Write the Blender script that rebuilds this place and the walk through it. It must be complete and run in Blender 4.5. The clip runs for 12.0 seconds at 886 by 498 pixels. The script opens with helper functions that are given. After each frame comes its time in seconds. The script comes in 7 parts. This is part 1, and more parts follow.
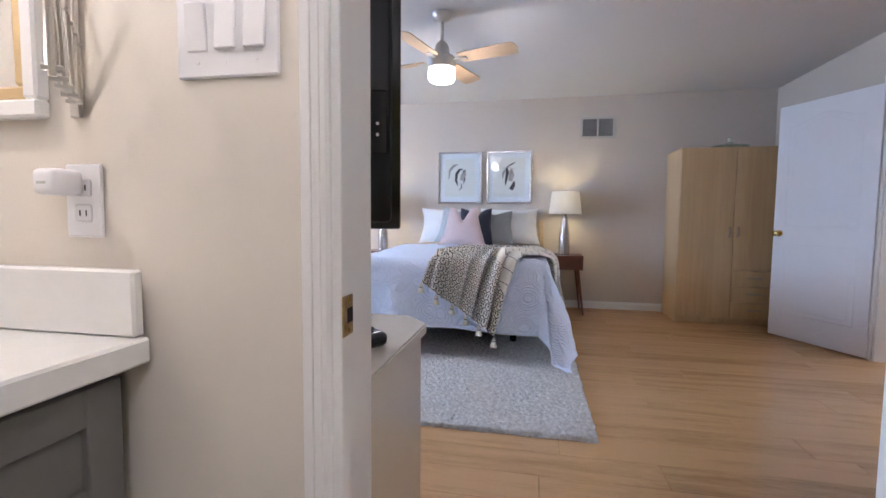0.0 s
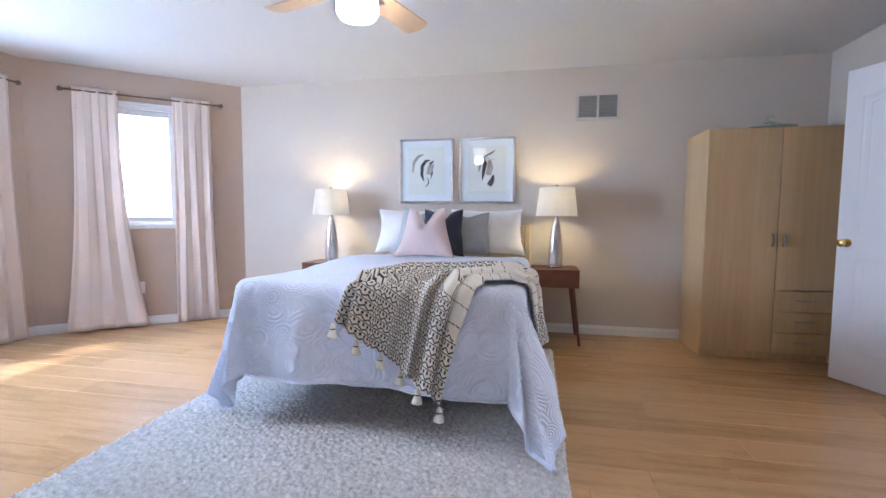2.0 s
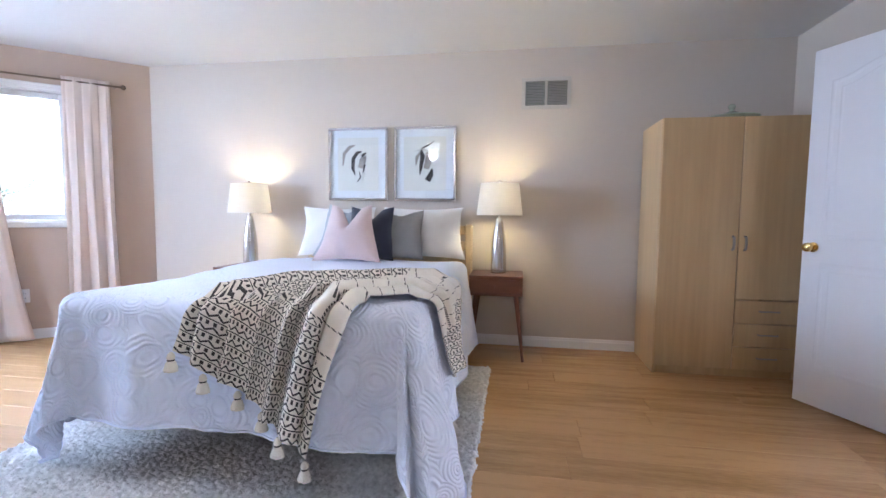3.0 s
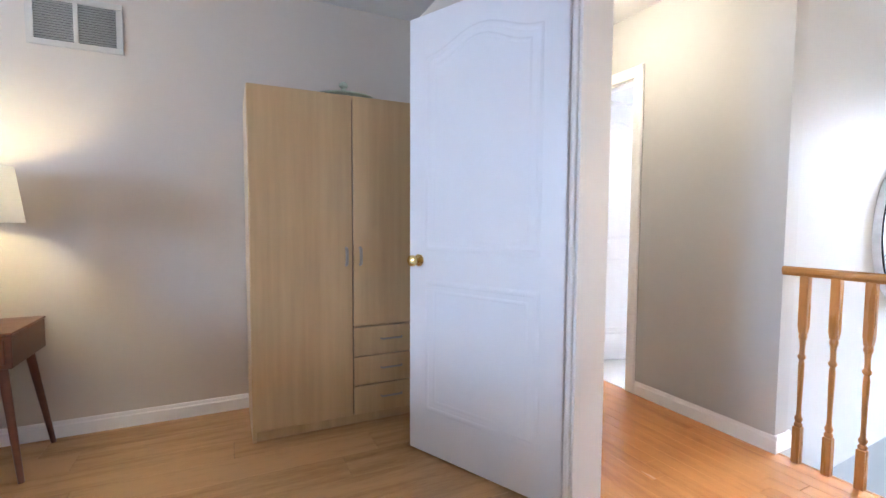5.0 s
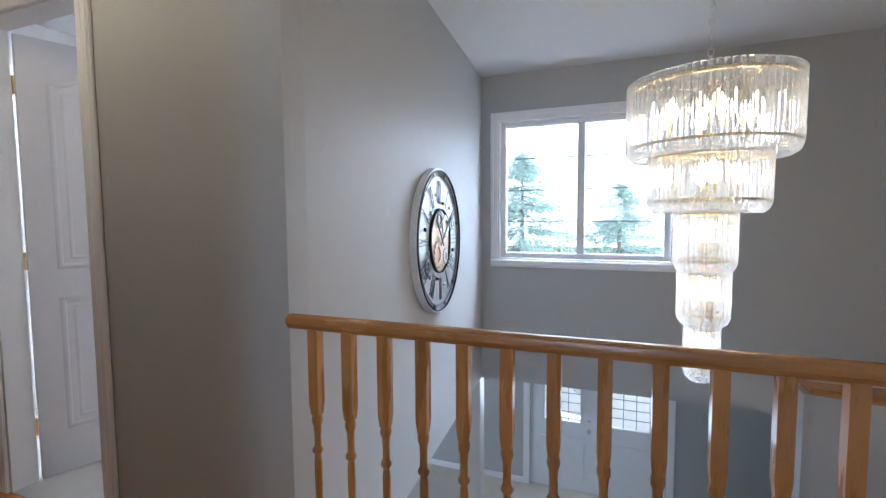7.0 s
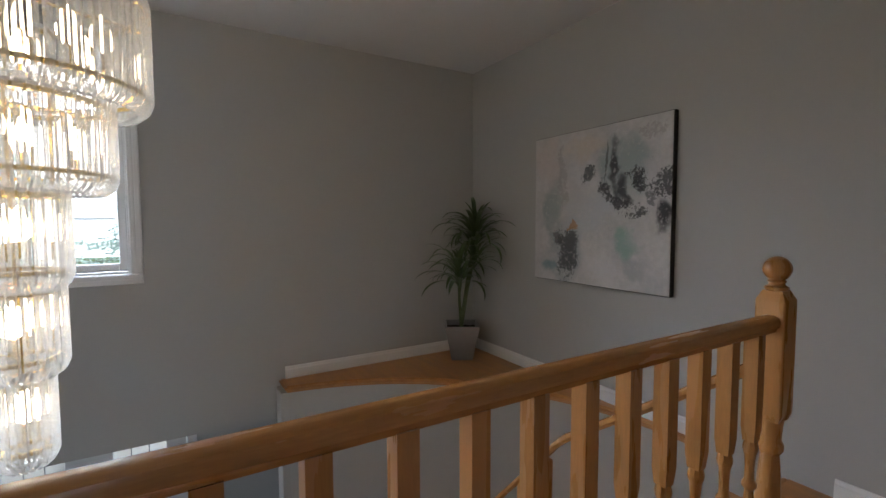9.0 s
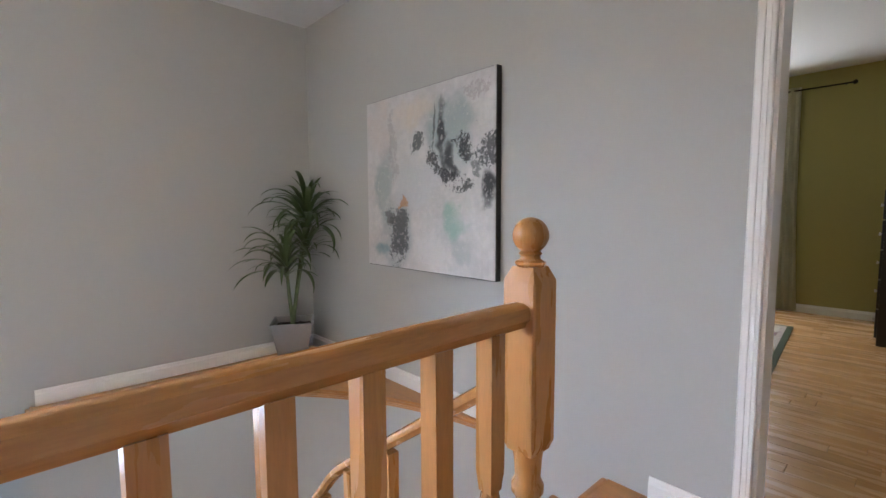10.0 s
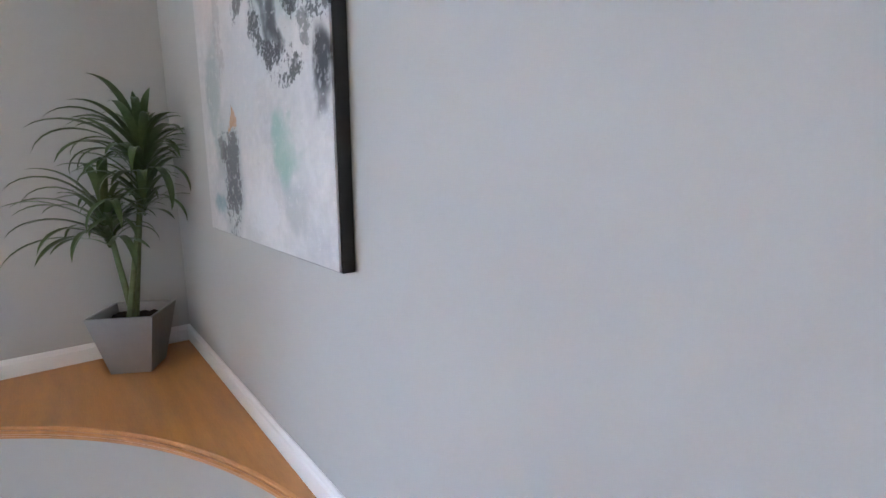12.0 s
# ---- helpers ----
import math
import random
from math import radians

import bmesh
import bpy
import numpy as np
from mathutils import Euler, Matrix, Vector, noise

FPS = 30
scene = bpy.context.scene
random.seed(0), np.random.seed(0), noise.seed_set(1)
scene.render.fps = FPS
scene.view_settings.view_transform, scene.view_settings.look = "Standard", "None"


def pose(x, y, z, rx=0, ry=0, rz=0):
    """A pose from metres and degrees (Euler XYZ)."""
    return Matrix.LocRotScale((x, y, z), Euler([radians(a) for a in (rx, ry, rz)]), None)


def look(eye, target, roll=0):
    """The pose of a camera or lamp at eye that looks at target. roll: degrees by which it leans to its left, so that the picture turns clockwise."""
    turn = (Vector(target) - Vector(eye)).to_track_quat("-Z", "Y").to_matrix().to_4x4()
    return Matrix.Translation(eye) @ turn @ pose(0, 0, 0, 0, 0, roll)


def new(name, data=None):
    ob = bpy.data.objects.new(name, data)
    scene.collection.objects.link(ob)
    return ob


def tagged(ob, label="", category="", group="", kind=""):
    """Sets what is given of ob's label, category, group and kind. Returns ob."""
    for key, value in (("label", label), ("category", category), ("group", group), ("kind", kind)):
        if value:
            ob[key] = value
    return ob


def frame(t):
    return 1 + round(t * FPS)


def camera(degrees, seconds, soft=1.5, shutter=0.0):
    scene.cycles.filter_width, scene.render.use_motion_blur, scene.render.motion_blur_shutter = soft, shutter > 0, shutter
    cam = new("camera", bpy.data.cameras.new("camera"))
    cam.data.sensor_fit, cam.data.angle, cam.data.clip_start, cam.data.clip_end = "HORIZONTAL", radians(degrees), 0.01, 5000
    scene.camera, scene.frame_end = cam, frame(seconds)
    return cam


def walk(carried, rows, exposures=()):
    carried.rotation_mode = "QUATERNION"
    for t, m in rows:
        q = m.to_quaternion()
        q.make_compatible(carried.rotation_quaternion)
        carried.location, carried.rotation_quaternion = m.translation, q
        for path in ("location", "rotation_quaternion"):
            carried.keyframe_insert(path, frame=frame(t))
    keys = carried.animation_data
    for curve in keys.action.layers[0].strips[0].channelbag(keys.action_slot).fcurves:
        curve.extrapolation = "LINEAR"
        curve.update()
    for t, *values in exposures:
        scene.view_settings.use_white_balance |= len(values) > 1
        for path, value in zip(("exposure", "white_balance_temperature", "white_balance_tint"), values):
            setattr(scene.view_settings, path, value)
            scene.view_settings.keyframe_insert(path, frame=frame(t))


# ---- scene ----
cam = camera(89.3, 12.0)
PATH = [
    (0, (0.199, 0.199, 1.043), (-0.19, 2.156, 0.904), 0.5),
    (0.5, (0.221, 0.457, 1.053), (-0.159, 2.416, 0.917), 0.6),
    (1, (0.23, 0.776, 1.061), (-0.153, 2.734, 0.917), 0.5),
    (1.5, (0.264, 1.023, 1.082), (-0.126, 2.979, 0.941), 0.5),
    (2, (0.365, 1.33, 1.089), (-0.032, 3.284, 0.944), 0.3),
    (2.5, (0.5, 1.564, 1.093), (0.097, 3.517, 0.948), 0.3),
    (2.7, (0.561, 1.683, 1.085), (0.179, 3.641, 0.938), 0.4),
    (4.5, (1.338, 2.577, 1.128), (1.851, 4.505, 0.979), 0.6),
    (5, (1.568, 2.787, 1.112), (2.429, 4.588, 0.99), 0.3),
    (5.5, (1.885, 2.926, 1.158), (3.038, 4.555, 1.03), 0.2),
    (6, (2.216, 3.037, 1.18), (3.671, 4.403, 1.053), -0.1),
    (6.5, (2.507, 3.102, 1.209), (4.207, 4.149, 1.087), -0.1),
    (6.7, (2.645, 3.094, 1.204), (4.415, 4.015, 1.073), -0.3),
    (8.3, (3.292, 2.731, 1.195), (5.233, 2.263, 1.085), -0.1),
    (8.5, (3.324, 2.625, 1.182), (5.208, 1.969, 1.060), -0.2),
    (9, (3.405, 2.400, 1.148), (5.119, 1.377, 1.024), -0.2),
    (9.5, (3.446, 2.048, 1.102), (5.009, 0.809, 0.958), -0.2),
    (10, (3.475, 1.745, 1.068), (4.928, 0.382, 0.899), -0.2),
    (10.5, (3.482, 1.392, 1.024), (4.879, -0.022, 0.813), 0.0),
    (11, (3.567, 1.086, 0.998), (4.958, -0.329, 0.748), 0.05),
    (11.5, (3.714, 0.82, 0.991), (5.112, -0.582, 0.71), 0.2),
    (12, (3.952, 0.595, 0.96), (5.446, -0.688, 0.612), 0.0),
]
EXPOSURE = [(0, 0.20, 5600, 17), (0.5, 0.30, 5560, 17), (1.5, 0.44, 5600, 16), (2.7, 0.54, 5650, 16), (4.5, 0.90, 5600, 14), (5.0, 0.96, 5500, 13), (5.5, 0.68, 5450, 12), (6.0, 0.28, 5420, 12), (6.5, -0.10, 5350, 11), (8.3, -1.80, 5980, 11), (9.0, -1.18, 6080, 11), (9.5, -0.22, 5880, 11), (10.5, 0.50, 5500, 11), (11.0, 0.62, 5420, 12), (12.0, 0.58, 5250, 11)]
walk(cam, [(t, look(eye, target, roll)) for t, eye, target, roll in PATH], EXPOSURE)

# ---- world, sun and large lights ----
world = bpy.data.worlds.new("world")
scene.world = world
world.use_nodes = True
wn = world.node_tree
sky = wn.nodes.new("ShaderNodeTexSky")
sky.sky_type = "NISHITA"
sky.sun_disc = False
SUN_AZ, SUN_EL = -125.0, 49.5
sky.sun_elevation, sky.sun_rotation = radians(SUN_EL), radians(SUN_AZ)
wn.links.new(sky.outputs[0], wn.nodes["Background"].inputs[0])
wn.nodes["Background"].inputs[1].default_value = 0.12


def lamp(name, kind, m, energy, color=(1, 1, 1), size=None, size_y=None, angle=None, radius=None, spot=None):
    data = bpy.data.lights.new(name, kind)
    data.energy, data.color = energy, color
    if kind == "AREA":
        data.shape, data.size, data.size_y = "RECTANGLE", size, size_y or size
    if kind == "SUN":
        data.angle = radians(angle)
    if radius:
        data.shadow_soft_size = radius
    ob = new(name, data)
    ob.matrix_world = m
    return ob


sa, se = radians(SUN_AZ), radians(SUN_EL)
sun_from = Vector((math.sin(sa) * math.cos(se), math.cos(sa) * math.cos(se), math.sin(se)))
lamp("sun", "SUN", look(sun_from * 50, (0, 0, 0)), 5.0, (1, 0.97, 0.92), angle=0.5)
DAY = (0.78, 0.88, 1.0)
DEEP_DAY = (0.64, 0.80, 1.0)

# sky light that enters by the windows
lamp("bay_window_light", "AREA", look((-3.86, 5.62, 2.42), (-2.7, 4.3, 0.9)), 205, DEEP_DAY, 1.0, 0.8)
lamp("west_window_light", "AREA", look((-4.15, 3.25, 1.56), (-2.0, 3.50, 1.00)), 100, DEEP_DAY, 1.0, 1.0)
lamp("stair_window_light", "AREA", look((7.75, 3.60, 2.70), (5.5, 2.6, 0.9)), 1200, DAY, 1.8, 1.5)
lamp("front_door_light", "AREA", look((9.23, 3.3, -1.35), (7.0, 3.4, -2.2)), 34, DAY, 1.3, 0.7)
lamp("green_room_window_light", "AREA", look((5.2, -4.05, 1.5), (4.8, -2.0, 0.9)), 50, (1, 0.97, 0.90), 1.1, 1.1)
# added fill under the hall bathroom ceiling, no fixture built, brightens the open doorway
lamp("hall_bath_fill", "AREA", look((5.2, 5.6, 2.38), (5.2, 5.6, 0)), 95, (1, 0.99, 0.97), 0.5, 0.5)
# added fill in the lower room, where no window exists, to brighten the entrance
lamp("lower_room_fill", "AREA", look((6.0, 8.6, -1.3), (7.6, 4.6, -1.8)), 130, DAY, 1.4, 1.2)
# lamps of the place
WARM = (1, 0.81, 0.40)
lamp("bedside_bulb", "POINT", pose(0.555, 5.43, 1.262), 10, WARM, radius=0.04)
lamp("bedside_bulb", "POINT", pose(-1.60, 5.46, 1.262), 15, WARM, radius=0.04)
lamp("fan_bulb", "POINT", pose(-0.44, 3.315, 1.90), 11, (1, 0.9, 0.76), radius=0.06)
lamp("hall_ceiling_bulb", "POINT", pose(3.3, 4.75, 2.26), 16, (1, 0.82, 0.55), radius=0.10)
lamp("vanity_bulb", "POINT", pose(-0.86, 0.50, 1.78), 15, (1, 0.86, 0.70), radius=0.04)
# added unseen fill in the bathroom, not a known lamp, lifts its overall brightness
lamp("bathroom_fill", "POINT", pose(0.6, -0.5, 2.2), 32, (1, 0.91, 0.82), radius=0.12)

# ---- materials ----


def mat(name, color, rough=0.6, metal=0.0, vary=0.06, scale=6.0, bump=0.0, bump_scale=60.0, coat=0.0, stretch=(1, 1, 1), per_object=0.0, spec=0.5, sheen=0.0, second=None, island=0.0, translucent=0.0):
    """A surface with variation at two scales, fine relief and, on request, a change from piece to piece."""
    m = bpy.data.materials.new(name)
    m.use_nodes = True
    t = m.node_tree
    n, k = t.nodes, t.links
    b = n["Principled BSDF"]
    b.inputs["Roughness"].default_value, b.inputs["Metallic"].default_value = rough, metal
    b.inputs["Coat Weight"].default_value, b.inputs["Coat Roughness"].default_value = coat, 0.12
    b.inputs["Specular IOR Level"].default_value = spec
    b.inputs["Sheen Weight"].default_value = sheen
    tc = n.new("ShaderNodeTexCoord")
    mp = n.new("ShaderNodeMapping")
    mp.inputs["Scale"].default_value = stretch
    k.new(tc.outputs["Object"], mp.inputs[0])
    big, fine = n.new("ShaderNodeTexNoise"), n.new("ShaderNodeTexNoise")
    big.inputs["Scale"].default_value, fine.inputs["Scale"].default_value = scale, scale * 9
    big.inputs["Detail"].default_value, fine.inputs["Detail"].default_value = 4, 3
    source = mp.outputs[0]
    info = n.new("ShaderNodeObjectInfo")
    if per_object:
        shift = n.new("ShaderNodeVectorMath")
        shift.operation = "MULTIPLY_ADD"
        k.new(info.outputs["Random"], shift.inputs[0])
        shift.inputs[1].default_value = (37, 53, 29)
        k.new(source, shift.inputs[2])
        source = shift.outputs[0]
    k.new(source, big.inputs["Vector"])
    k.new(source, fine.inputs["Vector"])
    add = n.new("ShaderNodeMath")
    add.operation = "MULTIPLY_ADD"
    k.new(fine.outputs[0], add.inputs[0])
    add.inputs[1].default_value = 0.5
    k.new(big.outputs[0], add.inputs[2])
    value = add.outputs[0]
    if per_object:
        more = n.new("ShaderNodeMath")
        more.operation = "MULTIPLY_ADD"
        k.new(info.outputs["Random"], more.inputs[0])
        more.inputs[1].default_value = per_object
        k.new(value, more.inputs[2])
        value = more.outputs[0]
    if island:
        geo = n.new("ShaderNodeNewGeometry")
        more = n.new("ShaderNodeMath")
        more.operation = "MULTIPLY_ADD"
        k.new(geo.outputs["Random Per Island"], more.inputs[0])
        more.inputs[1].default_value = island
        k.new(value, more.inputs[2])
        value = more.outputs[0]
    ramp = n.new("ShaderNodeValToRGB")
    lo = second or [c * (1 - vary) for c in color]
    hi = [min(1, c * (1 + vary)) for c in color]
    ramp.color_ramp.elements[0].color, ramp.color_ramp.elements[0].position = (*lo, 1), 0.45
    ramp.color_ramp.elements[1].color, ramp.color_ramp.elements[1].position = (*hi, 1), 1.05 + 0.5 * (per_object + island)
    if ramp.color_ramp.elements[1].position > 1:
        half = n.new("ShaderNodeMath")
        half.operation = "MULTIPLY"
        half.inputs[1].default_value = 0.6
        k.new(value, half.inputs[0])
        value = half.outputs[0]
        ramp.color_ramp.elements[0].position, ramp.color_ramp.elements[1].position = 0.27, 0.63 + 0.3 * (per_object + island)
    k.new(value, ramp.inputs[0])
    k.new(ramp.outputs[0], b.inputs["Base Color"])
    if bump:
        fb = n.new("ShaderNodeTexNoise")
        fb.inputs["Scale"].default_value = bump_scale
        fb.inputs["Detail"].default_value = 4
        k.new(source, fb.inputs["Vector"])
        bp = n.new("ShaderNodeBump")
        bp.inputs["Strength"].default_value, bp.inputs["Distance"].default_value = bump, 0.004
        k.new(fb.outputs[0], bp.inputs["Height"])
        k.new(bp.outputs[0], b.inputs["Normal"])
        rr = n.new("ShaderNodeMapRange")
        rr.inputs[3].default_value, rr.inputs[4].default_value = max(0.02, rough - 0.07), min(1, rough + 0.07)
        k.new(big.outputs[0], rr.inputs[0])
        k.new(rr.outputs[0], b.inputs["Roughness"])
    if translucent:
        tr = n.new("ShaderNodeBsdfTranslucent")
        mx = n.new("ShaderNodeMixShader")
        mx.inputs[0].default_value = translucent
        k.new(ramp.outputs[0], tr.inputs[0])
        k.new(b.outputs[0], mx.inputs[1])
        k.new(tr.outputs[0], mx.inputs[2])
        k.new(mx.outputs[0], n["Material Output"].inputs[0])
    return m


def glass(name, color=(1, 1, 1), rough=0.0, ior=1.45):
    m = bpy.data.materials.new(name)
    m.use_nodes = True
    b = m.node_tree.nodes["Principled BSDF"]
    b.inputs["Base Color"].default_value = (*color, 1)
    b.inputs["Roughness"].default_value, b.inputs["Transmission Weight"].default_value, b.inputs["IOR"].default_value = rough, 1, ior
    return m


def glow(name, color, strength):
    m = bpy.data.materials.new(name)
    m.use_nodes = True
    b = m.node_tree.nodes["Principled BSDF"]
    b.inputs["Base Color"].default_value = (*color, 1)
    b.inputs["Emission Color"].default_value = (*color, 1)
    b.inputs["Emission Strength"].default_value = strength
    return m


M_BED = mat("bedroom_paint", (0.585, 0.520, 0.450), 0.75, vary=0.015, scale=2, bump=0.06, bump_scale=220)
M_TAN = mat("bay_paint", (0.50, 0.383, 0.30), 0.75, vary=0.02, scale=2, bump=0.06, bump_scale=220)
M_HALL = mat("hall_paint", (0.42, 0.415, 0.40), 0.62, vary=0.015, scale=2, bump=0.06, bump_scale=220)
M_BATH = mat("bathroom_paint", (0.70, 0.645, 0.57), 0.6, vary=0.015, scale=2, bump=0.06, bump_scale=220)
M_GREEN = mat("green_paint", (0.31, 0.28, 0.09), 0.7, vary=0.02, scale=2, bump=0.06, bump_scale=220)
M_CEIL = mat("ceiling_paint", (0.64, 0.63, 0.625), 0.9, vary=0.015, scale=2, bump=0.15, bump_scale=150)
M_TRIM = mat("white_trim_paint", (0.80, 0.79, 0.78), 0.35, vary=0.012, scale=4)
M_DOOR = mat("white_door_paint", (0.69, 0.68, 0.70), 0.4, vary=0.012, scale=4, bump=0.04, bump_scale=300)
M_LAM = mat("laminate_plank", (0.44, 0.26, 0.12), 0.23, vary=0.16, scale=2.2, stretch=(1, 9, 1), per_object=0.35, bump=0.03, bump_scale=30, second=(0.30, 0.165, 0.07))
M_OAKF = mat("oak_floor_plank", (0.46, 0.20, 0.055), 0.24, vary=0.12, scale=2.4, stretch=(9, 1, 1), per_object=0.3, bump=0.03, bump_scale=30, second=(0.31, 0.125, 0.035))
M_OAKG = mat("green_room_plank", (0.44, 0.25, 0.10), 0.27, vary=0.14, scale=2.4, stretch=(1, 9, 1), per_object=0.5, bump=0.03, bump_scale=30, second=(0.28, 0.145, 0.05))
M_JOINT = mat("dark_joint", (0.16, 0.09, 0.04), 0.8)
M_OAK = mat("oak_railing", (0.39, 0.182, 0.052), 0.28, vary=0.14, scale=5, stretch=(6, 6, 0.7), per_object=0.25, bump=0.05, bump_scale=70, second=(0.27, 0.125, 0.038))
M_OAKY = mat("oak_handrail", (0.39, 0.182, 0.052), 0.26, vary=0.14, scale=5, stretch=(6, 0.7, 6), bump=0.05, bump_scale=70, second=(0.29, 0.138, 0.043))
M_OAKL = mat("oak_ledge", (0.45, 0.205, 0.06), 0.34, vary=0.12, scale=3, stretch=(0.8, 7, 4), bump=0.015, bump_scale=50, second=(0.36, 0.16, 0.046))
M_BRASS = mat("brass", (0.75, 0.55, 0.22), 0.18, 1.0, vary=0.05)
M_CHROME = mat("brushed_nickel", (0.62, 0.60, 0.57), 0.28, 1.0, vary=0.04)
M_GLASS = glass("window_glass")
M_TILE = mat("white_floor_tile", (0.74, 0.74, 0.74), 0.2, vary=0.03, scale=5)
M_LTILE = mat("beige_floor_tile", (0.50, 0.45, 0.37), 0.3, vary=0.08, scale=5)
M_BLACK = mat("black_plastic", (0.006, 0.006, 0.0065), 0.5, vary=0.1, bump=0.05, bump_scale=300, spec=0.25)

# ---- builders ----


def cube(bm, x0, x1, y0, y1, z0, z1, bevel=0.0, seg=1):
    vs = [bm.verts.new((x, y, z)) for x in (x0, x1) for y in (y0, y1) for z in (z0, z1)]
    fs = [bm.faces.new([vs[i] for i in q]) for q in ((0, 1, 3, 2), (4, 6, 7, 5), (0, 4, 5, 1), (2, 3, 7, 6), (0, 2, 6, 4), (1, 5, 7, 3))]
    if bevel:
        es = list({e for f in fs for e in f.edges})
        bmesh.ops.bevel(bm, geom=es, offset=bevel, segments=seg, affect="EDGES", profile=0.5)


def lathe(bm, profile, n=24, cx=0, cy=0, cap=True):
    """Turns (radius, height) pairs round the upright axis."""
    rings = [[bm.verts.new((cx + r * math.cos(2 * math.pi * i / n), cy + r * math.sin(2 * math.pi * i / n), z)) for i in range(n)] for r, z in profile]
    for a, b in zip(rings, rings[1:]):
        for i in range(n):
            j = (i + 1) % n
            bm.faces.new((a[i], a[j], b[j], b[i]))
    if cap:
        bm.faces.new(rings[0][::-1])
        bm.faces.new(rings[-1])


def tube(bm, pts, radius, n=8, cap=True):
    """A round bar along points; radius may be a function of 0 to 1."""
    pts = [Vector(p) for p in pts]
    rings, up = [], None
    for i, p in enumerate(pts):
        d = (pts[min(i + 1, len(pts) - 1)] - pts[max(i - 1, 0)]).normalized()
        if up is None:
            up = d.orthogonal().normalized()
        up = (up - d * up.dot(d)).normalized()
        side = d.cross(up)
        r = radius(i / (len(pts) - 1)) if callable(radius) else radius
        rings.append([bm.verts.new(p + (up * math.cos(2 * math.pi * k / n) + side * math.sin(2 * math.pi * k / n)) * r) for k in range(n)])
    for a, b in zip(rings, rings[1:]):
        for k in range(n):
            bm.faces.new((a[k], a[(k + 1) % n], b[(k + 1) % n], b[k]))
    if cap:
        bm.faces.new(rings[0][::-1])
        bm.faces.new(rings[-1])


def to_mesh(name, bm, material, smooth=True):
    bmesh.ops.recalc_face_normals(bm, faces=bm.faces)
    me = bpy.data.meshes.new(name)
    bm.to_mesh(me)
    bm.free()
    me.materials.append(material)
    if smooth:
        me.polygons.foreach_set("use_smooth", [True] * len(me.polygons))
        me.set_sharp_from_angle(angle=radians(35))
    return me


def part(name, bm, material, parent=None, label="", m=None):
    ob = new(name, to_mesh(name, bm, material))
    ob.parent = parent
    if m is not None:
        ob.matrix_basis = m
    if label:
        tagged(ob, label)
    return ob


def thing(name, m, label, category, group="", kind=""):
    ob = new(name)
    ob.matrix_basis = m
    ob.empty_display_size = 0.1
    return tagged(ob, label, category, group, kind)


def boxed(name, dims, material, parent=None, bevel=0.003, label="", m=None):
    bm = bmesh.new()
    cube(bm, *dims, bevel)
    return part(name, bm, material, parent, label, m)


def setting(name, bm, material, label, category):
    return tagged(part(name, bm, material), label, category, kind="structure")


def along(p, q):
    """The pose whose x runs along the floor from p to q; y points to the left of it."""
    d = Vector(q) - Vector(p)
    return pose(p[0], p[1], 0, 0, 0, math.degrees(math.atan2(d.y, d.x))), d.length


def wall(name, p, q, z0, z1, thick, material, label, holes=()):
    """A wall whose seen face runs from p to q with its thickness to the left of that way; holes are (u0, u1, z0, z1) along it."""
    m, length = along(p, q)
    bm = bmesh.new()
    us = sorted({0, length, *[h[0] for h in holes], *[h[1] for h in holes]})
    for a, b in zip(us, us[1:]):
        spans = sorted((h[2], h[3]) for h in holes if h[0] <= a + 1e-6 and h[1] >= b - 1e-6)
        z = z0
        for s, e in spans:
            if s > z + 1e-4:
                cube(bm, a, b, 0, thick, z, s)
            z = e
        if z1 > z + 1e-4:
            cube(bm, a, b, 0, thick, z, z1)
    bmesh.ops.remove_doubles(bm, verts=bm.verts, dist=1e-5)
    ob = setting(name, bm, material, label, "wall")
    ob.matrix_basis = m
    return ob


def base_strip(p, q, z=0.0, height=0.085, name="baseboard", cuts=()):
    """A skirting board along p to q on the right of that way, with a stepped top; cuts are left out."""
    m, length = along(p, q)
    ends = [0] + [c for cut in sorted(cuts) for c in cut] + [length]
    for a, b in zip(ends[::2], ends[1::2]):
        if b - a < 0.02:
            continue
        bm = bmesh.new()
        prof = ((0, 0), (-0.014, 0), (-0.014, height * 0.72), (-0.009, height * 0.80), (-0.009, height * 0.93), (-0.005, height), (0, height))
        rows = [[bm.verts.new((u, y - 0.001, z + h)) for y, h in prof] for u in (a, b)]
        for i in range(len(prof)):
            j = (i + 1) % len(prof)
            bm.faces.new((rows[0][i], rows[0][j], rows[1][j], rows[1][i]))
        bm.faces.new(rows[0][::-1])
        bm.faces.new(rows[1])
        ob = setting(name, bm, M_TRIM, "white painted moulded baseboard along the wall", "baseboard")
        ob.matrix_basis = m


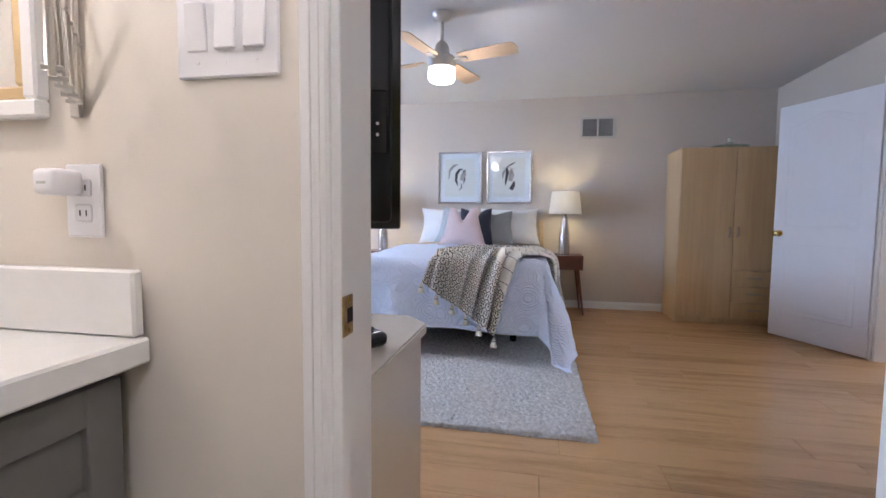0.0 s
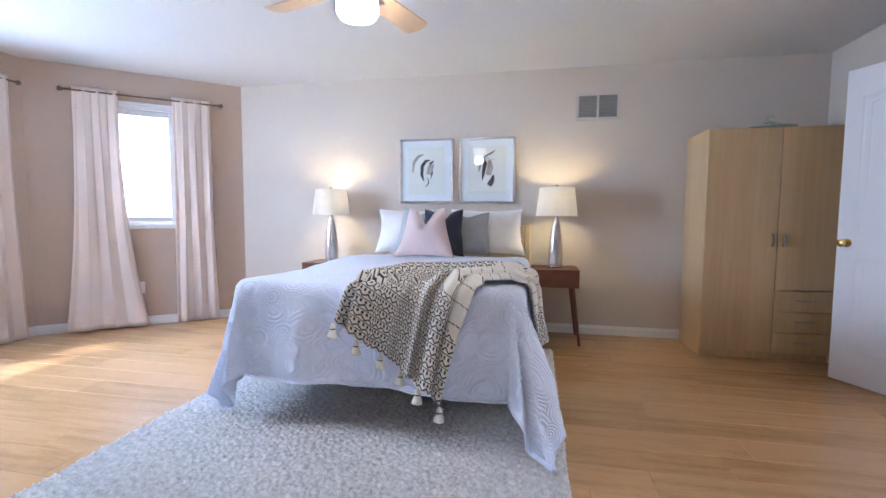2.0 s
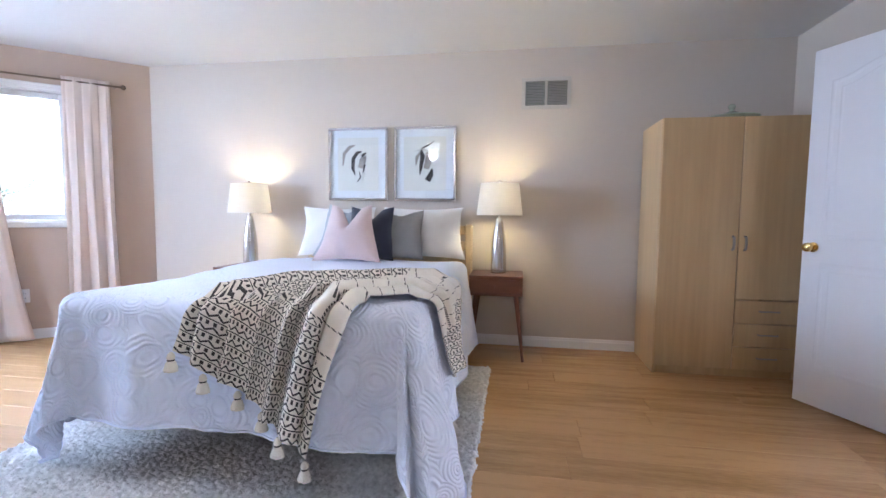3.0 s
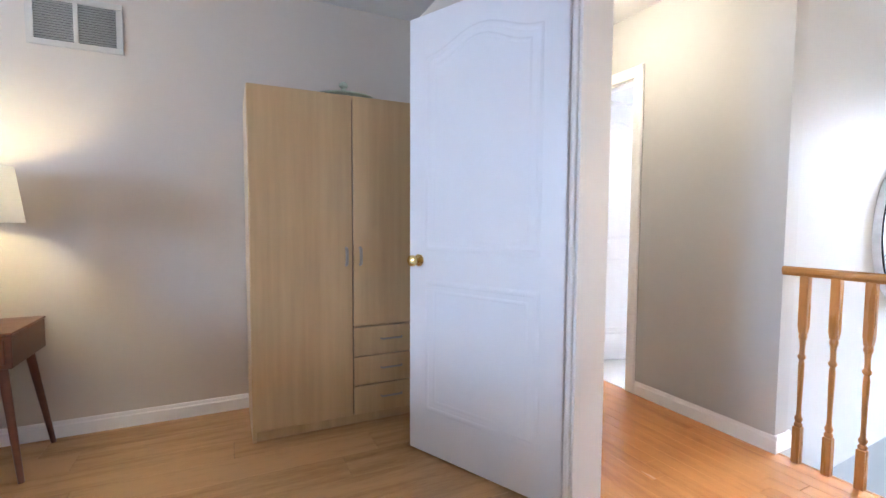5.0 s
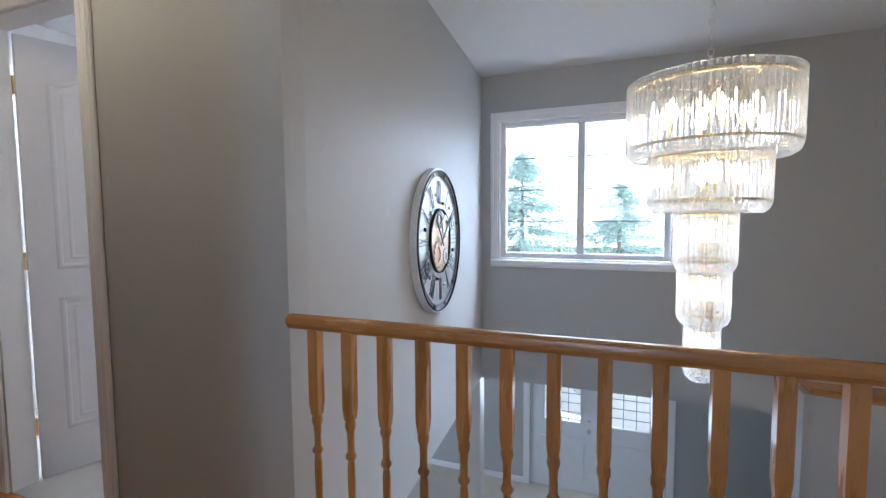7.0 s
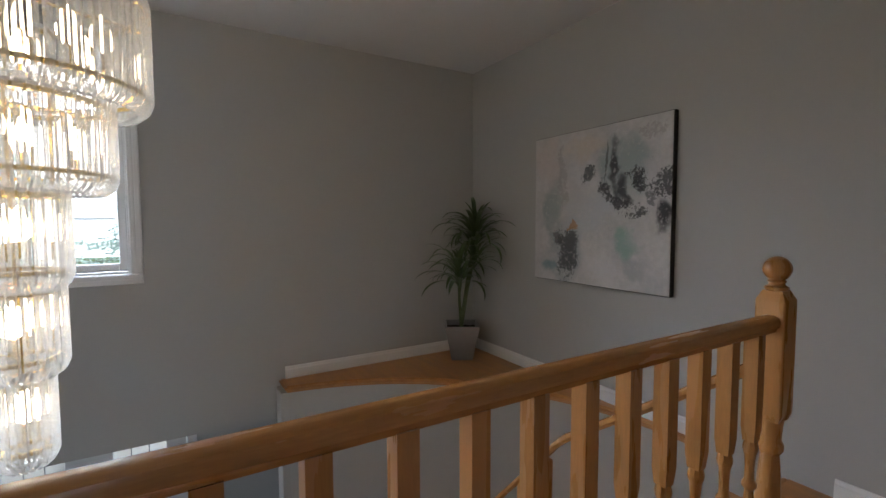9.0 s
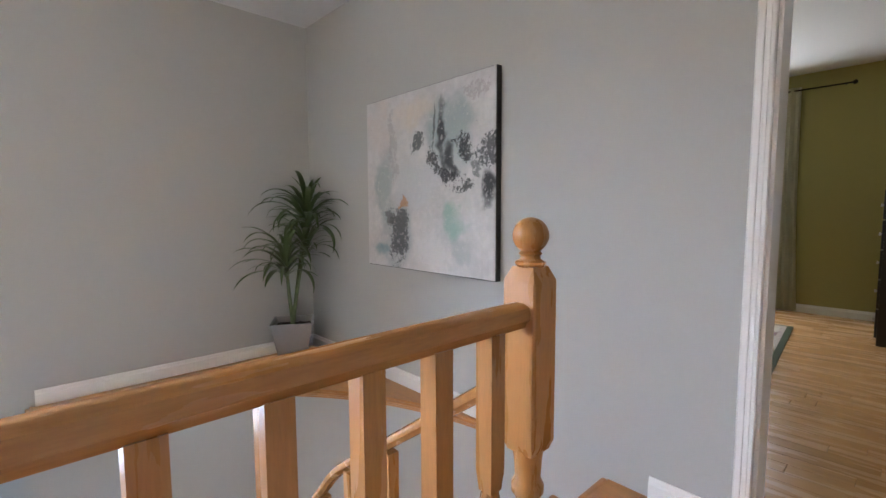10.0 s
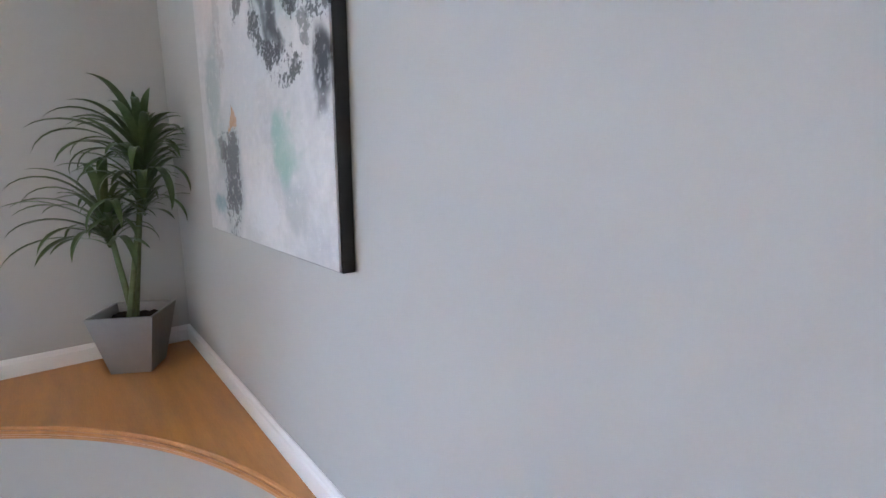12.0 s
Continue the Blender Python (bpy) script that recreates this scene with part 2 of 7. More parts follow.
def casing(name, p, q, u0, u1, top, width=0.065, label="white moulded door casing", bottom=None, depth=0.018):
    """Moulded trim round an opening of the wall p to q, on its seen face; with bottom given it closes into a window frame."""
    m, _ = along(p, q)
    ob = tagged(thing(name, m, label, "door trim" if bottom is None else "window trim"), kind="structure")
    low = 0 if bottom is None else bottom
    sides = [("side_trim", u0 - width, u0, low, top), ("side_trim", u1, u1 + width, low, top), ("head_trim", u0 - width, u1 + width, top, top + width)]
    if bottom is not None:
        sides.append(("sill_trim", u0 - width, u1 + width, bottom - width, bottom))
    for nm, a, b, c, d in sides:
        bm = bmesh.new()
        cube(bm, a, b, -depth, -0.001, c, d, 0.004)
        up = b - a < d - c
        for s0, s1, deep in ((0.10, 0.44, 0.004), (0.54, 0.74, 0.002)):
            outer = nm != "side_trim" or a < u0
            if up:
                w = b - a
                e0, e1 = (a + s0 * w, a + s1 * w) if outer else (b - s1 * w, b - s0 * w)
                cube(bm, e0, e1, -depth - deep, -depth + 0.002, c + 0.004, d - 0.004, 0.0013)
            else:
                w = d - c
                cube(bm, a + 0.004, b - 0.004, -depth - deep, -depth + 0.002, d - s1 * w, d - s0 * w, 0.0013)
        part(nm, bm, M_TRIM, ob)
    return ob


# ---- structure ----
CEIL = 2.44
LOW = -2.75
SOFFIT = -0.26
BX0, BX1, BY0, BY1 = -4.02, 2.72, 0.915, 5.65
BAY_A, BAY_B = (-2.70, 5.65), (-4.02, 4.50)
HX0, HX1, HY0, HY1 = 2.86, 3.936, 0.10, 6.92
VX = 6.735
CK_A, CK_B = (3.936, 4.00), (6.735, 4.185)


def wall_r(name, p, q, *rest, **more):
    return wall(name, q, p, *rest, **more)


# bedroom
wall("wall_north_bedroom", BAY_A, (BX1 + 0.06, BY1), 0, CEIL, 0.12, M_BED, "light greige painted bedroom wall behind the bed")
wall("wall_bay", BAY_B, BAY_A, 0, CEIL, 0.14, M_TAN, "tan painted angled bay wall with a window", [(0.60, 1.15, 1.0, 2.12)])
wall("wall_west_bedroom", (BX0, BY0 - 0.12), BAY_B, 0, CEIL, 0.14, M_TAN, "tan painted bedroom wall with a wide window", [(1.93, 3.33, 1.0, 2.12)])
wall("wall_south_bedroom", (BX1 + 0.06, BY0), (BX0, BY0), 0, CEIL, 0.056, M_BED, "light greige painted bedroom wall with the bathroom door opening", [(BX1 + 0.06 - 0.70, BX1 + 0.06 + 0.085, 0, 2.04)])
wall("wall_east_bedroom", (BX1, BY1), (BX1, BY0), 0, CEIL, 0.066, M_BED, "light greige painted bedroom wall with the hall door opening", [(BY1 - 4.07, BY1 - 2.59, 0, 2.06)])
# bathroom
wall("wall_north_bathroom", (-0.95, 0.795), (1.95, 0.795), 0, CEIL, 0.06, M_BATH, "cream painted bathroom wall with the light switches", [(0.95 - 0.085, 0.95 + 0.70, 0, 2.04)])
wall("wall_west_bathroom", (-0.95, -2.2), (-0.95, 0.795), 0, CEIL, 0.06, M_BATH, "cream painted bathroom wall behind the vanity")
wall("wall_east_bathroom", (1.95, 0.795), (1.95, -2.2), 0, CEIL, 0.06, M_BATH, "cream painted bathroom side wall")
wall("wall_south_bathroom", (1.95, -2.2), (-0.95, -2.2), 0, CEIL, 0.06, M_BATH, "cream painted bathroom back wall")
# hall and stair hall
wall("wall_west_hall", (HX0, HY0), (HX0, HY1), 0, CEIL, 0.068, M_HALL, "grey painted hall wall with the bedroom door opening", [(2.59 - HY0, 4.07 - HY0, 0, 2.06)])
wall("wall_north_hall", (HX0, HY1), (HX1 + 0.1, HY1), 0, CEIL, 0.1, M_HALL, "grey painted end wall of the hall")
wall("wall_east_hall", (HX1, HY1), (HX1, 4.00), LOW, CEIL, 0.10, M_HALL, "grey painted hall wall with two white doors", [(HY1 - 5.56, HY1 - 4.89, 0, 2.04), (HY1 - 6.42, HY1 - 5.90, 0, 2.05)])
wall("wall_stair_clock", CK_A, CK_B, SOFFIT, CEIL, 0.10, M_HALL, "grey painted stair hall wall with the round clock")
wall("wall_stair_window", CK_B, (VX, HY0), SOFFIT, CEIL, 0.12, M_HALL, "grey painted stair hall wall with the wide window", [(CK_B[1] - 4.04, CK_B[1] - 2.635, 0.83, 2.055)])
wall("wall_south_hall", (VX + 0.12, HY0), (HX0 - 0.07, HY0), LOW, CEIL, 0.058, M_HALL, "pale grey painted wall with the abstract painting", [(VX + 0.12 - 3.80, VX + 0.12 - 3.00, 0, 2.06)])
wall("wall_south_stair_lower", (9.4, HY0), (VX + 0.122, HY0), LOW, -0.001, 0.06, M_HALL, "grey painted lower stair hall wall")
wall("wall_west_lower", (HX1 - 0.02, HY0), (HX1 - 0.02, 8.9), LOW, -0.27, 0.1, M_HALL, "grey painted lower wall below the hall")
wall("wall_front_lower", (9.3, 8.9), (9.3, HY0), LOW, SOFFIT + 0.02, 0.14, M_HALL, "grey painted front wall with the double entrance door", [(8.9 - 4.18, 8.9 - 2.36, LOW, LOW + 2.1)])
wall("wall_north_lower", (HX1, 8.9), (9.5, 8.9), LOW, SOFFIT + 0.02, 0.1, M_HALL, "grey painted far wall of the lower room")
# green room
wall("wall_north_green", (2.0, 0.039), (6.6, 0.039), 0, CEIL, 0.055, M_GREEN, "olive green painted wall with the room door opening", [(3.00 - 2.0, 3.80 - 2.0, 0, 2.06)])
wall("wall_south_green", (6.6, -4.15), (2.0, -4.15), 0, CEIL, 0.12, M_GREEN, "olive green painted far wall with a window", [(6.6 - 5.95, 6.6 - 4.70, 0.95, 2.1)])
wall("wall_east_green", (6.6, 0.039), (6.6, -4.15), 0, CEIL, 0.1, M_GREEN, "olive green painted side wall")
wall("wall_west_green", (2.0, -4.15), (2.0, 0.039), 0, CEIL, 0.1, M_GREEN, "olive green painted side wall")
# bathroom off the hall
wall("wall_south_hall_bath", (7.0, 4.45), (4.038, 4.45), 0, CEIL, 0.06, M_TRIM, "white painted wall of the hall bathroom")
wall("wall_north_hall_bath", (4.038, 6.5), (7.0, 6.5), 0, CEIL, 0.06, M_TRIM, "white painted wall of the hall bathroom")
wall("wall_east_hall_bath", (6.9, 6.5), (6.9, 4.45), 0, CEIL, 0.06, M_TRIM, "white painted wall of the hall bathroom")


def slab(name, outline, z0, z1, material, label, category):
    bm = bmesh.new()
    low = [bm.verts.new((x, y, z0)) for x, y in outline]
    high = [bm.verts.new((x, y, z1)) for x, y in outline]
    bm.faces.new(high)
    bm.faces.new(low[::-1])
    for i in range(len(outline)):
        j = (i + 1) % len(outline)
        bm.faces.new((low[i], low[j], high[j], high[i]))
    return setting(name, bm, material, label, category)


def rect(x0, x1, y0, y1):
    return [(x0, y0), (x1, y0), (x1, y1), (x0, y1)]


slab("ceiling_bedroom", rect(-4.3, 2.788, 0.857, 5.9), CEIL, CEIL + 0.1, M_CEIL, "white textured bedroom ceiling", "ceiling")
slab("ceiling_hall", rect(2.792, 7.0, 0.042, 7.1), CEIL, CEIL + 0.1, M_CEIL, "white ceiling over hall and stairs", "ceiling")
slab("ceiling_bathroom", rect(-1.1, 2.05, -2.3, 0.855), CEIL, CEIL + 0.1, M_CEIL, "white bathroom ceiling", "ceiling")
slab("ceiling_green_room", rect(1.9, 6.75, -4.3, 0.038), CEIL, CEIL + 0.1, M_CEIL, "white ceiling of the green room", "ceiling")
slab("ceiling_lower_entry", rect(VX + 0.121, 9.6, 0.1, 8.9), SOFFIT, SOFFIT + 0.1, M_CEIL, "white ceiling of the entrance below", "ceiling")
slab("ceiling_lower_room", rect(4.0, VX + 0.12, 4.29, 8.9), SOFFIT, SOFFIT + 0.1, M_CEIL, "white ceiling of the lower room", "ceiling")
slab("subfloor_bedroom", rect(-4.2, 2.83, 0.852, 5.8), -0.25, -0.008, M_JOINT, "subfloor of the bedroom", "floor")
slab("subfloor_hall", rect(2.83, 3.94, 0.07, 7.0), -0.25, -0.008, M_JOINT, "subfloor of the hall", "floor")
slab("floor_bathroom", rect(-1.0, 2.0, -2.25, 0.85), -0.25, 0.0, M_TILE, "pale tiled bathroom floor", "floor")
slab("subfloor_green_room", rect(1.95, 6.7, -4.25, 0.07), -0.25, -0.008, M_JOINT, "subfloor of the green room", "floor")
slab("floor_hall_bath", rect(3.936, 6.95, 4.4, 6.55), -0.25, 0.002, M_TILE, "white tiled floor of the hall bathroom", "floor")
slab("floor_lower", rect(4.0, 9.6, 0.1, 9.0), LOW - 0.2, LOW, M_LTILE, "beige tiled floor of the entrance below", "floor")
slab("ground", rect(-400, 400, -400, 400), LOW - 0.35, LOW - 0.25, mat("lawn", (0.07, 0.12, 0.035), 0.9, vary=0.3, scale=0.4), "mown lawn around the house", "ground")

# ---- openings: jambs, casings, windows, doors, baseboards ----


def lining(name, p, q, u0, u1, top, depth, label="white painted door jamb", bottom=None, m=None):
    """Boards that line an opening through the wall, butted between its faces."""
    m, _ = along(p, q)
    ob = tagged(thing(name, m, label, "door jamb" if bottom is None else "window jamb"), kind="structure")
    t, low = 0.018, 0 if bottom is None else bottom
    boxed("side_jamb", (u0 + 0.0005, u0 + t, -0.001, depth + 0.001, low, top), M_TRIM, ob, 0.002)
    boxed("side_jamb", (u1 - t, u1 - 0.0005, -0.001, depth + 0.001, low, top), M_TRIM, ob, 0.002)
    boxed("head_jamb", (u0 + t, u1 - t, -0.001, depth + 0.001, top - t, top - 0.0005), M_TRIM, ob, 0.002)
    if bottom is not None:
        boxed("sill_board", (u0 + t, u1 - t, -0.001, depth + 0.001, low + 0.0005, low + t), M_TRIM, ob, 0.002)
    return ob


def window(name, p, q, u0, u1, z0, z1, set_back, cols, rows, label, bar=0.05):
    m, _ = along(p, q)
    ob = tagged(thing(name, m, label, "window"), kind="structure")
    y0, y1 = set_back, set_back + 0.05
    for a, b, c, d in ((u0, u0 + bar, z0, z1), (u1 - bar, u1, z0, z1), (u0 + bar, u1 - bar, z0, z0 + bar), (u0 + bar, u1 - bar, z1 - bar, z1)):
        boxed("window_frame", (a, b, y0, y1, c, d), M_TRIM, ob, 0.005)
    step = (u1 - u0 - bar) / cols
    for i in range(cols):
        a, b = u0 + bar + i * step, u0 + (i + 1) * step
        if i:
            boxed("mullion", (a - bar - 0.008, a + 0.008, y0 - 0.004, y1 - 0.004, z0 + bar, z1 - bar), M_TRIM, ob, 0.005)
        pane = boxed("pane", (a + 0.009, b - 0.009, y0 + 0.022, y0 + 0.027, z0 + bar, z1 - bar), M_GLASS, ob, 0)
        pane.visible_shadow = False
        for j in range(1, rows):
            z = z0 + bar + (z1 - z0 - 2 * bar) * j / rows
            boxed("muntin", (a + 0.009, b - 0.009, y0 + 0.010, y0 + 0.020, z - 0.005, z + 0.005), M_MUNTIN, ob, 0.001)
    return ob


M_MUNTIN = mat("grey_muntin", (0.25, 0.25, 0.26), 0.5)


def knob(parent, x, y, z, side):
    bm = bmesh.new()
    lathe(bm, [(0.028, 0), (0.028, 0.006), (0.011, 0.010), (0.011, 0.028), (0.022, 0.034), (0.027, 0.046), (0.024, 0.058), (0.010, 0.064)], 20)
    part("door_knob", bm, M_BRASS, parent, "polished brass knob", pose(x, y, z, 90 * side, 0, 0))


def moulding(bm, pts, y, w=0.016, deep=0.006):
    """A raised bead along a closed outline on a door's face."""
    n = len(pts)
    rings = []
    for i in range(n):
        a, b, c = (Vector((*pts[(i + k) % n], 0)) for k in (-1, 0, 1))
        d0, d1 = (b - a).normalized(), (c - b).normalized()
        nrm = Vector((-(d0.y + d1.y), d0.x + d1.x, 0))
        nrm = nrm.normalized() / max(0.4, abs(nrm.normalized().dot(Vector((-d0.y, d0.x, 0)))))
        rings.append([bm.verts.new((b.x + nrm.x * o, y + h, b.y + nrm.y * o)) for o, h in ((-w / 2, 0), (-w / 4, deep), (w / 4, deep), (w / 2, -deep * 0.3))])
    for i in range(n):
        r, s = rings[i], rings[(i + 1) % n]
        for k in range(3):
            bm.faces.new((r[k], s[k], s[k + 1], r[k + 1]))


def panel_door(name, m, width, height, label, kind="structure", knob_at=None, lever=False, hinges=True):
    """A moulded two-panel door with an arched upper panel; the hinge edge at x = 0."""
    ob = tagged(thing(name, m, label, "door"), kind=kind)
    bm = bmesh.new()
    cube(bm, 0.002, width - 0.002, -0.0175, 0.0175, 0.01, height, 0.003)
    leaf = part("door_leaf", bm, M_DOOR, ob)
    e = 0.115
    arch = [(e, 0.99), (width - e, 0.99), (width - e, height - 0.20)]
    arch += [(width - e - (width - 2 * e) * i / 12, height - 0.20 + 0.075 * (0.5 - 0.5 * math.cos(2 * math.pi * i / 12))) for i in range(1, 12)]
    arch += [(e, height - 0.20)]
    low = [(e, 0.23), (width - e, 0.23), (width - e, 0.83), (e, 0.83)]
    for nm, outline in (("upper_panel", arch), ("lower_panel", low)):
        for s in (-1, 1):
            bm = bmesh.new()
            moulding(bm, outline, 0, 0.026, 0.003)
            inner = [(width / 2 + (x - width / 2) * (1 - 0.09 / (width - 2 * e) * 2 * 0.5), z + (0.04 if z < sum(q[1] for q in outline) / len(outline) else -0.04)) for x, z in outline]
            moulding(bm, inner, 0, 0.018, 0.0016)
            part(nm, bm, M_DOOR, ob, m=pose(0, 0.0176, 0) if s > 0 else Matrix.Translation((width, -0.0176, 0)) @ Matrix.Rotation(math.pi, 4, "Z"))
    if knob_at:
        knob(ob, knob_at, 0.0176, 0.93, -1)
        knob(ob, knob_at, -0.0176, 0.93, 1)
    if hinges:
        for z in (0.25, 1.02, 1.80):
            bm = bmesh.new()
            lathe(bm, [(0.006, z - 0.04), (0.006, z + 0.04)], 10, -0.004, 0.020)
            part("hinge", bm, M_BRASS, ob)
    return ob


# bathroom doorway
M_OLDBRASS = mat("worn_brass", (0.42, 0.31, 0.14), 0.38, 0.9, vary=0.4, scale=60, second=(0.20, 0.14, 0.07))
lining("door_jamb_bathroom", (-0.95, 0.795), (1.95, 0.795), 0.865, 1.65, 2.04, 0.12)
casing("door_casing_bathroom", (-0.95, 0.795), (1.95, 0.795), 0.872, 1.643, 2.033, 0.043)
casing("door_casing_bathroom_bedside", (1.95, 0.915), (-0.95, 0.915), 1.95 - 0.693, 1.95 + 0.078, 2.033, 0.06)
bm = bmesh.new()
cube(bm, 0, 0.0025, -0.018, 0.018, -0.030, 0.030, 0.001)
plate = tagged(part("strike_plate", bm, M_OLDBRASS, None, "", pose(-0.0668, 0.8125, 0.898)), "worn brass strike plate in the white door jamb", "strike plate")
for dz in (-0.022, 0.022):
    bm = bmesh.new()
    lathe(bm, [(0.004, 0), (0.0035, 0.001)], 10)
    part("screw", bm, M_BRASS, plate, m=pose(0.0026, 0, dz, 0, 90, 0))
boxed("latch_hole", (0.0024, 0.0032, -0.004, 0.016, -0.011, 0.011), M_BLACK, plate, 0.0005)
# bedroom double doorway to the hall
lining("door_jamb_bedroom", (2.72, 5.65), (2.72, 0.915), 5.65 - 4.07, 5.65 - 2.59, 2.06, 0.14)
casing("door_casing_bedroom", (2.72, 5.65), (2.72, 0.915), 5.65 - 4.062, 5.65 - 2.598, 2.052, 0.06)
casing("door_casing_bedroom_hall", (HX0, HY0), (HX0, HY1), 2.598 - HY0, 4.062 - HY0, 2.052, 0.06)
HINGE, FREE = Vector((2.700, 4.082)), Vector((2.365, 4.802))
dd = FREE - HINGE
panel_door("door_bedroom", pose(HINGE.x, HINGE.y, 0, 0, 0, math.degrees(math.atan2(dd.y, dd.x))), dd.length, 2.045, "white moulded two-panel bedroom door standing open", knob_at=dd.length - 0.065, hinges=False)
# hall doors
EH = ((HX1, HY1), (HX1, 4.00))
lining("door_jamb_hall_bath", *EH, HY1 - 5.56, HY1 - 4.89, 2.04, 0.10)
casing("door_casing_hall_bath", *EH, HY1 - 5.552, HY1 - 4.898, 2.032, 0.07)
panel_door("door_hall_bath", pose(4.042, 5.536, 0, 0, 0, -22), 0.64, 2.015, "white moulded hall bathroom door swung inwards", knob_at=0.58)
lining("door_jamb_closet", *EH, HY1 - 6.42, HY1 - 5.90, 2.05, 0.10)
casing("door_casing_closet", *EH, HY1 - 6.412, HY1 - 5.908, 2.042, 0.06)
panel_door("door_closet", pose(HX1 + 0.022, 6.40, 0, 0, 0, -90), 0.48, 2.03, "white narrow closet door, closed", knob_at=0.425, hinges=False)
# green room doorway
SH = ((VX + 0.12, HY0), (HX0 - 0.07, HY0))
lining("door_jamb_green_room", *SH, VX + 0.12 - 3.80, VX + 0.12 - 3.00, 2.06, 0.116)
casing("door_casing_green_room", *SH, VX + 0.12 - 3.793, VX + 0.12 - 3.008, 2.052, 0.052)
# windows
lining("window_jamb_stair", CK_B, (VX, HY0), CK_B[1] - 4.04, CK_B[1] - 2.635, 2.055, 0.12, "white window lining", 0.83)
casing("window_casing_stair", CK_B, (VX, HY0), CK_B[1] - 4.035, CK_B[1] - 2.64, 2.05, 0.065, "white moulded window casing", 0.835)
window("window_stair", CK_B, (VX, HY0), CK_B[1] - 4.02, CK_B[1] - 2.655, 0.85, 2.035, 0.055, 2, 4, "white two-light stair window with thin grey muntins", 0.045)
lining("window_jamb_bay", BAY_B, BAY_A, 0.60, 1.15, 2.12, 0.14, "white window lining", 1.0)
casing("window_casing_bay", BAY_B, BAY_A, 0.605, 1.145, 2.115, 0.05, "white window casing", 1.005)
window("window_bay", BAY_B, BAY_A, 0.62, 1.13, 1.02, 2.10, 0.05, 1, 1, "white vinyl bay window", 0.05)
WW = ((BX0, BY0 - 0.12), BAY_B)
lining("window_jamb_west", *WW, 1.93, 3.33, 2.12, 0.14, "white window lining", 1.0)
casing("window_casing_west", *WW, 1.935, 3.325, 2.115, 0.05, "white window casing", 1.005)
window("window_west", *WW, 1.95, 3.31, 1.02, 2.10, 0.05, 2, 1, "white vinyl two-light bedroom window", 0.05)
GW = ((6.6, -4.15), (2.0, -4.15))
lining("window_jamb_green_room", *GW, 0.65, 1.90, 2.10, 0.12, "white window lining", 0.95)
window("window_green_room", *GW, 0.67, 1.88, 0.97, 2.08, 0.05, 2, 1, "white green-room window", 0.045)
# baseboards
base_strip(BAY_A, (BX1, BY1))
base_strip(BAY_B, BAY_A)
base_strip((BX0, BY0), BAY_B)
base_strip((BX1, BY1), (BX1, BY0), cuts=[(BY1 - 4.13, BY1 - 2.53)])
base_strip((BX1, BY0), (BX0, BY0), cuts=[(BX1 - 0.76, BX1 + 0.145)])
base_strip((HX0, HY0), (HX0, HY1), cuts=[(2.53 - HY0, 4.13 - HY0)])
base_strip((HX0, HY1), (HX1, HY1))
base_strip((HX1, HY1), (HX1, 3.985), cuts=[(HY1 - 6.475, HY1 - 5.845), (HY1 - 5.625, HY1 - 4.825)])
base_strip((3.925, 4.0), (4.07, 4.009))
base_strip((4.11, HY0), (3.848, HY0))
base_strip((VX, HY0), (4.67, HY0), z=0.012, height=0.088)
base_strip((VX, 1.75), (VX, HY0), z=0.012, height=0.088)
base_strip((6.6, -4.15), (2.0, -4.15))
base_strip((9.3, 8.9), (9.3, HY0), z=LOW, cuts=[(8.9 - 4.25, 8.9 - 2.29)])

# ---- bathroom ----
M_QUARTZ = mat("white_quartz", (0.80, 0.79, 0.77), 0.2, vary=0.05, scale=3)
M_VANITY = mat("grey_cabinet_paint", (0.13, 0.125, 0.115), 0.45, vary=0.04)
M_PLATE = mat("white_plastic", (0.82, 0.81, 0.83), 0.3, vary=0.01)
vanity = thing("vanity_cabinet", pose(-0.95, -1.0, 0), "dark grey shaker bathroom vanity with drawers", "cabinet")
boxed("carcass", (0.012, 0.523, 0, 1.765, 0.10, 0.814), M_VANITY, vanity)
boxed("plinth", (0.012, 0.46, 0, 1.765, 0, 0.10), M_VANITY, vanity)
for y0, y1 in ((1.18, 1.755), (0.60, 1.17), (0.01, 0.59)):
    for z0, z1 in ((0.60, 0.80), (0.355, 0.59), (0.12, 0.345)):
        b = 0.055
        front = boxed("drawer_front", (0.524, 0.532, y0 + b, y1 - b, z0 + b, z1 - b), M_VANITY, vanity, 0)
        for a in ((y0, y0 + b, z0, z1), (y1 - b, y1, z0, z1), (y0 + b, y1 - b, z0, z0 + b), (y0 + b, y1 - b, z1 - b, z1)):
            boxed("frame_rail", (0.524, 0.544, *a), M_VANITY, front, 0.002)
top = thing("countertop", pose(-0.95, -1.0, 0.815), "white quartz vanity top with an upstand against the wall", "countertop")
boxed("slab", (0.012, 0.572, -0.02, 1.783, 0, 0.04), M_QUARTZ, top, 0.004)
boxed("side_splash", (0.012, 0.562, 1.763, 1.783, 0.0405, 0.145), M_QUARTZ, top, 0.004)
sw = thing("light_switch", pose(-0.238, 0.795, 1.315), "white triple rocker light switch plate", "light switch")
boxed("plate", (-0.083, 0.083, -0.007, -0.001, -0.072, 0.072), M_PLATE, sw, 0.003)
for i, tilt in ((-1, 5), (0, -5), (1, -5)):
    boxed("rocker", (-0.0165, 0.0165, -0.006, 0.001, -0.034, 0.034), M_PLATE, sw, 0.0015, m=pose(i * 0.047, -0.0065, 0, tilt))
    for dz in (-0.05, 0.05):
        bm = bmesh.new()
        lathe(bm, [(0.003, 0), (0.0025, 0.0012)], 8)
        part("screw", bm, M_PLATE, sw, m=pose(i * 0.047, -0.0068, dz, 90))


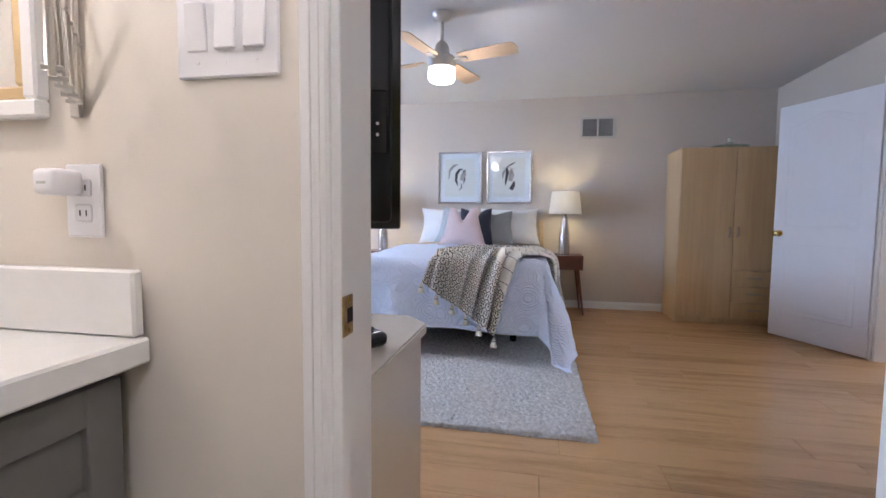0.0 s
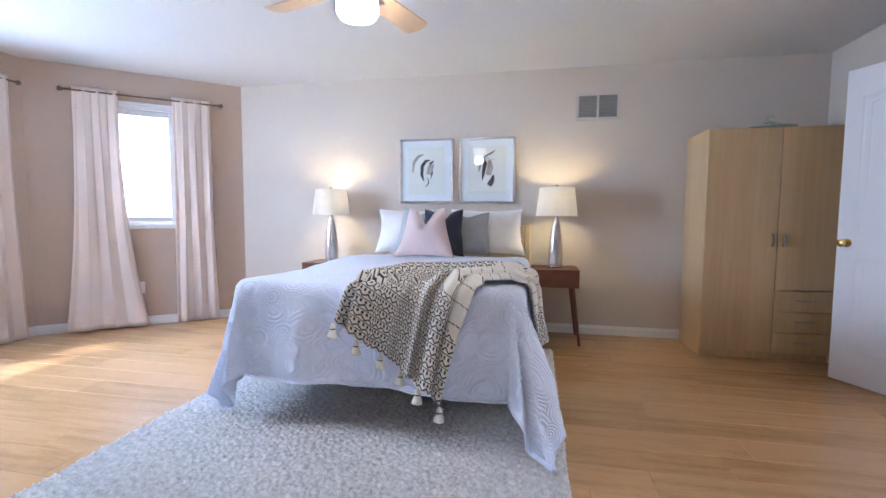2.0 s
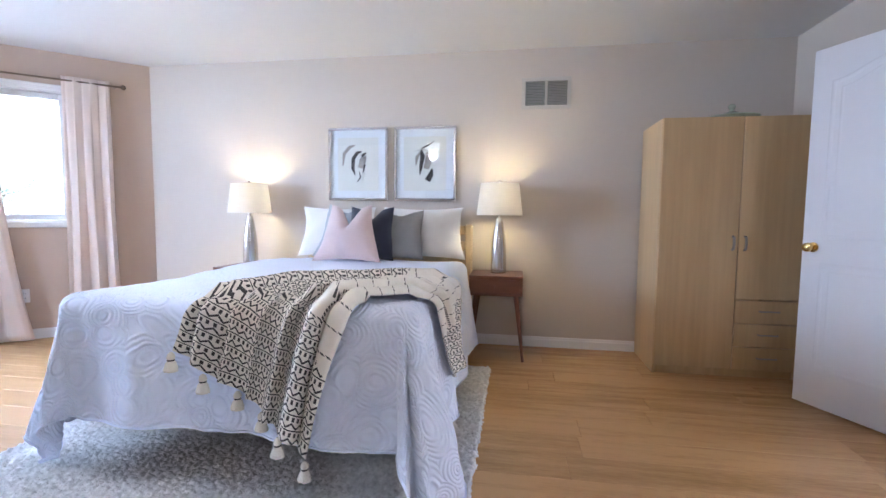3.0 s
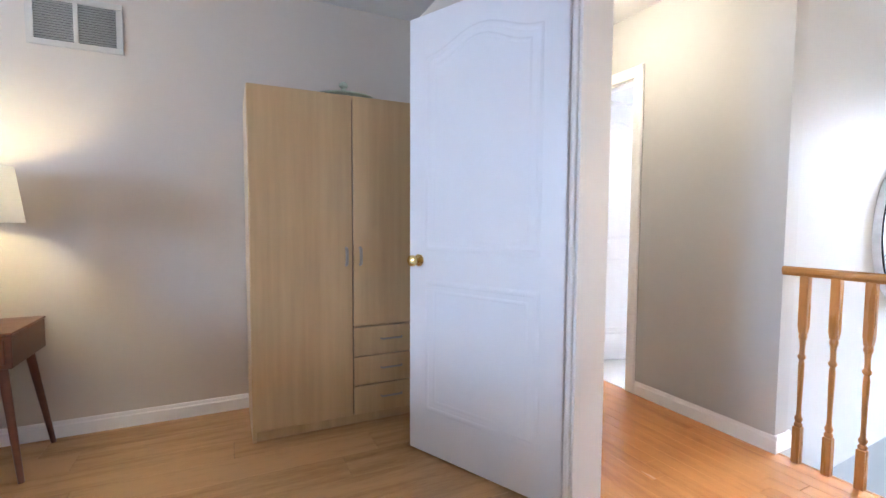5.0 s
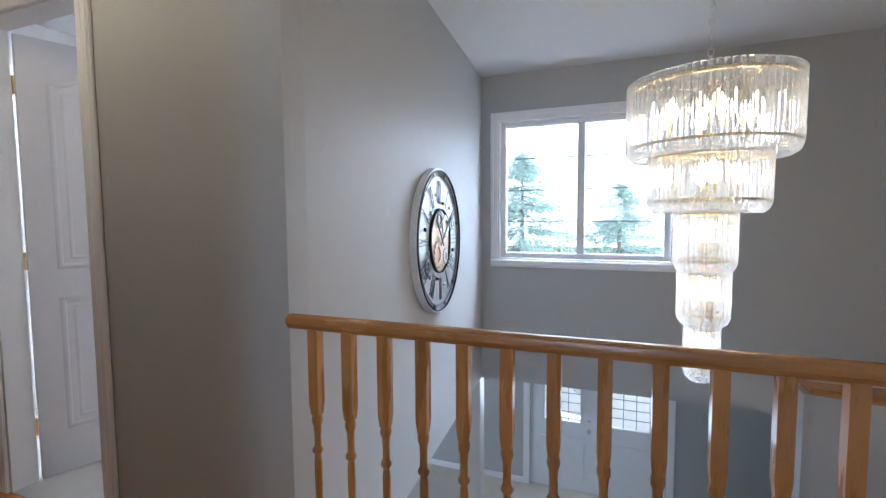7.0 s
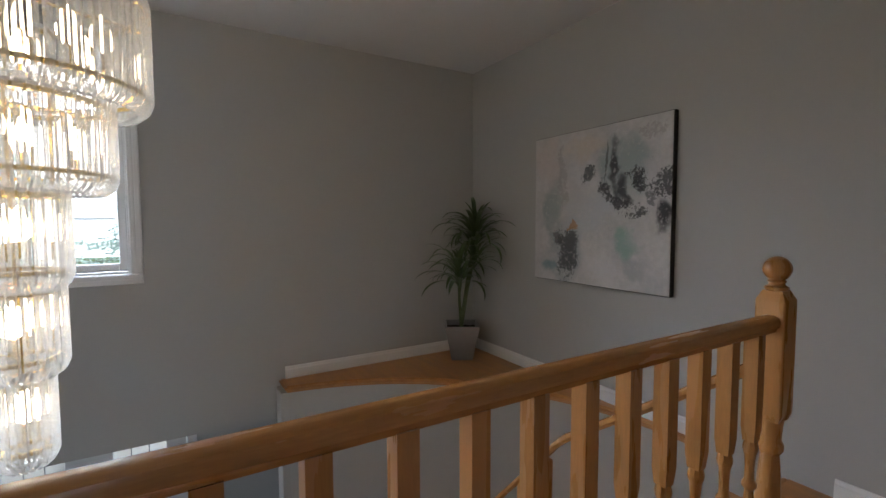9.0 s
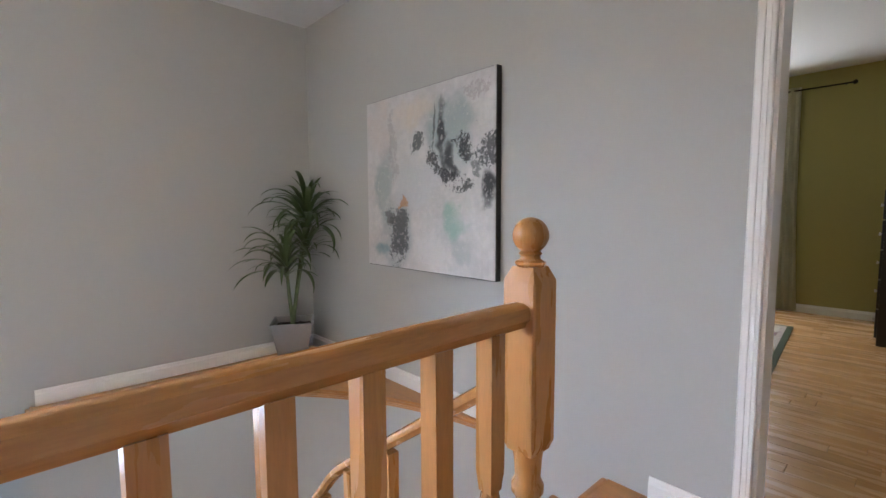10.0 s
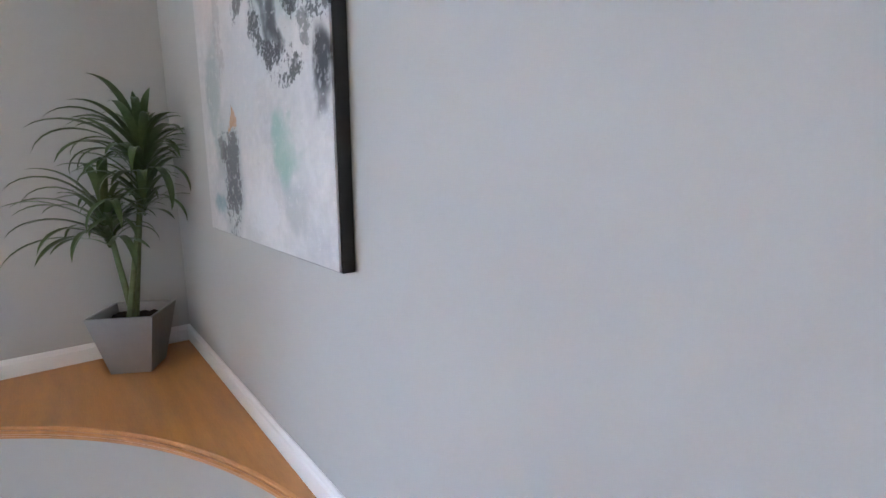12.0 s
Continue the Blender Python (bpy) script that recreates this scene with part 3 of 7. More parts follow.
def outlet(m, label="white duplex wall outlet"):
    ob = thing("wall_outlet", m, label, "outlet")
    boxed("plate", (-0.035, 0.035, -0.006, -0.001, -0.058, 0.058), M_PLATE, ob, 0.003)
    for dz in (-0.02, 0.02):
        boxed("socket", (-0.016, 0.016, -0.008, -0.005, dz - 0.014, dz + 0.014), M_PLATE, ob, 0.003)
        for dx in (-0.006, 0.006):
            boxed("slot", (dx - 0.001, dx + 0.001, -0.0086, -0.0078, dz - 0.004, dz + 0.005), M_BLACK, ob, 0)
    return ob


outlet(pose(-0.500, 0.795, 1.065))
plug = thing("plug_in_freshener", pose(-0.512, 0.786, 1.092), "white plug-in air freshener in the outlet", "air freshener")
bm = bmesh.new()
cube(bm, -0.022, 0.022, -0.05, -0.001, -0.020, 0.020, 0.010, 3)
part("body", bm, M_PLATE, plug)
boxed("vent_mark", (-0.008, 0.008, -0.051, -0.0495, -0.004, 0.000), mat("pale_grey", (0.5, 0.5, 0.5), 0.5), plug, 0)
M_MIRROR = mat("mirror_silver", (0.9, 0.9, 0.9), 0.02, 1.0, vary=0.0)
M_PINE = mat("pale_wood_bead", (0.55, 0.40, 0.20), 0.4, vary=0.1, scale=8)
fm = thing("framed_mirror", pose(-0.745, 0.795, 1.195), "framed wall mirror with a white and pale wood frame", "mirror")
for a in ((-0.185, 0.185, 0, 0.028), (-0.185, 0.185, 0.672, 0.70), (-0.185, -0.157, 0.028, 0.672), (0.157, 0.185, 0.028, 0.672)):
    boxed("outer_frame", (a[0], a[1], -0.024, -0.001, a[2], a[3]), M_TRIM, fm, 0.004)
for a in ((-0.157, 0.157, 0.028, 0.050), (-0.157, 0.157, 0.65, 0.672), (-0.157, -0.135, 0.05, 0.65), (0.135, 0.157, 0.05, 0.65)):
    boxed("inner_frame", (a[0], a[1], -0.018, -0.001, a[2], a[3]), M_PINE, fm, 0.004)
boxed("mirror_glass", (-0.135, 0.135, -0.008, -0.002, 0.05, 0.65), M_MIRROR, fm, 0)
sc = thing("extending_shaving_mirror", pose(-0.508, 0.795, 1.20), "chrome scissor-arm shaving mirror on the wall", "shaving mirror")
bm = bmesh.new()
cube(bm, -0.010, 0.010, -0.008, -0.001, -0.005, 0.20, 0.002)
part("wall_plate", bm, M_CHROME, sc)
out_dir = Vector((0.70, -0.714, 0))
side_dir = Vector((0.714, 0.70, 0)) * 0.005
STEP, REACH = 0.045, 5
for k in range(REACH):
    for s in (-1, 1):
        bm = bmesh.new()
        a, b = (0.01, 0.19) if (k % 2 == 0) == (s > 0) else (0.19, 0.01)
        p, q = out_dir * (0.010 + k * STEP) + side_dir * s, out_dir * (0.010 + (k + 1) * STEP) + side_dir * s
        tube(bm, [(p.x, p.y, a), (q.x, q.y, b)], 0.0032, 6)
        part("scissor_bar", bm, M_CHROME, sc)
    for z, f in ((0.01, 1.0), (0.10, 0.5), (0.19, 1.0)):
        bm = bmesh.new()
        p = out_dir * (0.010 + (k + f) * STEP)
        tube(bm, [p - side_dir * 2 + Vector((0, 0, z)), p + side_dir * 2 + Vector((0, 0, z))], 0.004, 6)
        part("pin", bm, M_CHROME, sc)
bm = bmesh.new()
tip = out_dir * (0.012 + REACH * STEP)
tube(bm, [(tip.x, tip.y, 0.0), (tip.x, tip.y, 0.36)], 0.004, 8)
part("arm", bm, M_CHROME, sc)
bm = bmesh.new()
lathe(bm, [(0.0, -0.004), (0.072, -0.004), (0.078, 0), (0.072, 0.006), (0.0, 0.006)], 32, cap=False)
part("mirror_disc", bm, M_CHROME, sc, m=pose(tip.x, tip.y, 0.438, 90, 0, 40))

# ---- bedroom: bed ----
M_SPREAD = mat("white_quilted_cotton", (0.755, 0.82, 0.985), 0.85, vary=0.02, scale=5, sheen=0.2)
t = M_SPREAD.node_tree
uvn = t.nodes.new("ShaderNodeUVMap")
warp = t.nodes.new("ShaderNodeTexNoise")
warp.inputs["Scale"].default_value = 2.2
mixv = t.nodes.new("ShaderNodeVectorMath")
mixv.operation = "MULTIPLY_ADD"
mixv.inputs[1].default_value = (0.22, 0.22, 0)
t.links.new(uvn.outputs[0], warp.inputs["Vector"])
t.links.new(warp.outputs[1], mixv.inputs[0])
t.links.new(uvn.outputs[0], mixv.inputs[2])
vor = t.nodes.new("ShaderNodeTexVoronoi")
vor.inputs["Scale"].default_value = 7.0
t.links.new(mixv.outputs[0], vor.inputs["Vector"])
sine = t.nodes.new("ShaderNodeMath")
sine.operation = "MULTIPLY"
sine.inputs[1].default_value = 50
t.links.new(vor.outputs["Distance"], sine.inputs[0])
sin2 = t.nodes.new("ShaderNodeMath")
sin2.operation = "SINE"
t.links.new(sine.outputs[0], sin2.inputs[0])
bp = t.nodes.new("ShaderNodeBump")
bp.inputs["Strength"].default_value, bp.inputs["Distance"].default_value = 0.55, 0.005
t.links.new(sin2.outputs[0], bp.inputs["Height"])
t.links.new(bp.outputs[0], t.nodes["Principled BSDF"].inputs["Normal"])

BCX, BHW, BY, BTOP = -0.44, 0.70, 3.475, 0.745


def drape(x, y, lift=0.0, spread=1.0):
    """Where a point of cloth laid flat over the bed comes to hang; x and y in the flat cloth."""
    dx = x - BCX
    ox, oy = max(abs(dx) - BHW, 0.0), max(BY - y, 0.0)
    sx = 1 if dx > 0 else -1
    ex, ey = (BCX + sx * BHW if ox else x), (BY if oy else y)
    d = math.hypot(ox, oy)
    if min(ox, oy) > 0.01:
        d = min(d, 0.60 + 0.16 * math.sin(2 * math.atan2(oy, ox)) + 0.25 * max(0.0, d - 0.60))
    z = BTOP + 0.010 * math.sin(5.1 * x + 1.3) * math.sin(4.3 * y) + 0.006 * noise.noise((x * 6, y * 6, 0))
    if d < 1e-6:
        return Vector((x, y, z + lift))
    hyp = math.hypot(ox, oy)
    ux, uy = sx * ox / hyp, -oy / hyp
    r = 0.07
    if d < r * math.pi / 2:
        out, drop = r * math.sin(d / r), r * (1 - math.cos(d / r))
    else:
        rest = d - r * math.pi / 2
        corner = 2 * min(ox, oy) / d
        flare = (0.05 if oy > ox else 0.10) + 0.24 * corner * spread
        pos = (y * 1.0 if ox > oy else x)
        wave = 0.028 * math.sin(11 * pos + 2.0 * sx) * min(1, rest / 0.35) * (1 - 0.4 * corner)
        wave += 0.022 * noise.noise((pos * 7, rest * 2.2, 3.0)) * min(1, rest / 0.15) + 0.009 * noise.noise((pos * 19, rest * 6, 8.0))
        if corner > 0.05:
            wave += 0.05 * corner * math.sin(6 * math.atan2(oy, ox)) * min(1, rest / 0.3)
        out, drop = r + rest * flare + wave, r + rest * (0.99 - 0.05 * corner)
    if sx > 0 and min(ox, oy) > 0.01:
        turn = math.sin(2 * math.atan2(oy, ox))
        ux *= 1 - 0.40 * turn ** 2
        if ox > oy:
            out += 0.10 * turn * min(1, d / 0.5)
    floor = 0.045
    zz = z - drop
    if zz < floor:
        out += (floor - zz) * 0.55
        zz = floor + 0.012 * math.sin(30 * x) ** 2
    return Vector((ex + ux * (out + lift), ey + uy * (out + lift), zz + lift * 0.4))


def sheet(name, grid, material, parent=None, thick=0.006, uv=None, label=""):
    """A cloth from rows of points, given thickness downwards."""
    bm = bmesh.new()
    lay = bm.loops.layers.uv.new("uv")
    vs = [[bm.verts.new(p) for p in row] for row in grid]
    for i in range(len(vs) - 1):
        for j in range(len(vs[0]) - 1):
            f = bm.faces.new((vs[i][j], vs[i][j + 1], vs[i + 1][j + 1], vs[i + 1][j]))
            if uv:
                for l, (a, b) in zip(f.loops, ((i, j), (i, j + 1), (i + 1, j + 1), (i + 1, j))):
                    l[lay].uv = uv[a][b]
    bmesh.ops.recalc_face_normals(bm, faces=bm.faces)
    me = bpy.data.meshes.new(name)
    bm.to_mesh(me)
    bm.free()
    me.materials.append(material)
    me.polygons.foreach_set("use_smooth", [True] * len(me.polygons))
    ob = new(name, me)
    ob.parent = parent
    mod = ob.modifiers.new("thickness", "SOLIDIFY")
    mod.thickness, mod.offset = thick, -1
    if label:
        tagged(ob, label)
    return ob


def spread_grid():
    xs = np.linspace(BCX - BHW - 0.60, BCX + BHW + 0.66, 110)
    ys = np.linspace(BY - 0.60, 5.20, 124)
    grid, uv = [], []
    for y in ys:
        row, ur = [], []
        for x in xs:
            over = BY - y
            yy = y
            if over > 0:
                side = max(abs(x - BCX) - BHW, 0)
                yy = BY - over * (0.99 if side < 0.02 else 1.0) * (0.92 + 0.10 * max(0.0, (x - BCX) / 1.3))
            row.append(drape(x, yy, 0.0, 1.0 if x > BCX else 0.35))
            ur.append((x, y))
        grid.append(row)
        uv.append(ur)
    return grid, uv


g, u = spread_grid()
spread = sheet("bedspread", g, M_SPREAD, None, 0.010, u)
tagged(spread, "white quilted bedspread draped over the bed to the rug", "bedspread")

bm = bmesh.new()
tube(bm, [row[0] for row in g[::-1]] + g[0][1:-1] + [row[-1] for row in g], 0.0055, 6)
part("hem_binding", bm, M_SPREAD, spread, "rounded white hem of the bedspread")

M_TICK = mat("patterned_ticking", (0.30, 0.30, 0.33), 0.8, vary=0.5, scale=26, second=(0.03, 0.03, 0.05))
M_BIRCH = mat("birch_headboard", (0.60, 0.46, 0.30), 0.45, vary=0.1, scale=3, stretch=(6, 1, 1))
bed = thing("bed", pose(BCX, 0, 0), "double bed with a patterned box spring and pale wooden headboard", "bed")
bm = bmesh.new()
cube(bm, -0.69, 0.69, BY + 0.02, 5.50, 0.20, 0.42, 0.02, 2)
part("box_spring", bm, M_TICK, bed, "box spring in dark patterned ticking")
bm = bmesh.new()
cube(bm, -0.685, 0.685, BY + 0.025, 5.50, 0.425, 0.715, 0.06, 3)
part("mattress", bm, mat("mattress_cover", (0.75, 0.75, 0.75), 0.85, vary=0.03), bed)
for sx in (-0.50, 0.50):
    for y in (BY + 0.45, 5.35):
        boxed("leg", (sx - 0.025, sx + 0.025, y - 0.025, y + 0.025, 0.022, 0.20), M_BLACK, bed, 0.004)
boxed("side_rail", (-0.67, -0.63, BY + 0.10, 5.5, 0.16, 0.199), M_BLACK, bed, 0.004)
boxed("side_rail", (0.63, 0.67, BY + 0.10, 5.5, 0.16, 0.199), M_BLACK, bed, 0.004)
for x in (-0.635, 0.745):
    boxed("headboard_post", (x - 0.03, x + 0.03, 5.53, 5.58, 0, 1.02), M_BIRCH, bed, 0.012)
for z0, z1 in ((0.93, 1.01), (0.80, 0.88), (0.67, 0.75), (0.54, 0.62)):
    boxed("headboard_slat", (-0.604, 0.714, 5.54, 5.565, z0, z1), M_BIRCH, bed, 0.008)


def pillow(name, m, w, h, d, material, label, chop=0.0, taper=0.08):
    """A stuffed cushion standing on its edge, with pinched corners; chop dents the middle of the upper edge."""
    bm = bmesh.new()
    n = 22
    both = []
    for s in (1, -1):
        rows = []
        for i in range(n + 1):
            row = []
            for j in range(n + 1):
                a, b = 2 * i / n - 1, 2 * j / n - 1
                puff = max(0, (1 - abs(a) ** 2.4) * (1 - abs(b) ** 2.4)) ** 0.62
                x, z = w / 2 * a * (1 - 0.11 * (1 - b * b)), h / 2 * b * (1 - 0.10 * (1 - a * a))
                x *= 1 - taper * (b + 1) / 2
                x += 0.012 * noise.noise((b * 1.7, w * 9, h * 5))
                if chop and b > 0:
                    dent = chop * math.exp(-(a / 0.34) ** 2) * b
                    z -= dent
                    puff *= 1 - 0.55 * math.exp(-(a / 0.13) ** 2) * b
                y = s * d / 2 * puff + 0.014 * noise.noise((x * 7, z * 7, s * 3.0 + w)) * min(1, puff * 3) + 0.006 * noise.noise((x * 24, z * 12, s * 5.0)) * min(1, puff * 3)
                if (abs(a) == 1 or abs(b) == 1) and s < 0:
                    row.append(both[0][i][j])
                else:
                    row.append(bm.verts.new((x, y, z + h / 2)))
            rows.append(row)
        both.append(rows)
        for i in range(n):
            for j in range(n):
                bm.faces.new((rows[i][j], rows[i + 1][j], rows[i + 1][j + 1], rows[i][j + 1]))
    ob = part(name, bm, material, None, "", m)
    return tagged(ob, label, "pillow", "pillows on the bed")


M_WPIL = mat("white_pillow_cotton", (0.80, 0.79, 0.78), 0.85, vary=0.02, bump=0.15, bump_scale=40)
M_GPIL = mat("grey_linen", (0.25, 0.25, 0.245), 0.9, vary=0.06, bump=0.3, bump_scale=350)
M_LPIL = mat("pale_grey_linen", (0.42, 0.44, 0.46), 0.9, vary=0.05, bump=0.3, bump_scale=350)
M_NPIL = mat("navy_velvet", (0.008, 0.012, 0.035), 0.75, vary=0.15, sheen=0.4)
M_PPIL = mat("blush_velvet", (0.62, 0.49, 0.48), 0.85, vary=0.04, sheen=0.4)
PB = BTOP - 0.005
pillow("pillow", pose(-0.79, 5.40, PB, -14), 0.70, 0.43, 0.20, M_WPIL, "white cotton bed pillow against the headboard")
pillow("pillow", pose(-0.07, 5.40, PB, -14), 0.72, 0.43, 0.20, M_WPIL, "white cotton bed pillow against the headboard")
pillow("pillow", pose(-0.69, 5.22, PB, -16, 6, 8), 0.42, 0.44, 0.15, M_LPIL, "pale grey linen cushion behind the blush one", 0.04, 0.30)
pillow("pillow", pose(-0.22, 5.22, PB, -18, -3, -12), 0.46, 0.40, 0.16, M_GPIL, "mid grey linen cushion on the bed", 0.02, 0.16)
pillow("pillow", pose(-0.44, 5.15, PB, -16, 0, -6), 0.45, 0.43, 0.15, M_NPIL, "navy blue velvet cushion behind the blush one", 0.08, 0.20)
pillow("pillow", pose(-0.55, 5.01, PB, -16), 0.54, 0.44, 0.18, M_PPIL, "blush pink velvet cushion with a dented top", 0.13, 0.42)

# throw with woven pattern, by its own map: x across, y along in metres
M_THROW = mat("woven_throw", (0.74, 0.70, 0.63), 0.9, vary=0.04, scale=30)
t = M_THROW.node_tree
n, k = t.nodes, t.links
uvn = n.new("ShaderNodeUVMap")
sep = n.new("ShaderNodeSeparateXYZ")
k.new(uvn.outputs[0], sep.inputs[0])


def calc(op, a, b=None, c=None):
    """One step of arithmetic in the material that n and k belong to."""
    links = k
    node = n.new("ShaderNodeMath")
    node.operation = op
    for i, v in enumerate((a, b, c)):
        if v is None:
            continue
        if isinstance(v, (int, float)):
            node.inputs[i].default_value = v
        else:
            links.new(v, node.inputs[i])
    return node.outputs[0]


X, Y = sep.outputs[0], sep.outputs[1]
zig = calc("ABSOLUTE", calc("SUBTRACT", calc("FRACT", calc("MULTIPLY", X, 40)), 0.5))
by = calc("FRACT", calc("MULTIPLY", Y, 19))
zigline = calc("LESS_THAN", calc("ABSOLUTE", calc("SUBTRACT", calc("MULTIPLY", calc("SUBTRACT", by, 0.05), 1.6), zig)), 0.13)
bars = calc("MULTIPLY", calc("GREATER_THAN", by, 0.48), calc("GREATER_THAN", calc("FRACT", calc("MULTIPLY", X, 78)), 0.52))
bars = calc("MULTIPLY", bars, calc("LESS_THAN", by, 0.78))
rule = calc("MULTIPLY", calc("GREATER_THAN", by, 0.86), calc("LESS_THAN", by, 0.95))
dark = calc("MAXIMUM", calc("MAXIMUM", calc("MULTIPLY", zigline, calc("LESS_THAN", by, 0.45)), bars), rule)
plain = calc("MULTIPLY", calc("GREATER_THAN", calc("ADD", Y, calc("MULTIPLY", X, 1.2)), 1.22), calc("LESS_THAN", Y, 1.42))
thin = calc("MAXIMUM", calc("LESS_THAN", calc("FRACT", calc("MULTIPLY", Y, 9)), 0.07), calc("LESS_THAN", calc("FRACT", calc("MULTIPLY", X, 6)), 0.05))
thin = calc("MULTIPLY", thin, calc("GREATER_THAN", calc("FRACT", calc("MULTIPLY", calc("ADD", X, Y), 60)), 0.35))
dark = calc("ADD", calc("MULTIPLY", dark, calc("SUBTRACT", 1.0, plain)), calc("MULTIPLY", thin, plain))
mixc = n.new("ShaderNodeMix")
mixc.data_type = "RGBA"
k.new(dark, mixc.inputs[0])
b = n["Principled BSDF"]
k.new(b.inputs["Base Color"].links[0].from_socket, mixc.inputs[6])
mixc.inputs[7].default_value = (0.045, 0.042, 0.045, 1)
k.new(mixc.outputs[2], b.inputs["Base Color"])


def poly(pts, s):
    """A point at share s of a bent line, eased."""
    x = s * (len(pts) - 1)
    i = min(int(x), len(pts) - 2)
    f = x - i
    return Vector(pts[i]) * (1 - f) + Vector(pts[i + 1]) * f


T_LEFT = [(-0.58, 3.24), (-0.50, 3.50), (-0.36, 3.82), (-0.10, 4.08), (0.20, 4.24), (0.42, 4.30), (0.64, 4.26)]
T_RIGHT = [(-0.05, 2.88), (0.02, 3.20), (0.09, 3.44), (0.19, 3.58), (0.32, 3.68), (0.52, 3.76), (0.72, 3.86)]
grid, uv = [], []
for i in range(121):
    s = i / 120
    a, c = poly(T_LEFT, s), poly(T_RIGHT, s)
    row, ur = [], []
    for j in range(81):
        w = j / 80
        wj = w + 0.03 * math.sin(2 * math.pi * 5 * w + 3 * s)
        p = a * (1 - wj) + c * wj
        fold = 0.5 + 0.5 * math.cos(2 * math.pi * (6.0 * w + 0.25 * math.sin(3 * s)))
        pt = drape(p.x, p.y, 0.014 + 0.076 * fold ** 1.3 * (0.7 + 0.3 * math.sin(9 * w + 1)) * (1 - 0.35 * s))
        if pt.z < 0.10:
            pt.z = 0.10
        row.append(pt)
        ur.append((w * 0.80, s * 1.75))
    grid.append(row)
    uv.append(ur)
throw = sheet("throw_blanket", grid, M_THROW, None, 0.005, uv)
tagged(throw, "cream and black patterned woven throw with tassels over the bed", "throw blanket")
M_TASSEL = mat("cream_tassel_yarn", (0.72, 0.68, 0.60), 0.95, vary=0.08, bump=0.5, bump_scale=200)
M_WRAP = mat("black_yarn", (0.05, 0.05, 0.05), 0.9)
for j in (0, 16, 32, 48, 64, 80):
    p = grid[0][j] + Vector((0, -0.010, -0.005))
    tas = part("tassel", bmesh.new(), M_TASSEL, throw)
    bm = bmesh.new()
    lathe(bm, [(0.004, 0), (0.012, -0.008), (0.015, -0.020), (0.011, -0.030), (0.018, -0.042), (0.025, -0.064), (0.022, -0.072)], 14)
    for v in bm.verts:
        if v.co.z < -0.035:
            v.co.x *= 1 + 0.25 * noise.noise(v.co * 90)
            v.co.y *= 1 + 0.25 * noise.noise(v.co * 90 + Vector((5, 5, 5)))
    tas.data = to_mesh("tassel", bm, M_TASSEL)
    tas.matrix_basis = Matrix.Translation(p)
    bm = bmesh.new()
    lathe(bm, [(0.0125, -0.026), (0.0135, -0.029), (0.0125, -0.032)], 14, cap=False)
    part("binding", bm, M_WRAP, tas)

# rug
M_RUG = mat("grey_shag_pile", (0.66, 0.65, 0.64), 0.95, vary=0.2, scale=40, bump=0.9, bump_scale=160, second=(0.40, 0.395, 0.39))
RX0, RX1, RY0, RY1 = -1.565, 0.525, 2.32, 5.0
nx, ny = 290, 370
verts, faces = [], []
for i in range(ny + 1):
    for j in range(nx + 1):
        x, y = RX0 + (RX1 - RX0) * j / nx, RY0 + (RY1 - RY0) * i / ny
        e = min(j, nx - j, i, ny - i)
        h = 0.021 + 0.017 * noise.noise((x * 72, y * 72, 0)) + 0.010 * noise.noise((x * 140, y * 140, 3)) + 0.004 * noise.noise((x * 8, y * 8, 9))
        if e == 0:
            x += 0.014 * noise.noise((x * 60, y * 60, 5))
            y += 0.014 * noise.noise((x * 60, y * 60, 8))
            h = 0.001
        verts.append((x, y, max(0.001, h)))
for i in range(ny):
    for j in range(nx):
        a = i * (nx + 1) + j
        faces.append((a, a + 1, a + nx + 2, a + nx + 1))
me = bpy.data.meshes.new("rug")
me.from_pydata(verts, [], faces)
me.materials.append(M_RUG)
me.polygons.foreach_set("use_smooth", [True] * len(me.polygons))
tagged(new("rug", me), "pale grey shaggy rug under the bed", "rug")

# ---- bedroom: furniture ----
M_WALNUT = mat("dark_walnut", (0.12, 0.040, 0.022), 0.35, vary=0.2, scale=5, stretch=(1, 6, 6), bump=0.03, bump_scale=60)


def nightstand(m, w, d):
    ob = thing("nightstand", m, "dark walnut nightstand with one drawer and splayed legs", "nightstand", "nightstands by the bed")
    bm = bmesh.new()
    cube(bm, -w / 2, w / 2, -d / 2, d / 2, 0.49, 0.63, 0.004)
    part("box", bm, M_WALNUT, ob)
    boxed("tabletop", (-w / 2 - 0.004, w / 2 + 0.004, -d / 2 - 0.004, d / 2 + 0.004, 0.6305, 0.642), M_WALNUT, ob, 0.004)
    drawer = boxed("drawer_front", (-w / 2 + 0.02, w / 2 - 0.02, -d / 2 - 0.010, -d / 2 - 0.001, 0.51, 0.615), M_WALNUT, ob, 0.003)
    bm = bmesh.new()
    lathe(bm, [(0.006, 0), (0.006, 0.012), (0.011, 0.016), (0.010, 0.022)], 14)
    part("drawer_knob", bm, M_WALNUT, drawer, m=pose(0, -d / 2 - 0.010, 0.565, 90))
    for sx in (-1, 1):
        for sy in (-1, 1):
            bm = bmesh.new()
            tube(bm, [(sx * (w / 2 - 0.05), sy * (d / 2 - 0.05), 0.49), (sx * (w / 2 + 0.01), sy * (d / 2 + 0.005), 0)], lambda s: 0.019 - 0.008 * s, 12)
            part("leg", bm, M_WALNUT, ob)
    return ob


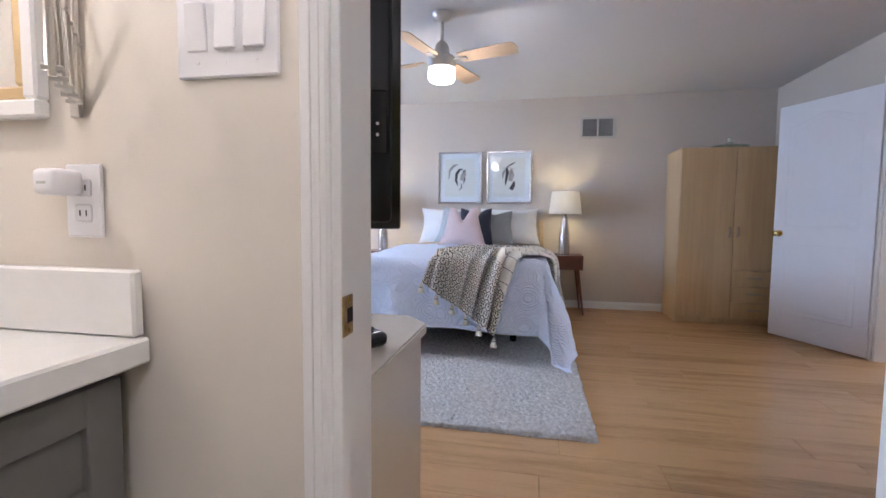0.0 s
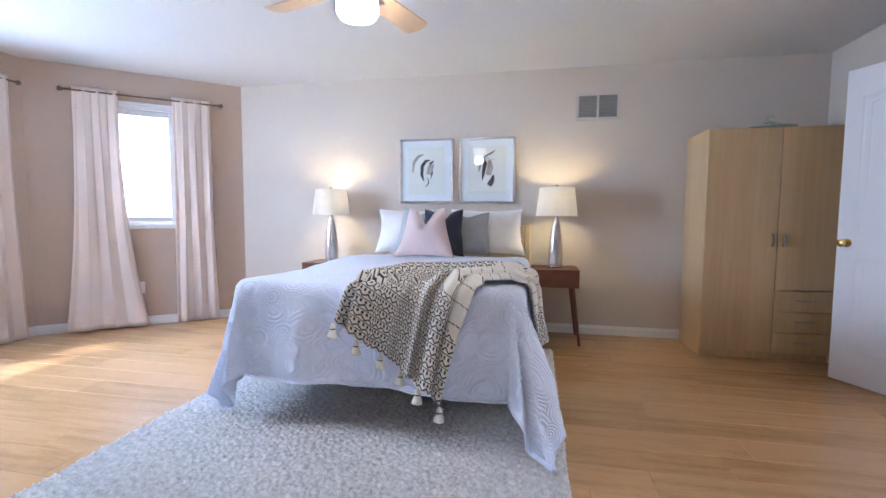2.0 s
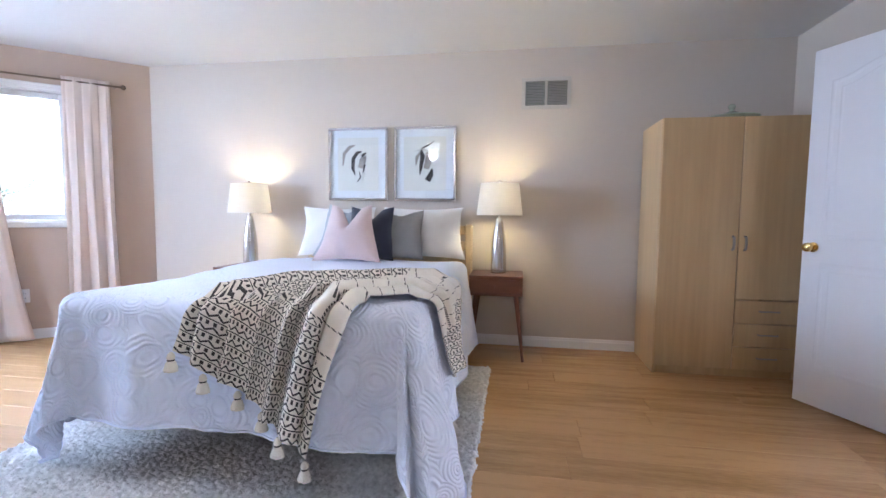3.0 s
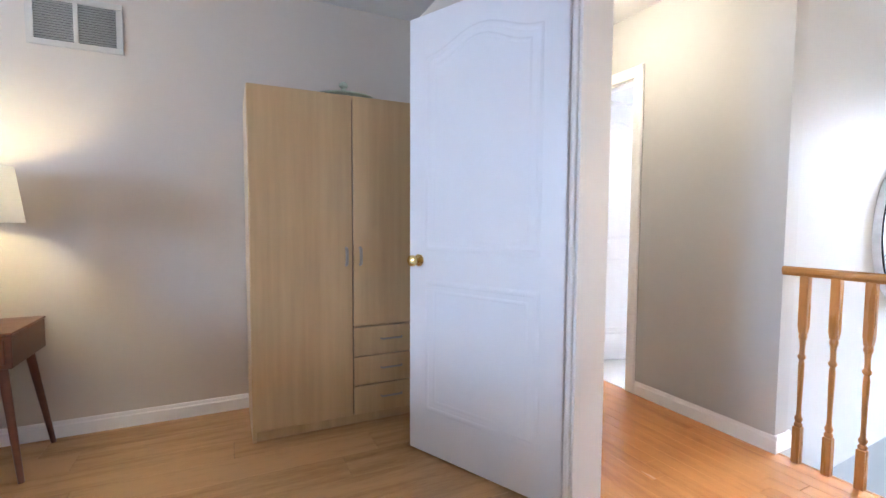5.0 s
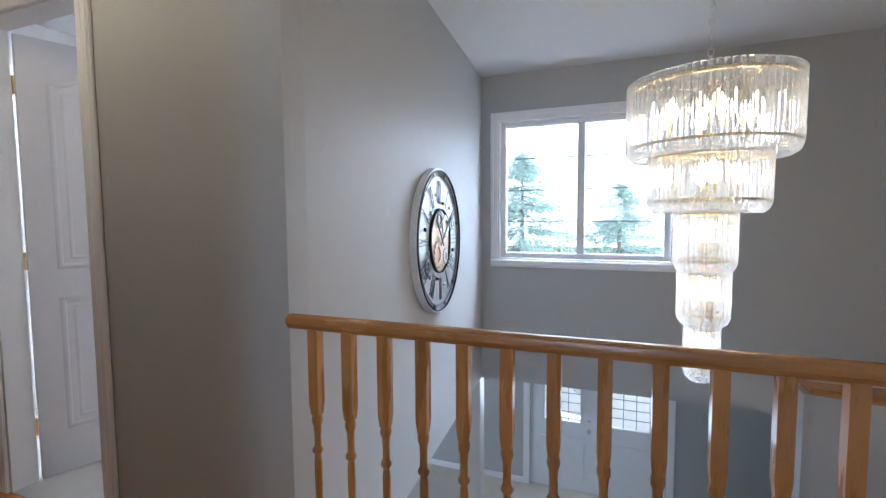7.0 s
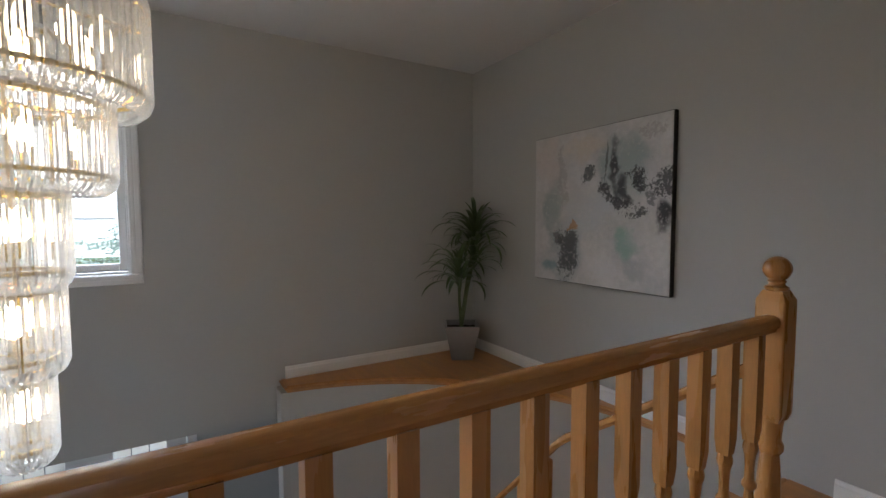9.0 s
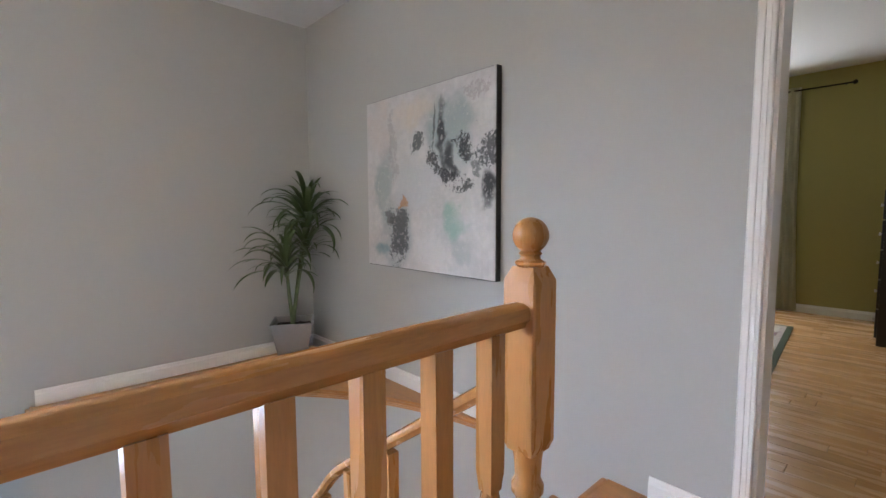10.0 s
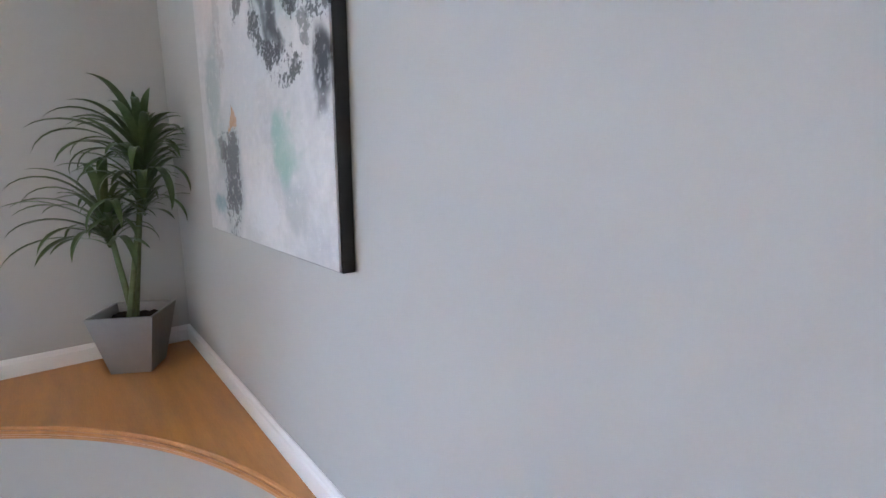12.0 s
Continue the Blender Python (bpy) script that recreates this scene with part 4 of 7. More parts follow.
nightstand(pose(0.545, 5.40, 0), 0.40, 0.38)
nightstand(pose(-1.62, 5.42, 0), 0.36, 0.38)
M_SHADE = mat("white_linen_shade", (0.88, 0.86, 0.82), 0.9, vary=0.03, bump=0.2, bump_scale=400, translucent=0.6)
M_STEEL = mat("ribbed_steel", (0.55, 0.54, 0.53), 0.24, 1.0, vary=0.04)


def table_lamp(m):
    ob = thing("table_lamp", m, "ribbed silver table lamp with a white drum shade, lit", "table lamp", "lamps by the bed")
    bm = bmesh.new()
    prof = []
    for i in range(61):
        s = i / 60
        r = 0.060 + 0.008 * math.sin(s * math.pi * 0.9) - 0.040 * s ** 1.7
        prof.append((r + 0.0014 * math.sin(s * 60 * math.pi), 0.012 + 0.42 * s))
    lathe(bm, [(0.060, 0), (0.062, 0.008)] + prof, 28)
    part("base", bm, M_STEEL, ob)
    bm = bmesh.new()
    lathe(bm, [(0.012, 0.432), (0.012, 0.47), (0.017, 0.475), (0.017, 0.52)], 14)
    part("socket", bm, M_STEEL, ob)
    bm = bmesh.new()
    lathe(bm, [(0.180, 0.455), (0.150, 0.705), (0.147, 0.705), (0.177, 0.455), (0.180, 0.455)], 48, cap=False)
    part("shade", bm, M_SHADE, ob, "white linen drum shade")
    bm = bmesh.new()
    for a in range(3):
        c, s = math.cos(a * 2.094), math.sin(a * 2.094)
        tube(bm, [(0, 0, 0.69), (0.148 * c, 0.148 * s, 0.695)], 0.002, 5)
    lathe(bm, [(0.003, 0.52), (0.003, 0.71), (0.008, 0.715), (0.008, 0.727), (0.002, 0.732)], 10)
    part("finial", bm, M_STEEL, ob)
    bm = bmesh.new()
    lathe(bm, [(0.012, 0.53), (0.028, 0.585), (0.032, 0.615), (0.020, 0.64), (0.004, 0.646)], 16)
    part("bulb", bm, glow("warm_bulb", (1, 0.82, 0.55), 6.0), ob).visible_shadow = False
    return ob


table_lamp(pose(0.555, 5.43, 0.642))
table_lamp(pose(-1.60, 5.46, 0.642))

# framed pictures: plain brush strokes on pale paper
M_SILVER = mat("silver_frame", (0.72, 0.72, 0.74), 0.22, 1.0, vary=0.03)
M_PAPER = mat("picture_paper", (0.74, 0.74, 0.68), 0.8, vary=0.03, scale=3)
M_MAT = mat("picture_mount", (0.76, 0.79, 0.80), 0.8, vary=0.01)
M_INK = mat("ink_wash", (0.035, 0.028, 0.026), 0.8, vary=0.5, scale=18)
M_WASH = mat("brown_wash", (0.33, 0.29, 0.25), 0.8, vary=0.3, scale=18)


def stroke(bm, pts, widths, y):
    pts = [Vector((p[0], y, p[1])) for p in pts]
    left, right = [], []
    for i, p in enumerate(pts):
        d = (pts[min(i + 1, len(pts) - 1)] - pts[max(i - 1, 0)]).normalized()
        s = Vector((-d.z, 0, d.x)) * widths[i] / 2
        left.append(bm.verts.new(p + s))
        right.append(bm.verts.new(p - s))
    for i in range(len(pts) - 1):
        bm.faces.new((left[i], left[i + 1], right[i + 1], right[i]))


def picture(m, label, dark, wash):
    ob = thing("framed_picture", m, label, "picture", "pictures over the bed")
    w, h, b = 0.535, 0.625, 0.022
    for a in ((0, w, 0, b), (0, w, h - b, h), (0, b, b, h - b), (w - b, w, b, h - b)):
        boxed("frame_bar", (a[0], a[1], -0.030, -0.001, a[2], a[3]), M_SILVER, ob, 0.004)
    boxed("mount", (b, w - b, -0.012, -0.002, b, h - b), M_MAT, ob, 0)
    boxed("paper", (0.085, w - 0.085, -0.0135, -0.0125, 0.085, h - 0.085), M_PAPER, ob, 0)
    for nm, strokes, mt, yy in (("pale_strokes", wash, M_WASH, -0.0150), ("dark_strokes", dark, M_INK, -0.0165)):
        bm = bmesh.new()
        for i, (pts, widths) in enumerate(strokes):
            stroke(bm, pts, widths, yy - 0.0003 * i)
        part(nm, bm, mt, ob)
    g = boxed("glazing", (b, w - b, -0.0225, -0.020, b, h - b), M_GLASS, ob, 0)
    g.visible_shadow = False
    return ob


picture(pose(-0.945, 5.648, 1.215), "silver-framed picture of loose dark brush strokes on white",
        [([(0.24, 0.22), (0.22, 0.28), (0.225, 0.36), (0.26, 0.41), (0.30, 0.42)], [0.01, 0.03, 0.035, 0.03, 0.01]), ([(0.26, 0.16), (0.29, 0.20), (0.28, 0.25)], [0.006, 0.014, 0.006]), ([(0.30, 0.38), (0.34, 0.41)], [0.03, 0.01]), ([(0.31, 0.24), (0.33, 0.31)], [0.008, 0.016])],
        [([(0.13, 0.30), (0.14, 0.40), (0.19, 0.46), (0.24, 0.475)], [0.01, 0.03, 0.03, 0.008]), ([(0.29, 0.28), (0.31, 0.35), (0.34, 0.38)], [0.05, 0.06, 0.01])])
picture(pose(-0.355, 5.648, 1.215), "silver-framed picture of loose dark brush strokes on white",
        [([(0.225, 0.22), (0.235, 0.29), (0.25, 0.38), (0.235, 0.43)], [0.008, 0.03, 0.04, 0.015]), ([(0.29, 0.17), (0.32, 0.22), (0.33, 0.27)], [0.05, 0.045, 0.012]), ([(0.24, 0.44), (0.31, 0.475), (0.345, 0.50)], [0.012, 0.016, 0.004])],
        [([(0.19, 0.30), (0.20, 0.37), (0.23, 0.41)], [0.008, 0.03, 0.02]), ([(0.28, 0.27), (0.30, 0.34), (0.29, 0.41)], [0.05, 0.06, 0.03]), ([(0.18, 0.42), (0.26, 0.43), (0.34, 0.41)], [0.004, 0.008, 0.004])])

# wall vent and nail
M_VENT = mat("cream_vent_enamel", (0.52, 0.495, 0.45), 0.45, vary=0.02)
M_SLAT = mat("grey_vent_slat", (0.30, 0.30, 0.28), 0.5)
vent = thing("wall_vent", pose(0.905, 5.65, 2.085), "cream metal return-air vent with two louvred panels", "vent")
for a in ((-0.195, 0.195, -0.125, -0.095), (-0.195, 0.195, 0.095, 0.125), (-0.195, -0.165, -0.095, 0.095), (0.165, 0.195, -0.095, 0.095), (-0.010, 0.010, -0.095, 0.095)):
    boxed("frame_bar", (a[0], a[1], -0.010, -0.001, a[2], a[3]), M_VENT, vent, 0.002)
boxed("backing", (-0.165, 0.165, -0.003, -0.001, -0.095, 0.095), mat("vent_shadow", (0.05, 0.05, 0.05), 0.8), vent, 0)
for i in range(15):
    for x0, x1 in ((-0.165, -0.010), (0.010, 0.165)):
        boxed("slat", (x0, x1, -0.0012, 0.0012, -0.0045, 0.0045), M_SLAT, vent, 0, m=pose(0, -0.0068, -0.087 + i * 0.0124, 40))
bm = bmesh.new()
lathe(bm, [(0.002, 0), (0.002, 0.012), (0.005, 0.013), (0.004, 0.015)], 10)
tagged(part("nail", bm, M_CHROME, None, "", pose(-0.41, 5.649, 2.11, 90)), "small bare nail in the wall above the pictures", "nail")
bay_m, _ = along(BAY_B, BAY_A)
outlet(bay_m @ pose(0.80, 0, 0.375))

# wardrobe
M_BIRCHW = mat("birch_veneer", (0.53, 0.365, 0.19), 0.36, vary=0.10, scale=1.7, stretch=(2.4, 2.4, 0.13), bump=0.02, bump_scale=40, per_object=0.2, second=(0.40, 0.265, 0.13))
wr = thing("wardrobe", pose(1.655, 5.155, 0), "pale birch wardrobe with two doors and three drawers", "wardrobe")
WW_, WD, WH = 0.915, 0.475, 1.765
boxed("side_panel", (0, 0.018, 0.0, WD, 0, WH), M_BIRCHW, wr, 0.002)
boxed("side_panel", (WW_ - 0.018, WW_, 0.0, WD, 0, WH), M_BIRCHW, wr, 0.002)
boxed("top_panel", (0.0185, WW_ - 0.0185, 0.0, WD, WH - 0.018, WH), M_BIRCHW, wr, 0.002)
boxed("back_panel", (0.0185, WW_ - 0.0185, WD - 0.006, WD, 0, WH - 0.0185), M_BIRCHW, wr, 0)
boxed("plinth", (0.0185, WW_ - 0.0185, 0.012, 0.03, 0, 0.055), M_BIRCHW, wr, 0.002)
# dark colour stands in for the shade seen through the door gaps
boxed("divider", (0.50, 0.515, 0.003, WD - 0.007, 0.056, WH - 0.0185), mat("shaded_interior_board", (0.12, 0.08, 0.045), 0.7), wr, 0)
M_HANDLE = mat("pewter_handle", (0.36, 0.34, 0.31), 0.34, 0.9, vary=0.06)
dl = boxed("door", (0.002, 0.503, -0.018, -0.001, 0.06, WH - 0.002), M_BIRCHW, wr, 0.002)
dr = boxed("door", (0.510, WW_ - 0.002, -0.018, -0.001, 0.547, WH - 0.002), M_BIRCHW, wr, 0.002)
for i in range(3):
    z = 0.06 + i * 0.161
    d = boxed("drawer_front", (0.510, WW_ - 0.002, -0.018, -0.001, z, z + 0.155), M_BIRCHW, wr, 0.002)
    bm = bmesh.new()
    tube(bm, [(0.66, -0.019, z + 0.085), (0.665, -0.036, z + 0.085), (0.72, -0.042, z + 0.088), (0.775, -0.036, z + 0.085), (0.78, -0.019, z + 0.085)], 0.005, 8)
    part("handle", bm, M_HANDLE, d, "satin metal bow handle")
for d, x in ((dl, 0.47), (dr, 0.545)):
    bm = bmesh.new()
    tube(bm, [(x, -0.019, 0.88), (x, -0.036, 0.885), (x, -0.042, 0.925), (x, -0.036, 0.965), (x, -0.019, 0.97)], 0.008, 8)
    part("handle", bm, M_HANDLE, d, "satin metal bow handle")
M_DISH = mat("pale_green_glass", (0.58, 0.64, 0.52), 0.10, vary=0.2, translucent=0.4)
bm = bmesh.new()
lathe(bm, [(0.05, 0), (0.055, 0.008), (0.17, 0.030), (0.172, 0.036), (0.05, 0.016), (0.020, 0.020), (0.10, 0.034), (0.09, 0.050), (0.045, 0.066), (0.016, 0.078), (0.012, 0.092), (0.024, 0.104), (0.022, 0.118), (0.010, 0.128), (0.003, 0.130)], 32)
tagged(part("glass_dish", bm, M_DISH, None, "", pose(2.17, 5.36, WH)), "pale green glass dish with a lid knob on the wardrobe", "glass dish")

# ceiling fan
M_BLADE = mat("maple_blade", (0.52, 0.37, 0.23), 0.4, vary=0.10, scale=3, stretch=(1, 7, 7))
fan = thing("ceiling_fan", pose(-0.44, 3.315, CEIL), "brushed nickel ceiling fan with maple blades and lit drum", "ceiling fan")
bm = bmesh.new()
lathe(bm, [(0.070, -0.001), (0.068, -0.020), (0.045, -0.050), (0.020, -0.062)], 28)
part("canopy", bm, M_CHROME, fan)
bm = bmesh.new()
lathe(bm, [(0.013, -0.06), (0.013, -0.19)], 14)
part("downrod", bm, M_CHROME, fan)
bm = bmesh.new()
lathe(bm, [(0.020, -0.185), (0.040, -0.205), (0.052, -0.235), (0.055, -0.275), (0.085, -0.290), (0.098, -0.305), (0.098, -0.340), (0.092, -0.362), (0.094, -0.371)], 32)
part("motor", bm, M_CHROME, fan)
bm = bmesh.new()
lathe(bm, [(0.092, -0.372), (0.095, -0.385), (0.094, -0.435), (0.080, -0.455), (0.03, -0.463)], 32)
part("light_drum", bm, glow("lit_opal_glass", (1, 0.90, 0.74), 5.0), fan, "lit opal glass drum").visible_shadow = False
for i in range(4):
    blade = part("blade", bmesh.new(), M_BLADE, fan, m=pose(0, 0, -0.325, 0, 0, -16.5 + 90 * i))
    bm = bmesh.new()
    outline = [(0.13, -0.045), (0.16, -0.055), (0.50, -0.068), (0.53, -0.060), (0.545, 0.0), (0.53, 0.060), (0.50, 0.066), (0.16, 0.055), (0.13, 0.045)]
    lo = [bm.verts.new((x, y, 0.012 - y * 0.20 - 0.003)) for x, y in outline]
    hi = [bm.verts.new((x, y, 0.012 - y * 0.20 + 0.003)) for x, y in outline]
    bm.faces.new(hi)
    bm.faces.new(lo[::-1])
    for a in range(len(outline)):
        c = (a + 1) % len(outline)
        bm.faces.new((lo[a], lo[c], hi[c], hi[a]))
    blade.data = to_mesh("blade", bm, M_BLADE)
    boxed("blade_iron", (0.085, 0.19, -0.018, 0.018, 0.0, 0.008), M_CHROME, blade, 0.003)

# curtains and rods
M_BLUSH = mat("blush_curtain", (0.88, 0.77, 0.70), 0.9, vary=0.02, scale=4, bump=0.04, bump_scale=300, translucent=0.3)
M_BRONZE = mat("bronze_rod", (0.20, 0.15, 0.11), 0.35, 0.8)


def curtain(name, m, u0, u1, z0, z1, depth, folds, material, label, flare=0.0, puddle=0.0, out=-0.075):
    """A gathered panel hanging from a rod along x; folds deepen and spread towards the hem."""
    grid = []
    for i in range(41):
        s = i / 40
        row = []
        for j in range(folds * 12 + 1):
            w = j / (folds * 12)
            ph = 2 * math.pi * folds * w
            wob = noise.noise((w * 7, s * 2.0, u0 * 3))
            x = u0 + (u1 - u0) * w + flare * s ** 2.5 * (w - 0.4) + 0.012 * wob * s + 0.35 * (u1 - u0) / folds * 0.22 * math.sin(2 * ph)
            d = depth * (0.35 + 0.65 * min(1, s * 2.2)) * math.sin(ph + 0.9 * noise.noise((w * 3, s * 1.2, 4))) + 0.015 * wob
            y = out + d - puddle * max(0, s - 0.93) * 8 * (0.6 + 0.4 * math.sin(ph * 0.5))
            row.append(Vector((x, y, z1 - (z1 - z0) * s)))
        grid.append(row)
    ob = sheet(name, grid, material, None, 0.003)
    ob.matrix_basis = m
    return tagged(ob, label, "curtain", "curtains")


def rod(m, u0, u1, z, material, label, out=-0.075):
    ob = thing("curtain_rod", m @ pose(0, out, z), label, "curtain rod")
    bm = bmesh.new()
    tube(bm, [(u0, 0, 0), (u1, 0, 0)], 0.008, 10)
    part("pole", bm, material, ob)
    for x, s in ((u0, -1), (u1, 1)):
        bm = bmesh.new()
        lathe(bm, [(0.008, 0), (0.012, 0.004), (0.008, 0.010), (0.020, 0.022), (0.022, 0.034), (0.014, 0.046), (0.003, 0.050)], 14)
        part("finial", bm, material, ob, m=pose(x, 0, 0, 0, 90 * s, 0))
        bm = bmesh.new()
        tube(bm, [(x - s * 0.04, 0, 0), (x - s * 0.04, -out - 0.002, 0)], 0.005, 8)
        part("bracket", bm, material, ob)


rod(bay_m, 0.30, 1.52, 2.20, M_BRONZE, "bronze curtain rod over the bay window")
curtain("curtain", bay_m, 0.35, 0.69, 0.012, 2.235, 0.020, 3, M_BLUSH, "blush pink curtain gathered beside the bay window", 0.30, 0.03)
curtain("curtain", bay_m, 1.12, 1.45, 0.012, 2.235, 0.020, 3, M_BLUSH, "blush pink curtain gathered beside the bay window", 0.05)
wm, _ = along(*WW)
rod(wm, 1.25, 3.60, 2.20, M_BRONZE, "bronze curtain rod over the wide window")
curtain("curtain", wm, 3.09, 3.55, 0.012, 2.235, 0.020, 4, M_BLUSH, "blush pink curtain gathered beside the wide window", 0.08)
curtain("curtain", wm, 1.40, 2.02, 0.012, 2.235, 0.020, 4, M_BLUSH, "blush pink curtain gathered beside the wide window", 0.05)

# desk with its things, television, chair
M_CREAM = mat("cream_laminate", (0.60, 0.54, 0.45), 0.22, vary=0.02, scale=3)
M_EDGE = mat("oak_edge_band", (0.28, 0.14, 0.06), 0.5, vary=0.1)
desk = thing("desk", pose(-0.088, 0.965, 0), "cream laminate desk with a clipped corner against the wall", "desk")
bm = bmesh.new()
outline = [(0, 0), (0, 0.45), (-0.075, 0.54), (-1.30, 0.57), (-1.30, 0)]
lo = [bm.verts.new((x, y, 0.715)) for x, y in outline]
hi = [bm.verts.new((x, y, 0.745)) for x, y in outline]
bm.faces.new(hi)
bm.faces.new(lo[::-1])
for a in range(5):
    c = (a + 1) % 5
    bm.faces.new((lo[a], lo[c], hi[c], hi[a]))
bmesh.ops.bevel(bm, geom=list(bm.edges), offset=0.004, segments=2, affect="EDGES")
part("desktop", bm, M_CREAM, desk)
boxed("side_panel", (-0.034, -0.012, 0.012, 0.435, 0, 0.7145), M_CREAM, desk, 0.002)
boxed("edge_band", (-0.036, -0.012, 0.004, 0.0115, 0, 0.7145), M_EDGE, desk, 0.001)
boxed("side_panel", (-1.29, -1.268, 0.012, 0.44, 0, 0.7145), M_CREAM, desk, 0.002)
boxed("back_panel", (-1.267, -0.035, 0.03, 0.048, 0.25, 0.7145), M_CREAM, desk, 0.002)
M_DKEY = mat("black_button", (0.018, 0.018, 0.02), 0.3)
M_GLOSS = mat("black_gloss_plastic", (0.01, 0.01, 0.011), 0.12, vary=0.1)
ph = thing("desk_phone", pose(-0.225, 1.115, 0.745, 0, 0, 60), "black desk telephone base with a handset cradle", "telephone")
bm = bmesh.new()
cube(bm, -0.11, 0.11, -0.06, 0.06, 0, 0.045, 0.018, 3)
for v in bm.verts:
    v.co.z *= 0.75 + 0.25 * (v.co.y + 0.06) / 0.12
part("body", bm, M_GLOSS, ph)
boxed("cradle", (-0.10, -0.02, -0.05, 0.05, 0.040, 0.046), M_BLACK, ph, 0.003)
for i in range(3):
    for j in range(3):
        boxed("button", (0.012 + i * 0.026, 0.030 + i * 0.026, -0.036 + j * 0.026, -0.020 + j * 0.026, 0.036 + j * 0.003, 0.046), M_DKEY, ph, 0.002)
M_PINK = mat("pink_pouch", (0.60, 0.27, 0.24), 0.6, vary=0.05, bump=0.1, bump_scale=60)
bm = bmesh.new()
cube(bm, -0.15, 0.15, -0.075, 0.075, 0, 0.05, 0.024, 4)
for v in bm.verts:
    v.co.z *= 0.8 + 0.25 * noise.noise(v.co * 9)
tagged(part("pink_pouch", bm, M_PINK, None, "", pose(-0.42, 1.265, 0.745, 0, 0, -12)), "soft pink zipped pouch on the desk", "pouch")
M_PURPLE = mat("purple_folder", (0.045, 0.012, 0.055), 0.4, vary=0.1)
tagged(boxed("folder", (-0.17, 0.17, -0.11, 0.11, 0, 0.012), M_PURPLE, None, 0.002, m=pose(-0.76, 1.41, 0.745, 0, 0, -4)), "dark purple folder lying on the desk", "folder")
kb = thing("cordless_phone", pose(-0.68, 1.375, 0.757, 0, 0, 28), "black cordless handset with a grey front on the folder", "telephone")
bm = bmesh.new()
cube(bm, -0.10, 0.10, -0.03, 0.03, 0, 0.024, 0.010, 3)
part("body", bm, M_GLOSS, kb)
boxed("front", (-0.085, 0.085, -0.022, 0.022, 0.0235, 0.026), mat("satin_grey_plastic", (0.45, 0.47, 0.5), 0.25), kb, 0.004)

TVM = pose(-0.105, 1.215, 1.015, 0, 0, 180 + 17)
tv = thing("television", TVM, "black flat television on a wall arm, seen from behind", "television")
bm = bmesh.new()
cube(bm, 0, 0.95, -0.030, -0.001, 0, 0.57, 0.006, 2)
part("screen_panel", bm, M_GLOSS, tv)
bm = bmesh.new()
cube(bm, 0.02, 0.93, 0.0, 0.030, 0.015, 0.555, 0.014, 2)
part("back_shell", bm, M_BLACK, tv)
bm = bmesh.new()
cube(bm, 0.16, 0.79, 0.0305, 0.052, 0.08, 0.48, 0.016, 2)
part("back_bulge", bm, M_BLACK, tv)
boxed("connector_bay", (0.03, 0.155, 0.0305, 0.034, 0.17, 0.31), M_GLOSS, tv, 0.003)
for x, z in ((0.052, 0.236), (0.052, 0.212)):
    bm = bmesh.new()
    lathe(bm, [(0.0035, 0), (0.0035, 0.003)], 10)
    part("screw", bm, M_CHROME, tv, m=pose(x, 0.0345, z, -90))
for col, nm, a, c in (((0.75, 0.55, 0.02), "video_plug", (0.112, 0.042, 0.237), (0.076, 0.050, 0.219)), ((0.7, 0.66, 0.66), "audio_plug", (0.137, 0.042, 0.229), (0.104, 0.050, 0.217)), ((0.15, 0.45, 0.08), "signal_plug", (0.130, 0.042, 0.243), (0.106, 0.046, 0.236))):
    bm = bmesh.new()
    tube(bm, [a, tuple((p + q) / 2 for p, q in zip(a, c)), c], lambda s: 0.0042 + 0.0012 * s, 8)
    plug_part = part(nm, bm, mat(nm, col, 0.4), tv)
    bm = bmesh.new()
    tube(bm, [a, (a[0] + 0.03, 0.046, a[2] + 0.006), (0.19, 0.058, a[2] - 0.02), (0.30, 0.060, 0.14), (0.42, 0.060, 0.06)], 0.0022, 8)
    part("cable", bm, M_BLACK, plug_part)
boxed("wall_arm", (0.46, 0.52, 0.053, 0.13, 0.25, 0.33), M_BLACK, tv, 0.005)

M_CHAIR = mat("cream_chair_paint", (0.62, 0.56, 0.47), 0.4, vary=0.03)
ch = thing("desk_chair", pose(-0.94, 1.66, 0, 0, 0, 2), "cream painted wooden chair with a curved top rail at the desk", "chair")
for x in (-0.20, 0.20):
    bm = bmesh.new()
    tube(bm, [(x, 0.02, 0), (x, 0.0, 0.45), (x * 1.08, -0.01, 0.70), (x * 1.12, 0.0, 0.775)], lambda s: 0.022 - 0.003 * s, 12)
    part("back_leg", bm, M_CHAIR, ch)
    bm = bmesh.new()
    tube(bm, [(x * 0.95, -0.36, 0), (x * 0.95, -0.36, 0.43)], 0.020, 12)
    part("front_leg", bm, M_CHAIR, ch)
boxed("seat", (-0.22, 0.22, -0.39, 0.03, 0.432, 0.462), M_CHAIR, ch, 0.012)
bm = bmesh.new()
